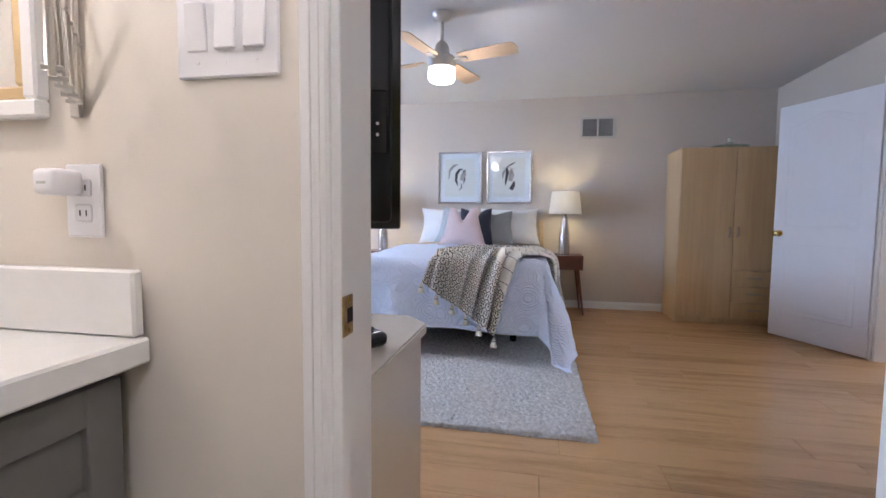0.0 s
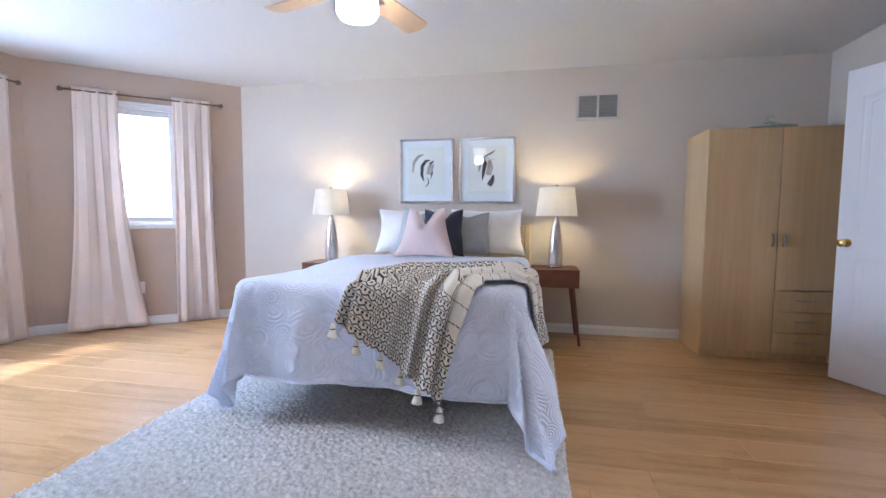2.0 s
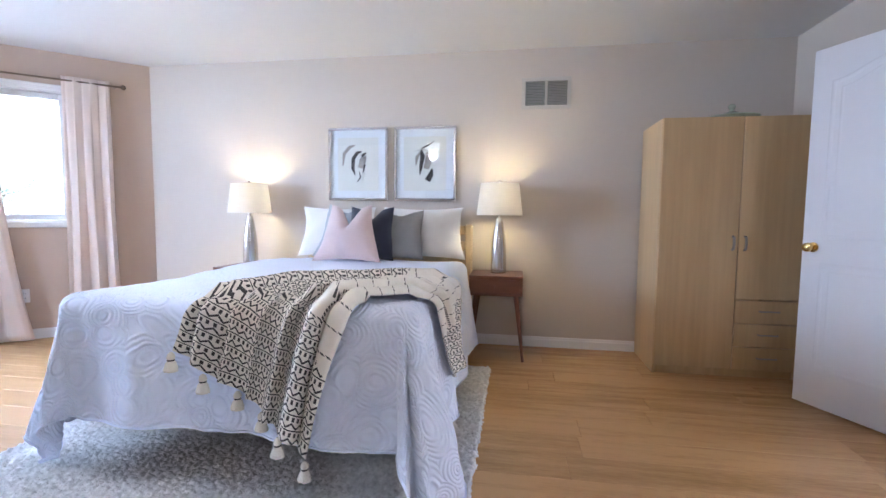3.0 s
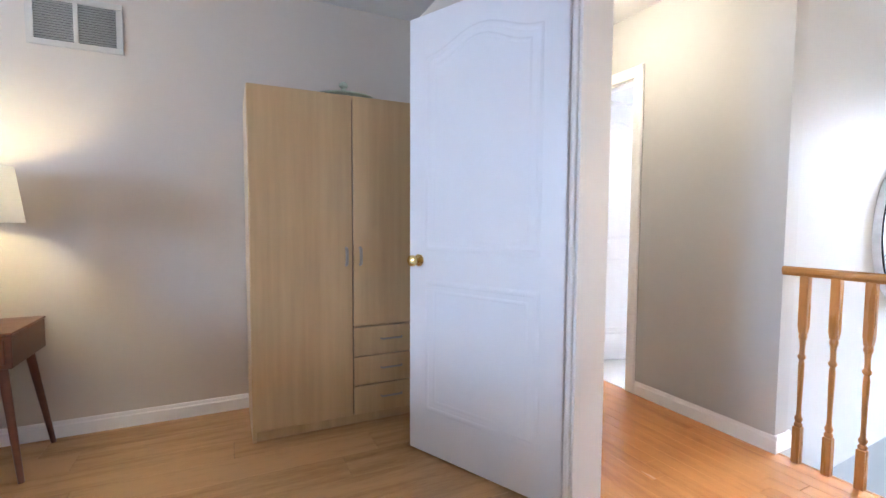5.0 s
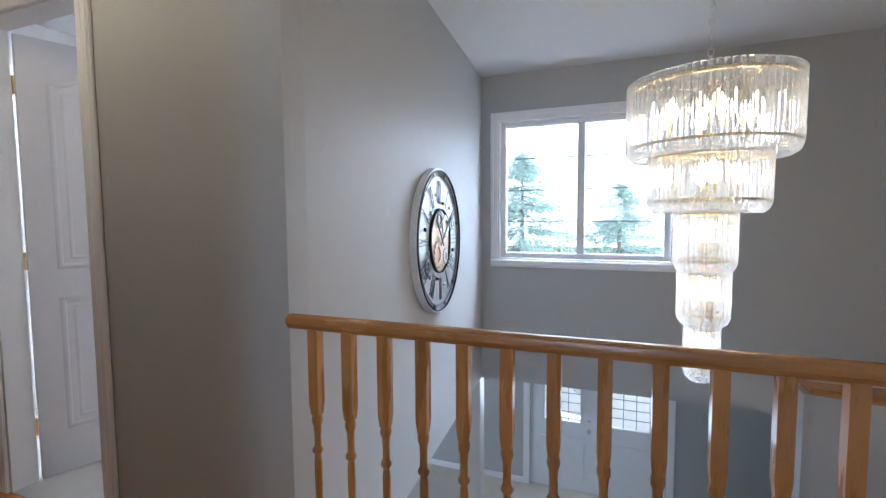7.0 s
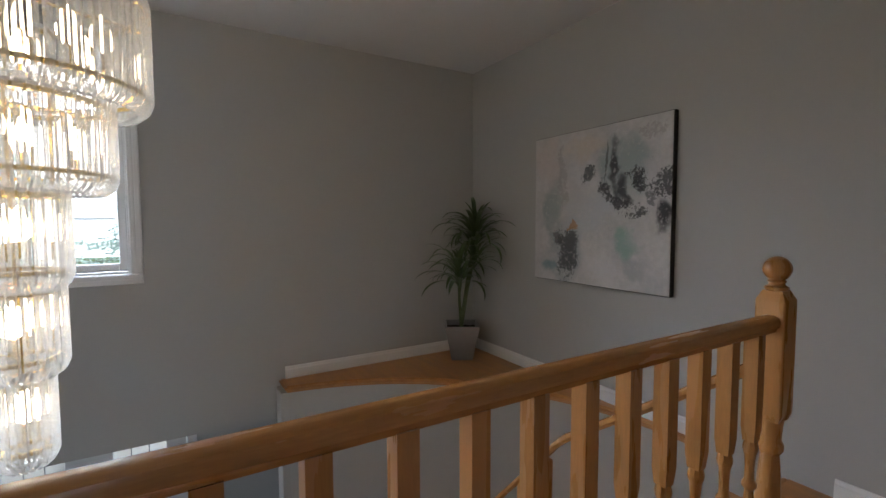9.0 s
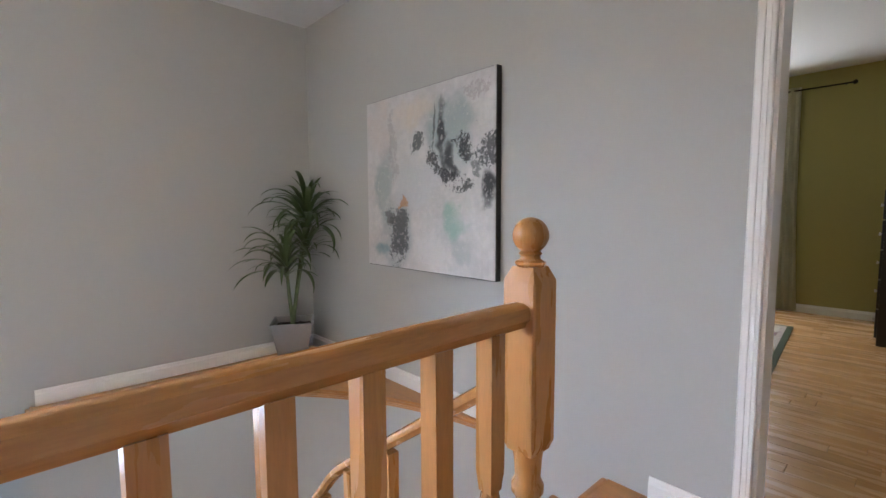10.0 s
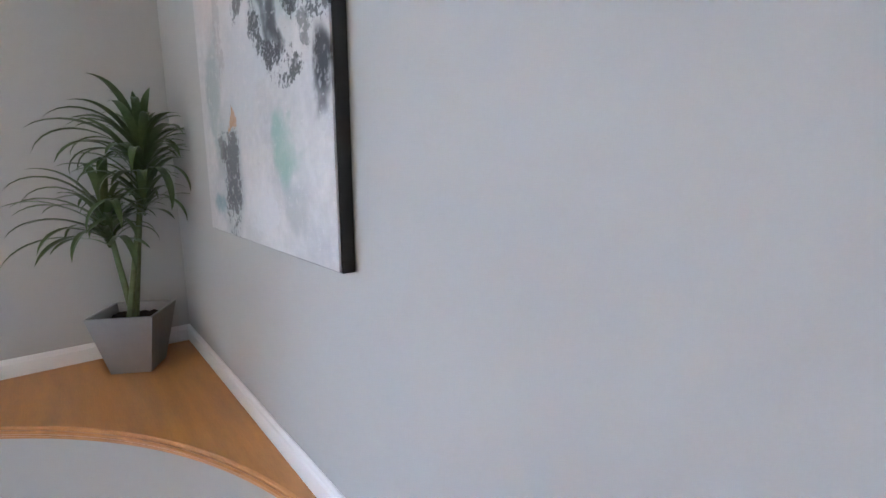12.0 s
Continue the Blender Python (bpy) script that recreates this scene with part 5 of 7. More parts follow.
for i in range(16):
    a, c = -0.22 + 0.44 * i / 16, -0.22 + 0.44 * (i + 1) / 16
    ya, yc = 0.035 * (1 - (a / 0.22) ** 2), 0.035 * (1 - (c / 0.22) ** 2)
    za = 0.755 - 0.02 * (a / 0.22) ** 2
    zc = 0.755 - 0.02 * (c / 0.22) ** 2
    q = [bm.verts.new(v) for v in ((a, ya - 0.009, za - 0.075), (c, yc - 0.009, zc - 0.075), (c, yc - 0.009, zc), (a, ya - 0.009, za), (a, ya + 0.009, za - 0.075), (c, yc + 0.009, zc - 0.075), (c, yc + 0.009, zc), (a, ya + 0.009, za))]
    for f in ((0, 1, 2, 3), (4, 7, 6, 5), (3, 2, 6, 7), (0, 4, 5, 1)):
        bm.faces.new([q[x] for x in f])
bmesh.ops.remove_doubles(bm, verts=bm.verts, dist=1e-5)
part("top_rail", bm, M_CHAIR, ch)
for x in (-0.10, 0, 0.10):
    bm = bmesh.new()
    tube(bm, [(x, 0.0, 0.462), (x, 0.028, 0.685)], 0.009, 8)
    part("spindle", bm, M_CHAIR, ch)

# ---- hall: railing ----
RAILX, RAIL_S, RAIL_N, RAILTOP = 3.935, 1.105, 3.995, 0.912


def baluster_mesh(height, name="baluster"):
    """A square-topped turned spindle."""
    bm = bmesh.new()
    h = 0.0165
    cube(bm, -h, h, -h, h, 0, 0.17, 0.002)
    lathe(bm, [(0.012, 0.168), (0.0168, 0.176), (0.0168, 0.184), (0.011, 0.192), (0.016, 0.205), (0.016, 0.213), (0.0105, 0.222), (0.009, 0.26), (0.0098, 0.32), (0.0120, 0.42), (0.0122, 0.46), (0.0095, 0.485), (0.0168, 0.495), (0.0168, 0.503), (0.011, 0.512), (0.0105, 0.545), (0.0125, 0.575), (0.0168, 0.588), (0.0168, 0.596), (0.013, 0.615)], 10)
    rows = []
    for z, s in ((0.61, 0.013), (0.645, h), (height, h)):
        rows.append([bm.verts.new((x * s, y * s, z)) for x, y in ((-1, -1), (1, -1), (1, 1), (-1, 1))])
    for a, b in zip(rows, rows[1:]):
        for i in range(4):
            j = (i + 1) % 4
            bm.faces.new((a[i], a[j], b[j], b[i]))
    bm.faces.new(rows[0][::-1])
    bm.faces.new(rows[-1])
    return to_mesh(name, bm, M_OAK)


def rail_profile(bm, pts, scale=1.0):
    """A moulded handrail along points (top of the rail)."""
    prof = [(-0.018, -0.055), (-0.022, -0.044), (-0.030, -0.036), (-0.032, -0.022), (-0.028, -0.008), (-0.014, 0.0), (0.014, 0.0), (0.028, -0.008), (0.032, -0.022), (0.030, -0.036), (0.022, -0.044), (0.018, -0.055)]
    rings = []
    for i, p in enumerate(pts):
        d = Vector(pts[min(i + 1, len(pts) - 1)]) - Vector(pts[max(i - 1, 0)])
        side = Vector((d.y, -d.x, 0)).normalized()
        rings.append([bm.verts.new(Vector(p) + side * a * scale + Vector((0, 0, b * scale))) for a, b in prof])
    n = len(prof)
    for a, b in zip(rings, rings[1:]):
        for i in range(n):
            j = (i + 1) % n
            bm.faces.new((a[i], a[j], b[j], b[i]))
    bm.faces.new(rings[0][::-1])
    bm.faces.new(rings[-1])


rail = thing("stair_railing", pose(0, 0, 0), "honey oak landing railing with turned balusters", "railing")
bm = bmesh.new()
rail_profile(bm, [(RAILX, RAIL_S + 0.031, RAILTOP), (RAILX, 2.5, RAILTOP), (RAILX, RAIL_N, RAILTOP)], 0.74)
part("handrail", bm, M_OAKY, rail)
bal = baluster_mesh(RAILTOP - 0.040)
y = RAIL_N - 0.09
while y > RAIL_S + 0.07:
    ob = new("baluster", bal)
    ob.parent, ob.location = rail, (RAILX, y, 0.001)
    y -= 0.1172


def newel(name, m, label):
    ob = thing(name, m, label, "newel post")
    bm = bmesh.new()
    h = 0.0335
    cube(bm, -h, h, -h, h, -0.25, 0.22, 0.004)
    part("base_block", bm, M_OAK, ob)
    bm = bmesh.new()
    lathe(bm, [(0.029, 0.22), (0.033, 0.235), (0.033, 0.25), (0.024, 0.262), (0.028, 0.29), (0.0315, 0.36), (0.028, 0.45), (0.023, 0.53), (0.0215, 0.55), (0.0295, 0.562), (0.0295, 0.575), (0.023, 0.588), (0.0255, 0.625), (0.029, 0.645)], 24)
    part("turned_shaft", bm, M_OAK, ob)
    bm = bmesh.new()
    rows = []
    for z, s in ((0.640, 0.026), (0.660, h), (0.945, h), (0.972, 0.022)):
        rows.append([bm.verts.new((x * s, y * s, z)) for x, y in ((-1, -1), (1, -1), (1, 1), (-1, 1))])
    for a, b in zip(rows, rows[1:]):
        for i in range(4):
            j = (i + 1) % 4
            bm.faces.new((a[i], a[j], b[j], b[i]))
    bm.faces.new(rows[0][::-1])
    bm.faces.new(rows[-1])
    bmesh.ops.bevel(bm, geom=[e for e in bm.edges if abs(e.verts[0].co.z - e.verts[1].co.z) > 0.05], offset=0.003, affect="EDGES")
    part("upper_block", bm, M_OAK, ob)
    bm = bmesh.new()
    ball = [(0.023, 0.971), (0.027, 0.976), (0.027, 0.980), (0.018, 0.985), (0.017, 0.990), (0.021, 0.994)]
    ball += [(0.0315 * math.sin(a), 1.0255 - 0.0315 * math.cos(a)) for a in [0.55 + (math.pi - 0.6) * i / 14 for i in range(15)]]
    lathe(bm, ball, 28)
    part("ball_finial", bm, M_OAK, ob)
    return ob


newel("newel_post", pose(RAILX + 0.003, RAIL_S - 0.003, 0), "honey oak newel post with a ball finial at the stair top")

# ---- hall: stairs, curved wall and ledge ----
SCX, SCY, SR_OUT, SR_IN = 4.70, 1.985, 1.885, 0.90
STAIR_X = 4.27
L1 = SCX - STAIR_X
MID = 1.36


def stair_point(s, r, z):
    if s < L1:
        return Vector((STAIR_X + s, SCY - r, z))
    a = (s - L1) / MID
    return Vector((SCX + r * math.sin(a), SCY - r * math.cos(a), z))


RISE, RUN, STEPS = 0.1833, 0.225, 14
stair = tagged(thing("stairs", pose(0, 0, 0), "curved oak staircase winding down to the entrance", "stairs"), kind="structure")
for i in range(STEPS):
    z, s0, s1 = -(i + 1) * RISE, i * RUN, (i + 1) * RUN + 0.025
    bm = bmesh.new()
    n = 5
    top_o = [stair_point(s0 + (s1 - s0) * q / n, SR_OUT - 0.004, 0) for q in range(n + 1)]
    top_i = [stair_point(s0 + (s1 - s0) * q / n, SR_IN - 0.02, 0) for q in range(n + 1)]
    ring = top_o + top_i[::-1]
    hi = [bm.verts.new(p + Vector((0, 0, z))) for p in ring]
    lo = [bm.verts.new(p + Vector((0, 0, z - 0.028))) for p in ring]
    bm.faces.new(hi)
    bm.faces.new(lo[::-1])
    for a in range(len(ring)):
        c = (a + 1) % len(ring)
        bm.faces.new((lo[a], lo[c], hi[c], hi[a]))
    part("tread", bm, M_OAKL, stair)
    bm = bmesh.new()
    a, b = stair_point(s0 + 0.004, SR_OUT - 0.004, 0), stair_point(s0 + 0.004, SR_IN, 0)
    d = (stair_point(s0 + 0.02, 1.3, 0) - stair_point(s0, 1.3, 0)).normalized() * 0.018
    q = [bm.verts.new(p + Vector((0, 0, h))) for h in (z + 0.001, z + RISE - 0.029) for p in (a, b, b + d, a + d)]
    for f in ((0, 1, 2, 3), (4, 7, 6, 5), (0, 4, 5, 1), (1, 5, 6, 2), (2, 6, 7, 3), (3, 7, 4, 0)):
        bm.faces.new([q[x] for x in f])
    part("riser", bm, M_OAKL, stair)
for nm, r0, r1, mt in (("inner_stringer", SR_IN - 0.05, SR_IN - 0.021, M_OAKL), ("soffit_skirt", SR_IN - 0.045, SR_IN - 0.025, M_HALL)):
    bm = bmesh.new()
    rows = []
    for i in range(61):
        s = STEPS * RUN * i / 60
        z = -RISE * (s / RUN + 0.2)
        z0, z1 = (z - 0.26, z + 0.03) if nm == "inner_stringer" else (LOW + 0.001, z - 0.262)
        if z1 < z0 + 0.01:
            z1 = z0 + 0.01
        rows.append([bm.verts.new(stair_point(s, r, zz)) for r, zz in ((r0, z0), (r1, z0), (r1, z1), (r0, z1))])
    for a, b in zip(rows, rows[1:]):
        for i in range(4):
            j = (i + 1) % 4
            bm.faces.new((a[i], a[j], b[j], b[i]))
    bm.faces.new(rows[0][::-1])
    bm.faces.new(rows[-1])
    part(nm, bm, mt, stair)
# hall floor beside the stair head, with its nosing
slab("stair_head_floor", [(3.93, HY0), (STAIR_X, HY0), (STAIR_X, RAIL_S - 0.04), (3.93, RAIL_S - 0.04)], -0.25, 0.0, M_OAKL, "honey oak landing at the head of the stairs", "floor")
bm = bmesh.new()
cube(bm, STAIR_X, STAIR_X + 0.028, HY0, RAIL_S - 0.04, -0.030, 0.001, 0.010, 3)
setting("stair_nosing", bm, M_OAKL, "rounded oak nosing at the stair head", "trim")
bm = bmesh.new()
cube(bm, 3.94, 3.962, RAIL_S - 0.04, 4.0, -0.032, 0.001, 0.010, 3)
setting("landing_nosing", bm, M_OAKL, "rounded oak nosing along the landing edge", "trim")
bm = bmesh.new()
cube(bm, 3.937, 3.948, RAIL_S - 0.04, 4.0, -0.27, -0.033)
setting("landing_fascia", bm, M_TRIM, "white board below the landing edge", "trim")
# curved wall
N = 40
arc = [(SCX + SR_OUT * math.sin(math.pi / 2 * i / N), SCY - SR_OUT * math.cos(math.pi / 2 * i / N)) for i in range(N + 1)]
arc_out = [(SCX + (SR_OUT + 0.05) * math.sin(math.pi / 2 * i / N), SCY - (SR_OUT + 0.05) * math.cos(math.pi / 2 * i / N)) for i in range(N + 1)]
bm = bmesh.new()
cut = next(i for i in range(N + 1) if arc[i][1] > 1.76)
rows = [[bm.verts.new((*p, z)) for p, z in ((arc[i], LOW), (arc_out[i], LOW), (arc_out[i], -0.034), (arc[i], -0.034))] for i in range(cut + 1)]
for a, b in zip(rows, rows[1:]):
    for i in range(4):
        j = (i + 1) % 4
        bm.faces.new((a[i], a[j], b[j], b[i]))
bm.faces.new(rows[0][::-1])
bm.faces.new(rows[-1])
setting("wall_stair_curved", bm, M_HALL, "grey painted curved wall below the ledge", "wall")
end = arc[cut]
wall("wall_stair_return", (end[0] - 0.002, end[1]), (VX - 0.001, end[1]), LOW, -0.034, 0.05, M_HALL, "grey painted return wall below the ledge")
# ledge
ledge = tagged(thing("plant_ledge", pose(0, 0, 0), "honey oak corner ledge with a curved moulded nosing", "ledge"), kind="structure")
edge = [arc[i] for i in range(cut + 1)]
bm = bmesh.new()
outline = edge + [(VX - 0.0015, end[1]), (VX - 0.0015, HY0 + 0.0015), (4.672, HY0 + 0.0015)]
lo, hi = [bm.verts.new((*p, -0.030)) for p in outline], [bm.verts.new((*p, 0.010)) for p in outline]
bm.faces.new(hi)
bm.faces.new(lo[::-1])
for a in range(len(outline)):
    c = (a + 1) % len(outline)
    bm.faces.new((lo[a], lo[c], hi[c], hi[a]))
part("ledge_top", bm, M_OAKL, ledge)
for nm, prof in (("nosing", [(0.0, 0.014), (-0.008, 0.014), (-0.013, 0.010), (-0.015, 0.003), (-0.020, 0.003), (-0.025, 0.006), (-0.031, 0.002), (-0.031, -0.004), (-0.026, -0.010), (0.0, -0.010)]), ("cove_moulding", [(0.0, -0.0105), (-0.020, -0.0105), (-0.022, -0.018), (-0.014, -0.024), (-0.012, -0.034), (0.0, -0.036)])):
    bm = bmesh.new()
    rows = []
    path = [(4.672, HY0 + 0.002)] + edge[1:] + [(VX - 0.002, end[1] + 0.0)]
    for i, p in enumerate(path):
        if i == len(path) - 1:
            nr = Vector((0, 1))
        elif i == len(path) - 2:
            nr = Vector((-0.8, 0.9))
        else:
            nr = (Vector((SCX, SCY)) - Vector(p)).normalized()
        rows.append([bm.verts.new((p[0] - o * nr.x, p[1] - o * nr.y, z)) for o, z in prof])
    for a, b in zip(rows, rows[1:]):
        for i in range(len(prof)):
            j = (i + 1) % len(prof)
            bm.faces.new((a[i], a[j], b[j], b[i]))
    bm.faces.new(rows[0][::-1])
    bm.faces.new(rows[-1])
    part(nm, bm, M_OAKL, ledge)
# descending railing
down = thing("stair_handrail", pose(0, 0, 0), "honey oak stair handrail curving down with turned balusters", "railing")
bm = bmesh.new()


def rail_height(s):
    """The stair handrail's top at the way s along the stairs."""
    return 0.575 - 0.72 * min(s, L1) - RISE / RUN * max(0.0, s - L1)


pts = [Vector((RAILX + 0.034, RAIL_S - 0.02, rail_height(RAILX + 0.034 - STAIR_X)))]
for i in range(50):
    s = -0.26 + i * 0.066
    pts.append(stair_point(s, SR_IN + 0.02, rail_height(s)))
rail_profile(bm, pts, 0.72)
part("handrail", bm, M_OAKY, down)
bal2 = baluster_mesh(0.84)
for i in range(15):
    s = 0.14 + i * 0.20
    step = int(s / RUN)
    zt = -(step + 1) * RISE
    ob = new("baluster", bal2)
    ob.parent, ob.location = down, stair_point(s, SR_IN + 0.02, zt + 0.001)
    ob.scale = (1, 1, (rail_height(s) - 0.045 - zt) / 0.84)

# ---- hall: plant ----
M_POT = mat("pewter_pot", (0.30, 0.295, 0.29), 0.38, 0.6, vary=0.06, scale=4)
M_SOIL = mat("potting_soil", (0.03, 0.022, 0.016), 0.95, vary=0.4, scale=60, bump=0.8, bump_scale=120)
M_LEAF = mat("strap_leaf", (0.065, 0.095, 0.035), 0.40, vary=0.35, scale=6, per_object=0.4, second=(0.03, 0.06, 0.02))
M_STEM = mat("green_stem", (0.10, 0.13, 0.05), 0.6, vary=0.3, scale=30)
PX, PY = 6.50, 0.375
plant = thing("potted_plant", pose(PX, PY, 0.0105), "tall strap-leaved plant in a tapered pewter pot on the ledge", "potted plant")
bm = bmesh.new()
hb, ht, H = 0.086, 0.140, 0.288
rows = []
for z, s in ((0, hb), (H, ht), (H, ht - 0.012), (H - 0.04, ht - 0.020)):
    rows.append([bm.verts.new((x * s, y * s, z)) for x, y in ((-1, -1), (1, -1), (1, 1), (-1, 1))])
for a, b in zip(rows, rows[1:]):
    for i in range(4):
        j = (i + 1) % 4
        bm.faces.new((a[i], a[j], b[j], b[i]))
bm.faces.new(rows[0][::-1])
part("pot", bm, M_POT, plant, "tapered square pewter-coloured pot", pose(0, 0, 0, 0, 0, 60))
bm = bmesh.new()
gridv = [[bm.verts.new((-0.118 + 0.236 * i / 12, -0.118 + 0.236 * j / 12, 0.245 + 0.012 * noise.noise((i * 0.9, j * 0.9, 0)))) for j in range(13)] for i in range(13)]
for i in range(12):
    for j in range(12):
        bm.faces.new((gridv[i][j], gridv[i + 1][j], gridv[i + 1][j + 1], gridv[i][j + 1]))
part("soil", bm, M_SOIL, plant, m=pose(0, 0, 0, 0, 0, 60))


def leaf_mesh(length, bend, width):
    bm = bmesh.new()
    rows = []
    x = z = 0.0
    a = radians(72)
    for i in range(13):
        s = i / 12
        w = width * (0.45 + 1.1 * s) * (1 - s ** 3) if s < 1 else 0.0008
        w = max(0.0008, min(w, width))
        rows.append([bm.verts.new(v) for v in ((x, -w / 2, z + w * 0.18), (x, 0, z), (x, w / 2, z + w * 0.18))])
        x += length / 12 * math.cos(a)
        z += length / 12 * math.sin(a)
        a -= bend / 12 * (0.4 + 1.3 * s)
    for r, q in zip(rows, rows[1:]):
        for i in range(2):
            bm.faces.new((r[i], r[i + 1], q[i + 1], q[i]))
    return to_mesh("leaf", bm, M_LEAF)


rnd = random.Random(7)
LEAVES = [leaf_mesh(l, b, w) for l, b, w in ((0.44, 1.4, 0.044), (0.48, 1.9, 0.046), (0.50, 2.3, 0.042), (0.38, 1.0, 0.044), (0.46, 2.7, 0.042), (0.52, 1.6, 0.048))]
for (bx, by), tipx, tipy, tz, count in (((0.0, 0.0), -0.05, 0.06, 0.73, 56), ((0.03, -0.01), -0.05, -0.105, 1.04, 76), ((-0.02, 0.02), -0.06, -0.085, 0.86, 40)):
    bm = bmesh.new()
    tube(bm, [(bx, by, 0.24), ((bx + tipx) / 2 + 0.01, (by + tipy) / 2, (0.24 + tz) / 2), (tipx, tipy, tz)], lambda s: 0.015 - 0.005 * s, 10)
    part("stem", bm, M_STEM, plant)
    for i in range(count):
        ob = new("leaf", LEAVES[rnd.randrange(6)])
        ob.parent = plant
        f = i / count
        ang = 137.5 * i + rnd.uniform(-15, 15)
        tilt = 56 - 66 * f + rnd.uniform(-14, 14)
        z = tz - 0.12 * (1 - f) + rnd.uniform(-0.01, 0.01)
        # keep the crown clear of the two walls
        out_x, out_y = math.cos(radians(ang)), math.sin(radians(ang))
        size = rnd.uniform(0.68, 0.98)
        if out_x > 0.25 or out_y < -0.25:
            size *= 0.69 if out_x > 0.6 or out_y < -0.6 else 0.86
        ob.matrix_basis = pose(tipx, tipy, z, 0, tilt * (0.45 if out_x > 0.6 or out_y < -0.6 else 1), ang) @ Matrix.Scale(size, 4)

# ---- hall: painting ----
M_CANVAS = mat("painted_canvas", (0.58, 0.56, 0.555), 0.7, vary=0.08, scale=4, second=(0.44, 0.44, 0.44))
t = M_CANVAS.node_tree
n, k = t.nodes, t.links
tc = n.new("ShaderNodeTexCoord")
sep = n.new("ShaderNodeSeparateXYZ")
rough_noise, fine_noise = n.new("ShaderNodeTexNoise"), n.new("ShaderNodeTexNoise")
rough_noise.inputs["Scale"].default_value, rough_noise.inputs["Detail"].default_value = 7, 8
fine_noise.inputs["Scale"].default_value, fine_noise.inputs["Detail"].default_value = 34, 6
for x in (sep, rough_noise, fine_noise):
    k.new(tc.outputs["Object"], x.inputs[0])
b = n["Principled BSDF"]
base = b.inputs["Base Color"].links[0].from_socket
PX_, PZ_ = sep.outputs[0], sep.outputs[2]
wide_noise = n.new("ShaderNodeTexNoise")
wide_noise.inputs["Scale"].default_value, wide_noise.inputs["Detail"].default_value = 5, 3
k.new(tc.outputs["Object"], wide_noise.inputs[0])
wsep = n.new("ShaderNodeSeparateColor")
k.new(wide_noise.outputs[1], wsep.inputs[0])
PX_ = calc("ADD", PX_, calc("MULTIPLY", calc("SUBTRACT", wsep.outputs[0], 0.5), 0.22))
PZ_ = calc("ADD", PZ_, calc("MULTIPLY", calc("SUBTRACT", wsep.outputs[1], 0.5), 0.22))
speck = n.new("ShaderNodeTexNoise")
speck.inputs["Scale"].default_value, speck.inputs["Detail"].default_value, speck.inputs["Roughness"].default_value = 60, 5, 0.7
k.new(tc.outputs["Object"], speck.inputs[0])
soft_edge = calc("MULTIPLY", calc("SUBTRACT", rough_noise.outputs[0], 0.5), 3.0)
torn_edge = calc("ADD", calc("MULTIPLY", calc("SUBTRACT", rough_noise.outputs[0], 0.5), 4.0), calc("MULTIPLY", calc("SUBTRACT", speck.outputs[0], 0.5), 5.0))
# washes and blots: centre, half sizes, colour, cover, torn or soft
BLOTS = [(0.78, 0.22, 0.16, 0.26, (0.30, 0.34, 0.36), 0.7, 0), (0.30, 0.74, 0.20, 0.20, (0.30, 0.36, 0.37), 0.85, 0), (0.56, 0.88, 0.16, 0.09, (0.62, 0.53, 0.44), 0.6, 0), (0.88, 0.50, 0.10, 0.24, (0.31, 0.36, 0.37), 0.8, 0), (0.60, 0.50, 0.20, 0.20, (0.52, 0.54, 0.57), 0.7, 0),
         (0.92, 0.80, 0.12, 0.18, (0.58, 0.50, 0.48), 0.6, 0), (0.78, 0.68, 0.04, 0.20, (0.34, 0.32, 0.32), 0.5, 1), (0.26, 0.27, 0.10, 0.08, (0.24, 0.40, 0.34), 0.75, 0), (0.20, 0.14, 0.08, 0.07, (0.34, 0.37, 0.38), 0.6, 0), (0.88, 0.08, 0.09, 0.07, (0.16, 0.27, 0.32), 0.8, 0), (0.10, 0.90, 0.09, 0.05, (0.33, 0.30, 0.30), 0.55, 1),
         (0.345, 0.72, 0.030, 0.20, (0.035, 0.037, 0.042), 0.95, 0), (0.30, 0.57, 0.03, 0.10, (0.03, 0.032, 0.036), 0.95, 0), (0.405, 0.76, 0.010, 0.13, (0.08, 0.085, 0.09), 0.8, 0), (0.20, 0.66, 0.07, 0.06, (0.025, 0.027, 0.03), 0.95, 1), (0.57, 0.70, 0.045, 0.045, (0.05, 0.055, 0.06), 0.85, 1),
         (0.43, 0.61, 0.06, 0.08, (0.03, 0.03, 0.034), 0.9, 1), (0.32, 0.51, 0.08, 0.06, (0.03, 0.03, 0.034), 0.95, 1), (0.125, 0.56, 0.045, 0.075, (0.13, 0.14, 0.14), 0.8, 1), (0.05, 0.62, 0.09, 0.09, (0.06, 0.06, 0.065), 0.9, 1), (0.035, 0.43, 0.055, 0.095, (0.022, 0.023, 0.027), 0.97, 0), (0.21, 0.455, 0.06, 0.04, (0.04, 0.042, 0.046), 0.9, 1),
         (0.75, 0.19, 0.08, 0.18, (0.06, 0.062, 0.07), 0.85, 1), (0.82, 0.30, 0.05, 0.08, (0.09, 0.09, 0.095), 0.7, 1), (0.70, 0.37, 0.028, 0.028, (0.45, 0.24, 0.11), 0.8, 1), (0.48, 0.10, 0.10, 0.05, (0.60, 0.59, 0.60), 0.7, 1)]
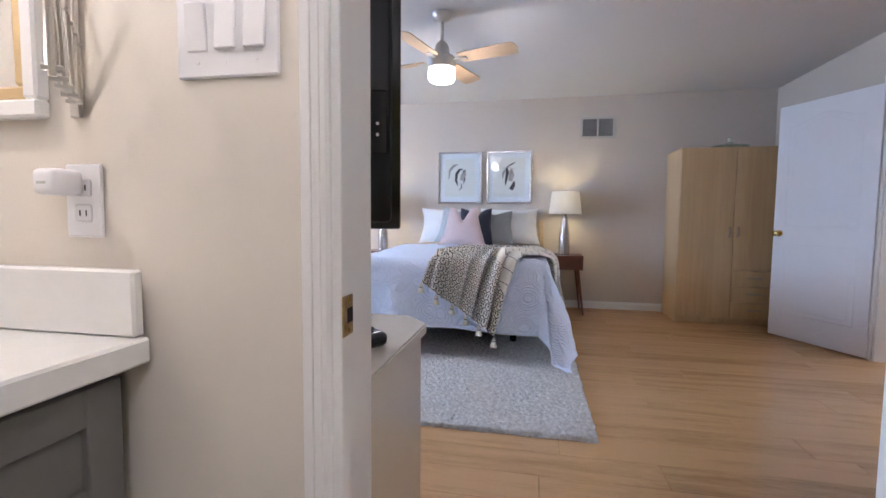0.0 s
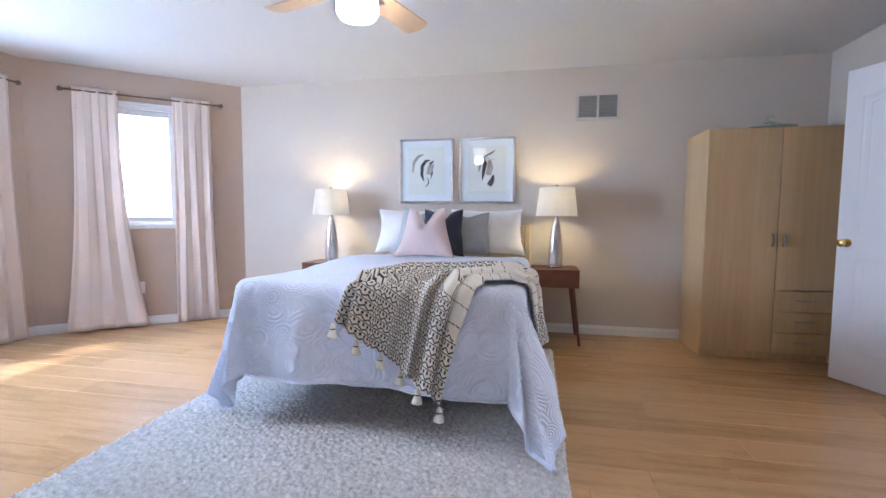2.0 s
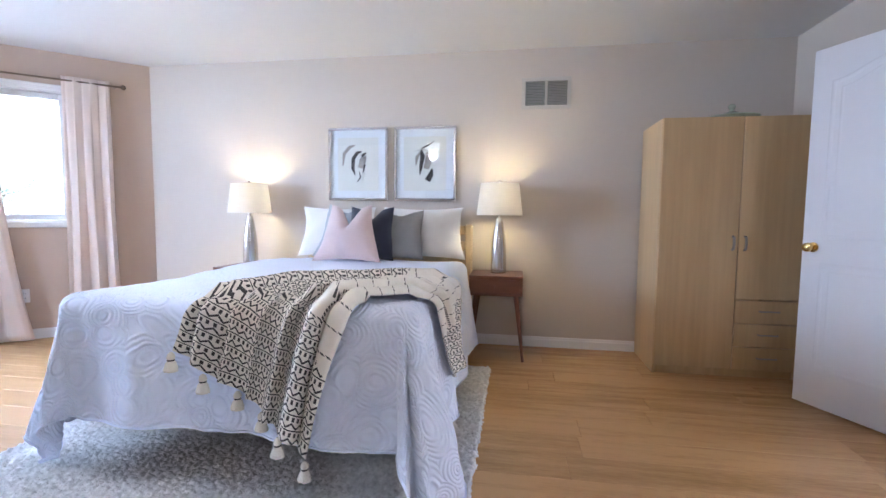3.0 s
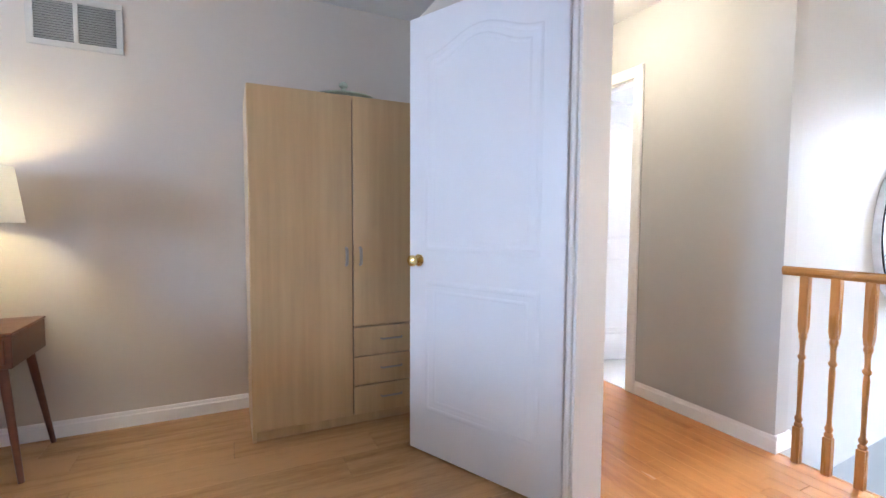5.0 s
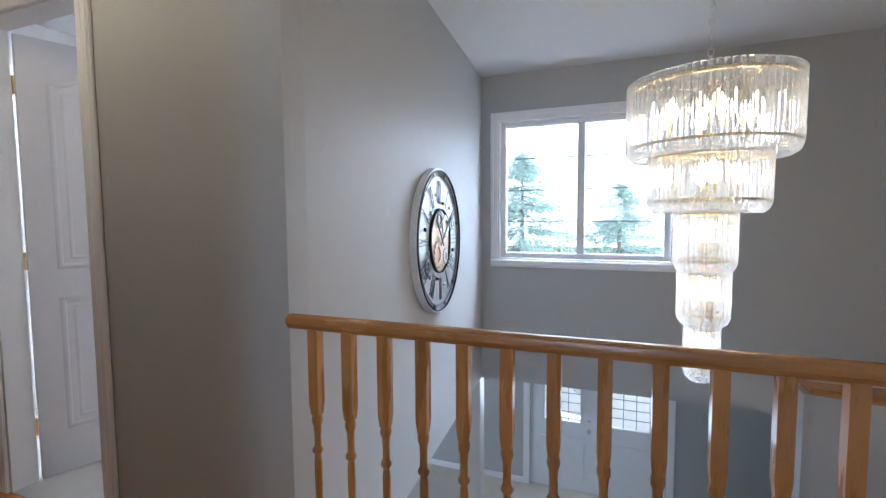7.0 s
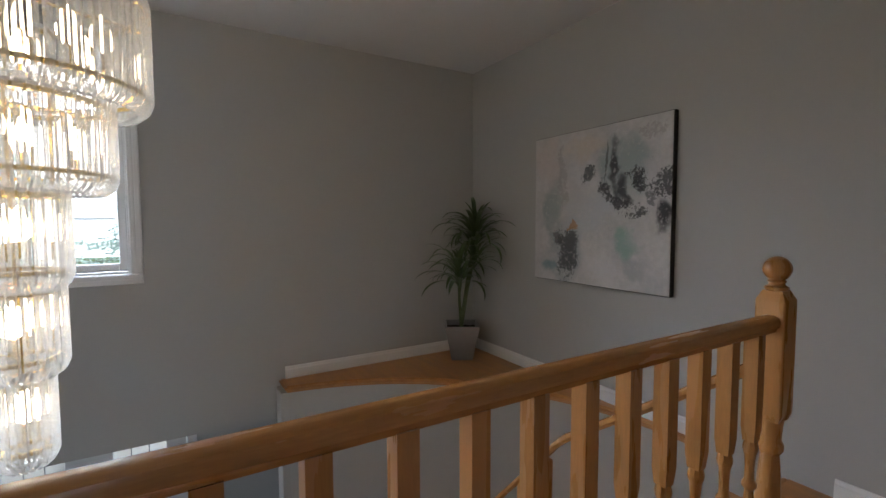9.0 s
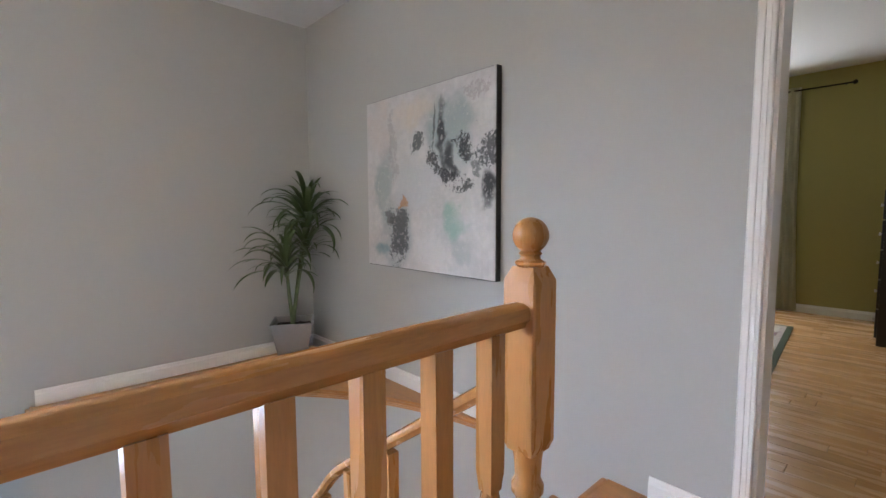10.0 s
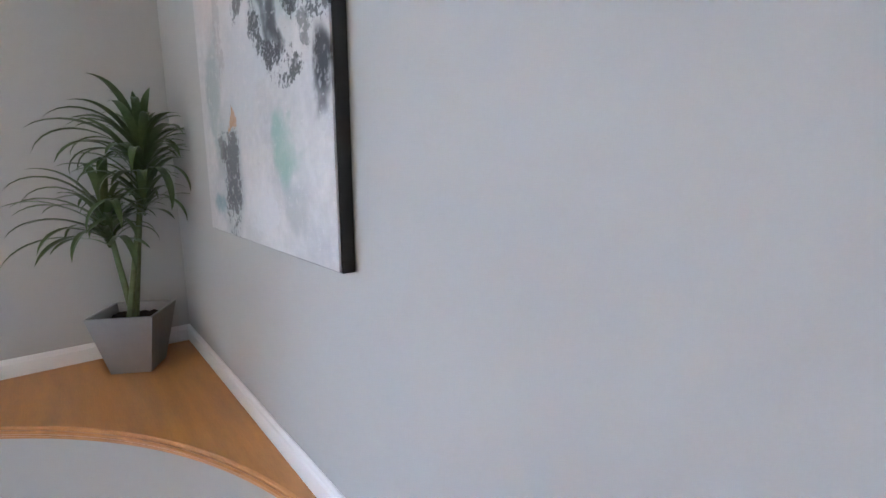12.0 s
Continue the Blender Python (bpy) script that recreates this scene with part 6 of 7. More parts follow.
for cx, cz, hx, hz, col, amount, torn in BLOTS:
    ex = calc("POWER", calc("ABSOLUTE", calc("DIVIDE", calc("SUBTRACT", PX_, cx), hx)), 2.0)
    ez = calc("POWER", calc("ABSOLUTE", calc("DIVIDE", calc("SUBTRACT", PZ_, cz), hz)), 2.0)
    inside = calc("SUBTRACT", 1.0, calc("ADD", ex, ez))
    mask = n.new("ShaderNodeMapRange")
    mask.interpolation_type = "SMOOTHSTEP"
    lo, hi_ = (0.0, 0.5) if torn else (-0.5, 0.9)
    mask.inputs[1].default_value, mask.inputs[2].default_value, mask.inputs[4].default_value = lo, hi_, amount
    k.new(calc("ADD", calc("MAXIMUM", inside, -3.0), torn_edge if torn else soft_edge), mask.inputs[0])
    mx = n.new("ShaderNodeMix")
    mx.data_type = "RGBA"
    k.new(mask.outputs[0], mx.inputs[0])
    k.new(base, mx.inputs[6])
    mx.inputs[7].default_value = (*col, 1)
    base = mx.outputs[2]
# pale dry-brush scumble and fine dark flecks over all
for lo, hi_, amount, col, src in ((0.60, 0.72, 0.55, (0.66, 0.65, 0.65), speck.outputs[0]), (0.60, 0.70, 0.45, (0.60, 0.585, 0.585), fine_noise.outputs[0]), (0.335, 0.27, 0.45, (0.12, 0.12, 0.125), speck.outputs[0])):
    mask = n.new("ShaderNodeMapRange")
    mask.inputs[1].default_value, mask.inputs[2].default_value, mask.inputs[4].default_value = lo, hi_, amount
    k.new(src, mask.inputs[0])
    mx = n.new("ShaderNodeMix")
    mx.data_type = "RGBA"
    k.new(mask.outputs[0], mx.inputs[0])
    k.new(base, mx.inputs[6])
    mx.inputs[7].default_value = (*col, 1)
    base = mx.outputs[2]
k.new(base, b.inputs["Base Color"])
bp = n.new("ShaderNodeBump")
bp.inputs["Strength"].default_value, bp.inputs["Distance"].default_value = 0.5, 0.004
k.new(fine_noise.outputs[0], bp.inputs["Height"])
k.new(bp.outputs[0], b.inputs["Normal"])
pt = thing("painting", pose(4.832, HY0, 0.737), "large square abstract painting in white, grey and black with teal", "painting")
bm = bmesh.new()
cube(bm, 0, 1.042, 0.034, 0.040, 0, 0.988, 0.001)
part("canvas", bm, M_CANVAS, pt)
M_FRAMEK = mat("black_canvas_edge", (0.012, 0.011, 0.011), 0.5, vary=0.1)
for a in ((-0.004, 0.006, -0.004, 0.992), (1.036, 1.046, -0.004, 0.992), (0.006, 1.036, -0.004, 0.006), (0.006, 1.036, 0.982, 0.992)):
    boxed("edge_strip", (a[0], a[1], 0.002, 0.0335, a[2], a[3]), M_FRAMEK, pt, 0.001)

# ---- hall: clock ----
ckm, _ = along(CK_A, CK_B)
M_IRON = mat("black_iron", (0.02, 0.02, 0.022), 0.45, 0.6, vary=0.2)
M_CKFACE = mat("silvered_clock_panel", (0.62, 0.64, 0.66), 0.35, 0.5, vary=0.3, scale=14)
M_COPPER = mat("pale_copper_disc", (0.72, 0.52, 0.38), 0.35, 0.5, vary=0.08, scale=20)
clock = thing("wall_clock", ckm @ pose(1.445, -0.03, 1.065), "large round silver skeleton clock with gears and black ring", "clock")


def ring(bm, r0, r1, y0, y1, n=64):
    rows = []
    for i in range(n):
        c, s = math.cos(2 * math.pi * i / n), math.sin(2 * math.pi * i / n)
        rows.append([bm.verts.new((r * c, y, r * s)) for r, y in ((r0, y0), (r1, y0), (r1, y1), (r0, y1))])
    for i in range(n):
        a, b = rows[i], rows[(i + 1) % n]
        for q in range(4):
            w = (q + 1) % 4
            bm.faces.new((a[q], a[w], b[w], b[q]))


M_SILVER = mat("brushed_silver", (0.72, 0.74, 0.77), 0.35, 0.4, vary=0.12, scale=20)
M_PEWTER = mat("dark_pewter", (0.16, 0.17, 0.19), 0.4, 0.5, vary=0.2, scale=20)
for nm, r0, r1, mt, y0, y1 in (("outer_ring", 0.426, 0.436, M_SILVER, -0.010, 0.028), ("front_ring", 0.421, 0.4255, M_IRON, -0.018, -0.006), ("numeral_band_ring", 0.390, 0.393, M_PEWTER, -0.010, -0.004), ("inner_ring", 0.190, 0.196, M_IRON, -0.015, 0.002), ("chapter_panel", 0.200, 0.388, M_CKFACE, 0.004, 0.010)):
    bm = bmesh.new()
    ring(bm, r0, r1, y0, y1)
    part(nm, bm, mt, clock)
bm = bmesh.new()
lathe(bm, [(0.0, 0.0), (0.185, 0.0), (0.187, 0.004), (0.185, 0.008), (0.0, 0.012)], 48, cap=False)
part("centre_disc", bm, M_COPPER, clock, "pale copper centre disc", pose(0, 0.004, 0, 90))
for i in range(12):
    # short spacers that tie the two rings
    bm = bmesh.new()
    cube(bm, -0.012, 0.012, -0.008, 0.006, 0.394, 0.4205, 0.002)
    part("spacer", bm, M_SILVER if i % 2 else M_PEWTER, clock, m=Matrix.Rotation(radians(30 * i + 15), 4, "Y"))
NUM = ["XII", "I", "II", "III", "IIII", "V", "VI", "VII", "VIII", "IX", "X", "XI"]
for h, text in enumerate(NUM):
    x = -0.5 * 0.026 * (len(text) - 1)
    turn = Matrix.Rotation(radians(30 * h), 4, "Y") @ pose(0, 0, 0.294)
    for ch_ in text:
        strokes = [(0, 0)] if ch_ == "I" else [(-0.011, 0.011), (0.011, -0.011)] if ch_ == "X" else [(0, -0.012), (0, 0.012)]
        for lo, hi_ in strokes:
            bm = bmesh.new()
            tube(bm, [(x + lo, -0.003, -0.068), (x + hi_, -0.003, 0.068)], 0.0028, 4)
            part("numeral_stroke", bm, M_PEWTER, clock, m=turn)
        x += 0.026
# small exposed gears and index blocks
def gear(r, teeth):
    bm = bmesh.new()
    prof = []
    for q in range(teeth * 4):
        a = 2 * math.pi * q / (teeth * 4)
        rr = r if q % 4 in (0, 1) else r * 0.84
        prof.append((rr * math.cos(a), rr * math.sin(a)))
    rows = [[bm.verts.new((px * s, y, pz * s)) for px, pz in prof] for s, y in ((1, 0.0), (1, -0.006), (0.55, -0.006), (0.55, 0.0))]
    for p, q in zip(rows, rows[1:] + rows[:1]):
        for w in range(len(prof)):
            z = (w + 1) % len(prof)
            bm.faces.new((p[w], p[z], q[z], q[w]))
    return bm
for r, gx, gz, mt in ((0.075, 0.10, 0.09, M_SILVER), (0.055, -0.02, 0.13, M_PEWTER), (0.085, -0.06, -0.08, M_COPPER), (0.05, 0.09, -0.10, M_SILVER), (0.04, 0.27, 0.10, M_SILVER), (0.04, 0.25, -0.14, M_SILVER), (0.045, -0.26, -0.13, M_PEWTER)):
    part("gear", gear(r, 14), mt, clock, m=pose(gx, -0.007, gz))
for q in range(12):
    bm = bmesh.new()
    cube(bm, -0.010, 0.010, -0.012, 0.002, -0.008, 0.008, 0.002)
    part("index_block", bm, M_SILVER if q % 3 else M_IRON, clock, m=Matrix.Rotation(radians(30 * q + 15), 4, "Y") @ pose(0, 0, 0.235 + 0.05 * (q % 2)))
for nm, l, w, ang in (("hour_hand", 0.17, 0.007, 320), ("minute_hand", 0.27, 0.005, 52)):
    bm = bmesh.new()
    cube(bm, -w, w, -0.022, -0.018, -0.04, l, 0.001)
    part(nm, bm, M_IRON, clock, m=Matrix.Rotation(radians(ang), 4, "Y"))

# ---- hall: chandelier ----
M_ROD = mat("frosted_clear_rod", (0.98, 0.96, 0.92), 0.06, vary=0.02, scale=30, translucent=0.12)
M_ROD.node_tree.nodes["Principled BSDF"].inputs["Transmission Weight"].default_value = 0.92
M_ROD.node_tree.nodes["Principled BSDF"].inputs["IOR"].default_value = 1.30
M_BULB = glow("chandelier_bulb", (1, 0.82, 0.57), 46.0)
CHX, CHY = 4.86, 2.735
chd = thing("chandelier", pose(CHX, CHY, 0), "five-tiered glass rod chandelier with brass rings, lit", "chandelier")
bm = bmesh.new()
lathe(bm, [(0.065, CEIL - 0.001), (0.062, CEIL - 0.02), (0.02, CEIL - 0.04)], 24)
part("canopy", bm, M_BRASS, chd)
z = CEIL - 0.04
i = 0
while z > 1.76:
    bm = bmesh.new()
    tube(bm, [(0.010 * math.cos(a), 0, z - 0.018 + 0.018 * math.sin(a)) for a in [2 * math.pi * q / 10 for q in range(11)]], 0.0025, 6, cap=False)
    part("chain_link", bm, M_CHROME, chd, m=pose(0, 0, 0, 0, 0, 90 * (i % 2)))
    z -= 0.029
    i += 1
TIERS = [(0.290, 1.72, 1.43, 80, 0.0098), (0.206, 1.46, 1.22, 58, 0.0098), (0.105, 1.24, 0.985, 30, 0.0096), (0.088, 1.005, 0.77, 25, 0.0096), (0.058, 0.79, 0.545, 17, 0.0094)]
for r, z1, z0, count, rr in TIERS:
    bm = bmesh.new()
    pr = [(0, z1), (0, z0 + 0.035), (-0.008, z0 + 0.016), (-0.028, z0)]
    tube(bm, [(x, 0, z) for x, z in pr], rr, 6)
    me = to_mesh("glass_rod", bm, M_ROD)
    for q in range(count):
        ob = new("glass_rod", me)
        ob.parent = chd
        a = 360 * q / count
        ob.matrix_basis = pose(r * math.cos(radians(a)), r * math.sin(radians(a)), 0, 0, 0, a)
        ob.visible_shadow = False
    for z, w in ((z1 - 0.025, 0.006), (z0 + 0.045, 0.005)):
        bm = bmesh.new()
        ring(bm, r - 0.022, r - 0.012, -w, w, 48)
        part("brass_ring", bm, M_BRASS, chd, m=pose(0, 0, z, 90))
    nb = max(1, int(r * 24))
    for q in range(nb):
        a = 2 * math.pi * q / nb
        rad = r * 0.55 if nb > 1 else 0.0
        zc = (z0 + z1) / 2 + 0.02
        bm = bmesh.new()
        lathe(bm, [(0.011, -0.030), (0.022, -0.018), (0.026, 0.004), (0.017, 0.036), (0.003, 0.058)], 12)
        part("bulb", bm, M_BULB, chd, "lit candle bulb", pose(rad * math.cos(a), rad * math.sin(a), zc)).visible_shadow = False
        bm = bmesh.new()
        lathe(bm, [(0.009, -0.075), (0.009, -0.032)], 10)
        part("bulb_socket", bm, M_BRASS, chd, m=pose(rad * math.cos(a), rad * math.sin(a), zc))
bm = bmesh.new()
lathe(bm, [(0.008, 0.62), (0.008, 1.75)], 10)
part("stem", bm, M_BRASS, chd)
for r, z in ((0.27, 1.69), (0.185, 1.43), (0.09, 1.21), (0.07, 0.975)):
    for q in range(4):
        a = math.pi / 2 * q + 0.4
        bm = bmesh.new()
        tube(bm, [(0, 0, z), (r * math.cos(a), r * math.sin(a), z)], 0.004, 6)
        part("spoke", bm, M_BRASS, chd)

# ---- entrance below ----
M_FDOOR = mat("white_entrance_door_paint", (0.72, 0.72, 0.72), 0.4, vary=0.02)
fd = tagged(thing("door_entrance", pose(9.33, 0, LOW), "white double entrance door with square windows", "door"), kind="structure")
for y0, y1, knob_y in ((3.271, 4.17, 3.35), (2.37, 3.269, 3.19)):
    a, b = y0 + 0.20, y1 - 0.20
    bm = bmesh.new()
    for q in ((y0, a, 0.01, 2.09), (b, y1, 0.01, 2.09), (a, b, 0.01, 1.03), (a, b, 1.57, 2.09)):
        cube(bm, 0, 0.045, q[0], q[1], q[2], q[3])
    part("door_leaf", bm, M_FDOOR, fd)
    pn = boxed("door_window", (0.02, 0.026, a, b, 1.03, 1.57), M_GLASS, fd, 0)
    pn.visible_shadow = False
    for q in ((a - 0.03, a, 1.0, 1.60), (b, b + 0.03, 1.0, 1.60), (a, b, 1.0, 1.03), (a, b, 1.57, 1.60)):
        boxed("window_bead", (-0.010, -0.001, q[0], q[1], q[2], q[3]), M_FDOOR, fd, 0.003)
    for z in (1.165, 1.30, 1.435):
        boxed("leading_bar", (0.012, 0.018, a, b, z - 0.004, z + 0.004), M_PEWTER, fd, 0)
    for y in (a + (b - a) / 3, a + (b - a) * 2 / 3):
        boxed("leading_bar", (0.0115, 0.0175, y - 0.004, y + 0.004, 1.03, 1.57), M_PEWTER, fd, 0)
    for q in ((y0 + 0.14, y1 - 0.14, 0.16, 0.78),):
        bm = bmesh.new()
        cube(bm, -0.008, -0.001, q[0], q[1], q[2], q[3], 0.006)
        part("raised_panel", bm, M_FDOOR, fd)
    bm = bmesh.new()
    lathe(bm, [(0.026, 0), (0.024, 0.006), (0.010, 0.010), (0.010, 0.03), (0.026, 0.040), (0.026, 0.056), (0.010, 0.066)], 16)
    part("door_knob", bm, M_CHROME, fd, "satin metal knob", pose(-0.001, knob_y, 0.93, 0, -90))
    bm = bmesh.new()
    lathe(bm, [(0.026, 0), (0.022, 0.014)], 16)
    part("deadbolt", bm, M_CHROME, fd, "satin metal deadbolt", pose(-0.001, knob_y, 1.07, 0, -90))
FE = ((9.3, 8.9), (9.3, HY0))
casing("door_casing_entrance", *FE, 8.9 - 4.185, 8.9 - 2.355, 2.1, 0.09).location.z = LOW
col = thing("entry_column", pose(6.80, 4.30, LOW), "white square column at the edge of the entrance", "column")
boxed("shaft", (-0.07, 0.07, -0.10, 0.10, 0.0, SOFFIT - LOW - 0.001), M_TRIM, col, 0.004)
boxed("column_base", (-0.082, 0.082, -0.112, 0.112, 0.0, 0.12), M_TRIM, col, 0.006)
cl = thing("closet_mirror_door", pose(7.55, HY0 + 0.03, LOW), "pale mirrored closet door in the entrance", "closet door")
boxed("mirror_panel", (0.03, 0.87, 0, 0.010, 0.05, 2.05), M_MIRROR, cl, 0)
for q in ((0, 0.03, 0, 2.08), (0.87, 0.90, 0, 2.08), (0.03, 0.87, 0, 0.05), (0.03, 0.87, 2.05, 2.08)):
    boxed("frame_bar", (q[0], q[1], -0.005, 0.02, q[2], q[3]), M_TRIM, cl, 0.003)
M_SCREEN = mat("beige_drape", (0.52, 0.47, 0.36), 0.85, vary=0.06)
curtain("curtain", pose(4.9, 6.9, LOW), 0.0, 1.4, 0.02, 2.2, 0.04, 9, M_SCREEN, "long beige curtain in the room below", 0.05)

# ---- green room ----
M_GCUR = mat("sage_curtain", (0.60, 0.59, 0.44), 0.9, vary=0.05, bump=0.15, bump_scale=300, translucent=0.4)
gm = along(*GW)[0]
rod(gm, 0.40, 6.6 - 4.01, 2.27, M_BLACK, "black curtain rod over the green-room window")
curtain("curtain", gm, 6.6 - 4.74, 6.6 - 4.38, 0.015, 2.30, 0.030, 6, M_GCUR, "sage green curtain beside the green-room window", 0.10)
curtain("curtain", gm, 0.45, 0.85, 0.015, 2.30, 0.030, 6, M_GCUR, "sage green curtain beside the green-room window", 0.05)
M_KIN = mat("black_dresser_lacquer", (0.008, 0.007, 0.008), 0.35, vary=0.15)
ds = thing("tall_dresser", pose(3.665, -3.08, 0, 0, 0, 180), "tall black dresser with drawers in the green room", "dresser")
boxed("carcass", (0, 0.50, 0, 0.98, 0.0, 1.235), M_KIN, ds, 0.003)
boxed("dresser_top", (-0.012, 0.51, -0.012, 0.99, 1.2355, 1.265), M_KIN, ds, 0.004)
for i in range(5):
    d = boxed("drawer_front", (-0.016, -0.001, 0.02, 0.96, 0.06 + i * 0.233, 0.285 + i * 0.233), M_KIN, ds, 0.003)
    for yy in (0.25, 0.73):
        bm = bmesh.new()
        lathe(bm, [(0.006, 0), (0.006, 0.012), (0.014, 0.018), (0.012, 0.026)], 12)
        part("drawer_knob", bm, M_CHROME, d, m=pose(-0.016, yy, 0.17 + i * 0.233, 0, -90))
tagged(boxed("keepsake_box", (-0.07, 0.07, -0.05, 0.05, 0, 0.03), mat("dusty_pink", (0.45, 0.2, 0.17), 0.6), None, 0.006, m=pose(3.50, -3.55, 1.265)), "small dusty pink box on the black dresser", "box")
M_GRUG = mat("floral_rug_pile", (0.46, 0.41, 0.36), 0.95, vary=0.1, scale=11, bump=0.4, bump_scale=250, spec=0.1, second=(0.36, 0.32, 0.28))
t = M_GRUG.node_tree
n, k = t.nodes, t.links
b = n["Principled BSDF"]
petals, leaves = n.new("ShaderNodeTexVoronoi"), n.new("ShaderNodeTexVoronoi")
for node, size in ((petals, 5.5), (leaves, 17.0)):
    node.inputs["Scale"].default_value = size
    k.new(n["Texture Coordinate"].outputs["Object"], node.inputs["Vector"])
base = b.inputs["Base Color"].links[0].from_socket
for node, low, high, col in ((leaves, 0.30, 0.24, (0.06, 0.065, 0.045)), (petals, 0.42, 0.34, (0.10, 0.035, 0.05)), (petals, 0.16, 0.10, (0.34, 0.22, 0.21))):
    mask = n.new("ShaderNodeMapRange")
    mask.inputs[1].default_value, mask.inputs[2].default_value, mask.inputs[4].default_value = low, high, 0.85
    k.new(node.outputs["Distance"], mask.inputs[0])
    mx = n.new("ShaderNodeMix")
    mx.data_type = "RGBA"
    k.new(mask.outputs[0], mx.inputs[0])
    k.new(base, mx.inputs[6])
    mx.inputs[7].default_value = (*col, 1)
    base = mx.outputs[2]
k.new(base, b.inputs["Base Color"])
M_GRUGB = mat("dark_green_rug_border", (0.045, 0.055, 0.03), 0.95, spec=0.1, vary=0.2, scale=30, bump=0.4, bump_scale=250)
M_GRUGC = mat("cream_rug_band", (0.40, 0.36, 0.30), 0.95, spec=0.1, vary=0.3, scale=50, bump=0.4, bump_scale=250, second=(0.20, 0.13, 0.14))
gr = thing("area_rug", pose(4.215, -3.33, 0, 0, 0, 4.8), "floral area rug with a dark green border on the wooden floor", "rug")
RW, RL = 1.7, 2.46
for nm, inset, h, mt in (("border", 0.0, 0.008, M_GRUGB), ("band", 0.045, 0.0095, M_GRUGC), ("field", 0.085, 0.011, M_GRUG)):
    boxed(nm, (inset, RW - inset, inset, RL - inset, 0.0005, h), mt, gr, 0.002)

# ---- outdoors ----
backdrop_mat = glow("bright_overcast_haze", (0.90, 0.96, 1.0), 4.8)
for nm, x in (("backdrop_east", 70.0), ("backdrop_west", -70.0)):
    bm = bmesh.new()
    cube(bm, x, x + 0.5, -90, 90, LOW - 0.3, 45)
    setting(nm, bm, backdrop_mat, "bright hazy sky in the distance", "backdrop")
bm = bmesh.new()
cube(bm, -90, 90, -70.5, -70, LOW - 0.3, 45)
setting("backdrop_south", bm, backdrop_mat, "bright hazy sky in the distance", "backdrop")
# unseen slab added to block high sun, so only a thin floor patch stays
bm = bmesh.new()
cube(bm, -4.81, -4.165, 0.0, 6.6, 2.50, 2.62, 0.01)
setting("sun_trim_slab", bm, M_TRIM, "unseen white slab over the bedroom windows that narrows the sun patch", "eave")
# bark and leaves far too pale: outdoor glare and haze put into their colours
M_BARK = mat("tree_bark", (0.32, 0.29, 0.26), 0.9, vary=0.3, scale=10, bump=0.6, bump_scale=30)
M_FOLI = mat("washed_out_foliage", (0.55, 0.64, 0.60), 0.5, vary=0.3, scale=3, island=0.6, second=(0.38, 0.47, 0.44), translucent=0.6)


def tree(m, height, spread_r, seed, label):
    ob = thing("tree", m, label, "tree", "trees outside")
    r = random.Random(seed)
    bm = bmesh.new()
    tube(bm, [(0, 0, 0), (0.05, 0.02, height * 0.35), (0.0, 0.08, height * 0.7), (0.05, 0, height * 0.95)], lambda s: 0.16 * (1 - 0.85 * s), 10)
    limbs = []
    for i in range(16):
        a, z0 = r.uniform(0, 6.28), height * r.uniform(0.28, 0.85)
        l = spread_r * r.uniform(0.6, 1.0) * (1.15 - 0.6 * z0 / height)
        tip = Vector((l * math.cos(a), l * math.sin(a), z0 + l * r.uniform(0.3, 0.7)))
        mid = Vector((tip.x * 0.5, tip.y * 0.5, z0 + (tip.z - z0) * 0.6))
        tube(bm, [(0, 0, z0), mid, tip], lambda s: 0.045 * (1 - 0.8 * s), 6)
        limbs.append((mid, tip))
    part("trunk", bm, M_BARK, ob)
    verts, faces = [], []
    for i in range(5600):
        mid, tip = limbs[r.randrange(len(limbs))]
        c = mid.lerp(tip, r.uniform(0.1, 1.15)) + Vector((r.gauss(0, 0.32), r.gauss(0, 0.32), r.gauss(0, 0.28)))
        d = Vector((r.gauss(0, 1), r.gauss(0, 1), r.gauss(0, 0.6))).normalized()
        e = d.orthogonal().normalized()
        e = (e * math.cos(i) + d.cross(e) * math.sin(i))
        s = r.uniform(0.04, 0.075)
        b0 = len(verts)
        verts += [c - d * s, c + e * s * 0.5, c + d * s, c - e * s * 0.5]
        faces.append((b0, b0 + 1, b0 + 2, b0 + 3))
    me = bpy.data.meshes.new("crown")
    me.from_pydata([tuple(v) for v in verts], [], faces)
    me.materials.append(M_FOLI)
    crown = new("crown", me)
    crown.parent = ob
    return ob


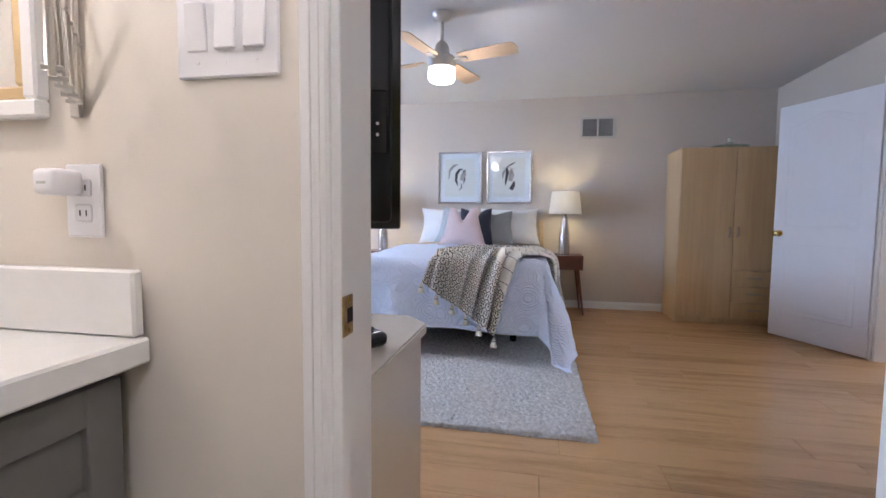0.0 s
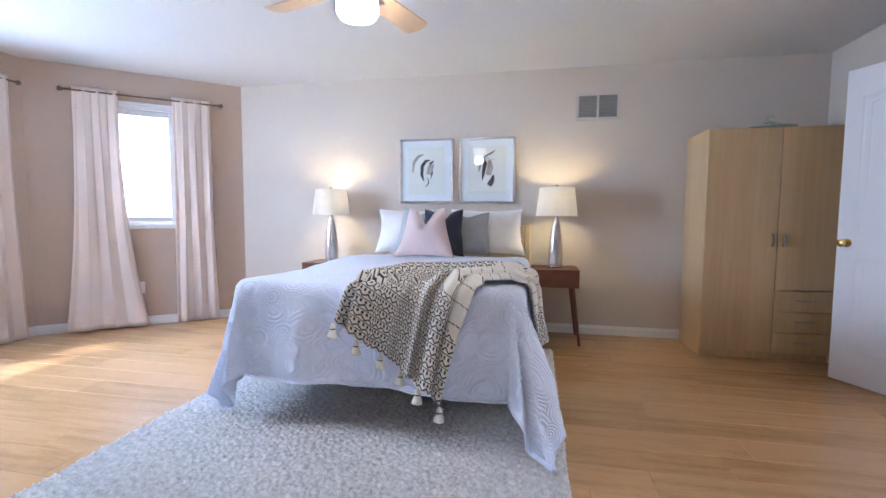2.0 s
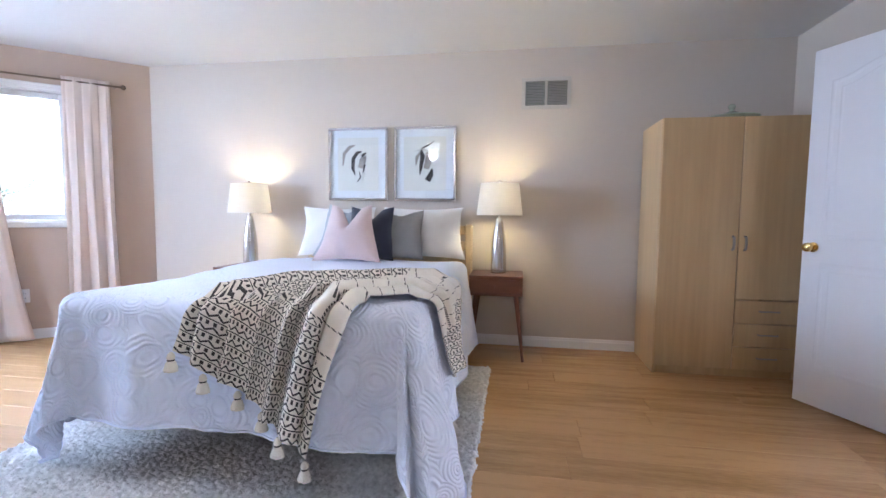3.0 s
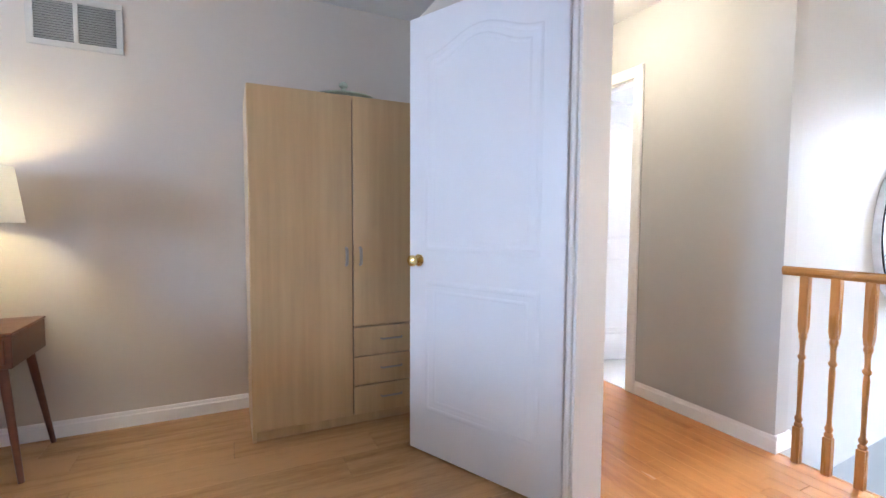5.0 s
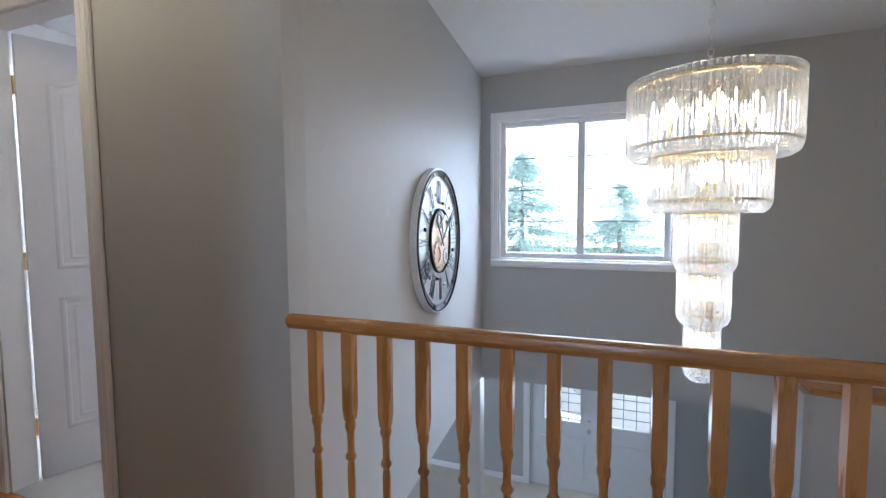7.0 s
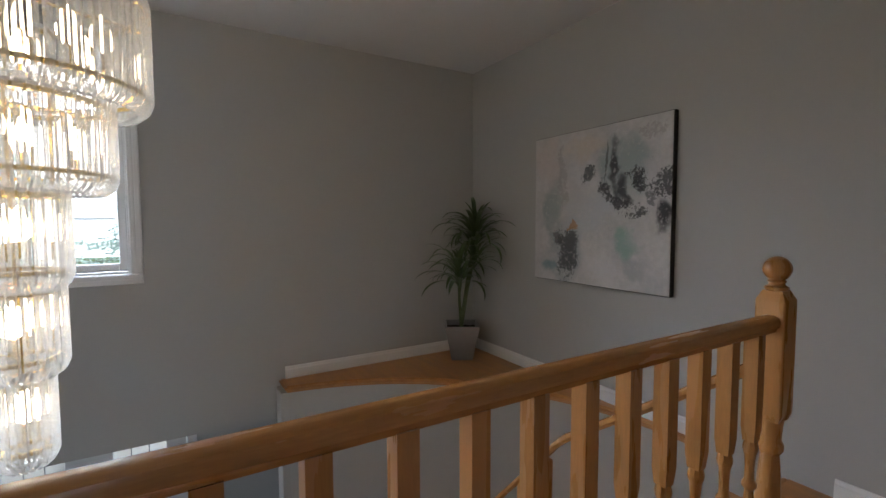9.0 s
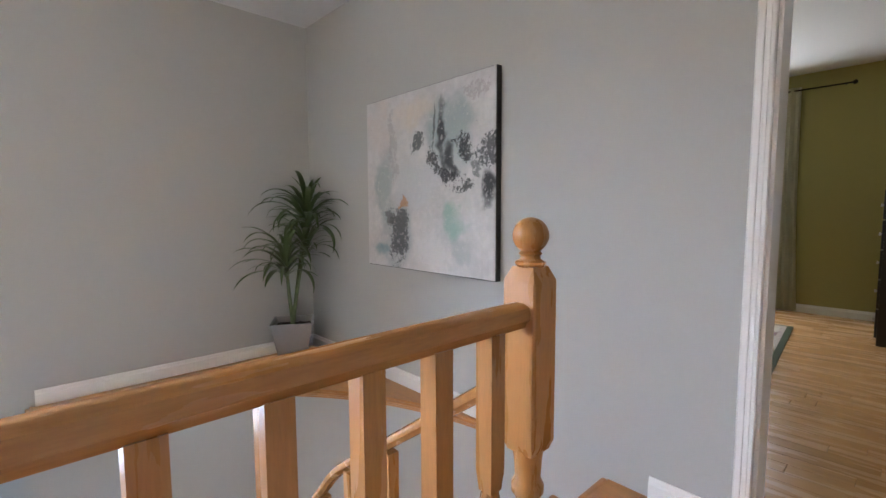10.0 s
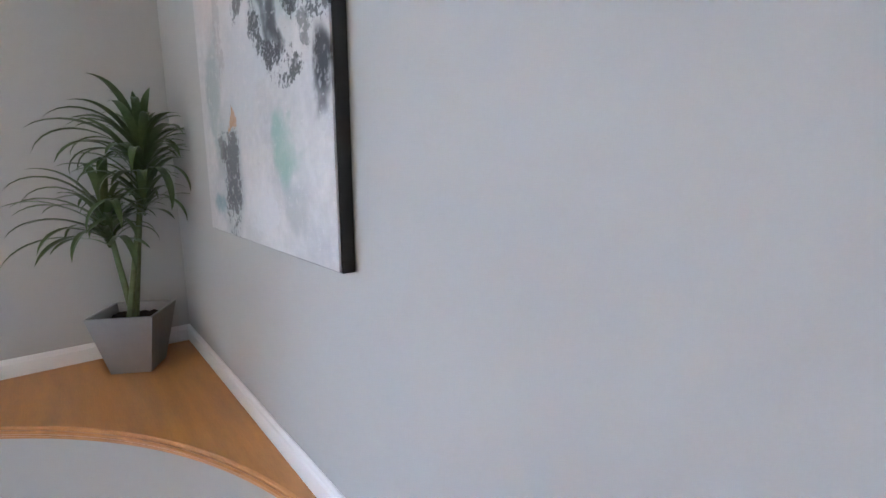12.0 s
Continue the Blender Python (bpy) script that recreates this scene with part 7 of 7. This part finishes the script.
def conifer(m, height, spread_r, seed, label):
    """A spruce: a straight trunk with whorls of drooping boughs, thick with short sprays."""
    ob = thing("tree", m, label, "tree", "trees outside")
    r = random.Random(seed)
    bm = bmesh.new()
    tube(bm, [(0, 0, 0), (0.02, 0.01, height * 0.5), (0, 0, height * 0.98)], lambda s: 0.15 * (1 - 0.9 * s), 10)
    verts, faces = [], []
    for i in range(230):
        f = r.random() ** 1.2
        z0 = height * (0.10 + 0.87 * f)
        l = spread_r * (1 - f) ** 0.8 * r.uniform(0.72, 1.1) + 0.12
        a = 2.4 * i + r.uniform(-0.3, 0.3)
        mid = Vector((l * 0.55 * math.cos(a), l * 0.55 * math.sin(a), z0 - 0.05 * l))
        tip = Vector((l * math.cos(a), l * math.sin(a), z0 - 0.10 * l))
        tube(bm, [(0, 0, z0 + 0.05 * l), mid, tip], lambda s: 0.018 * (1 - 0.7 * s), 5)
        for q in range(int(26 + 50 * l)):
            c = Vector((0, 0, z0)).lerp(tip, r.uniform(0.15, 1.08)) + Vector((r.gauss(0, 0.09), r.gauss(0, 0.09), r.gauss(-0.02, 0.07)))
            d = Vector((math.cos(a) + r.gauss(0, 0.7), math.sin(a) + r.gauss(0, 0.7), r.gauss(-0.2, 0.4))).normalized()
            e = d.orthogonal().normalized()
            e = e * math.cos(q) + d.cross(e) * math.sin(q)
            w = r.uniform(0.04, 0.085)
            b0 = len(verts)
            verts += [c - d * w, c + e * w * 0.4, c + d * w, c - e * w * 0.4]
            faces.append((b0, b0 + 1, b0 + 2, b0 + 3))
    part("trunk", bm, M_BARK, ob)
    me = bpy.data.meshes.new("crown")
    me.from_pydata([tuple(v) for v in verts], [], faces)
    me.materials.append(M_FOLI)
    crown = new("crown", me)
    crown.parent = ob
    return ob


GND = LOW - 0.25
slab("driveway", rect(9.75, 26.0, -3.0, 8.0), GND - 0.05, GND + 0.02, mat("pale_concrete", (0.55, 0.54, 0.52), 0.85, vary=0.1, scale=2), "pale concrete driveway before the house", "road")
conifer(pose(15.0, 5.4, GND), 6.1, 2.9, 3, "spruce outside the stair window, coloured as if washed out by glare")
conifer(pose(18.5, 2.9, GND), 5.4, 3.0, 4, "spruce outside the stair window, coloured as if washed out by glare")
tree(pose(-10.5, 9.6, GND), 4.9, 1.9, 5, "leafy garden tree outside the bay window")
tree(pose(7.2, -11.0, GND), 6.0, 2.4, 6, "leafy garden tree behind the green room")
# hall ceiling light that warms the wall
hl = thing("ceiling_light", pose(3.3, 4.75, CEIL), "round opal glass hall ceiling light, lit", "ceiling light")
bm = bmesh.new()
lathe(bm, [(0.15, -0.001), (0.15, -0.015), (0.145, -0.02)], 32)
part("rim", bm, M_CHROME, hl)
bm = bmesh.new()
lathe(bm, [(0.143, -0.0205), (0.130, -0.06), (0.09, -0.09), (0.02, -0.10)], 32)
part("diffuser", bm, glow("lit_hall_glass", (1, 0.85, 0.62), 2.5), hl).visible_shadow = False

# ---- floor pieces ----


def planks(floor_name, label, x0, x1, y0, y1, width, length, material, along_x, seed, z=0.0, gap=0.0012, keep=None):
    """Boards laid side by side with staggered ends, each an object of its own under the floor."""
    floor = tagged(thing(floor_name, pose(0, 0, 0), label, "floor"), kind="structure")
    r = random.Random(seed)
    meshes = {}
    a0, a1, c0, c1 = (x0, x1, y0, y1) if along_x else (y0, y1, x0, x1)
    c = c0
    while c < c1 - 0.005:
        w = min(width, c1 - c)
        a = a0 - r.uniform(0, length)
        while a < a1:
            s, e = max(a, a0), min(a + length, a1)
            a += length
            if e - s < 0.02:
                continue
            key = (round(e - s, 3), round(w, 3))
            if key not in meshes:
                bm = bmesh.new()
                l2, w2 = key[0] / 2 - gap / 2, key[1] / 2 - gap / 2
                t = 0.0012
                d = (l2, w2) if along_x else (w2, l2)
                lo = [bm.verts.new((sx * d[0], sy * d[1], -0.007)) for sx, sy in ((-1, -1), (1, -1), (1, 1), (-1, 1))]
                md = [bm.verts.new((sx * d[0], sy * d[1], -t)) for sx, sy in ((-1, -1), (1, -1), (1, 1), (-1, 1))]
                hi = [bm.verts.new((sx * (d[0] - t), sy * (d[1] - t), 0)) for sx, sy in ((-1, -1), (1, -1), (1, 1), (-1, 1))]
                bm.faces.new(hi)
                for p, q in ((lo, md), (md, hi)):
                    for i in range(4):
                        j = (i + 1) % 4
                        bm.faces.new((p[i], p[j], q[j], q[i]))
                meshes[key] = to_mesh("plank", bm, material, False)
            px, py = ((s + e) / 2, c + w / 2) if along_x else (c + w / 2, (s + e) / 2)
            if keep and not keep(px, py):
                continue
            ob = new("plank", meshes[key])
            ob.parent, ob.location = floor, (px, py, z)
        c += width


planks("floor_bedroom", "honey laminate plank floor of the bedroom", -4.02, 2.79, 0.86, 5.65, 0.190, 1.25, M_LAM, True, 11)
planks("floor_hall", "glossy honey oak strip floor of the hall", 2.79, 3.936, 0.10, 6.92, 0.082, 1.1, M_OAKF, False, 12, gap=0.0004)
planks("floor_green_room", "oak strip floor of the green room", 2.4, 6.0, -4.15, 0.10, 0.082, 0.9, M_OAKG, True, 13)
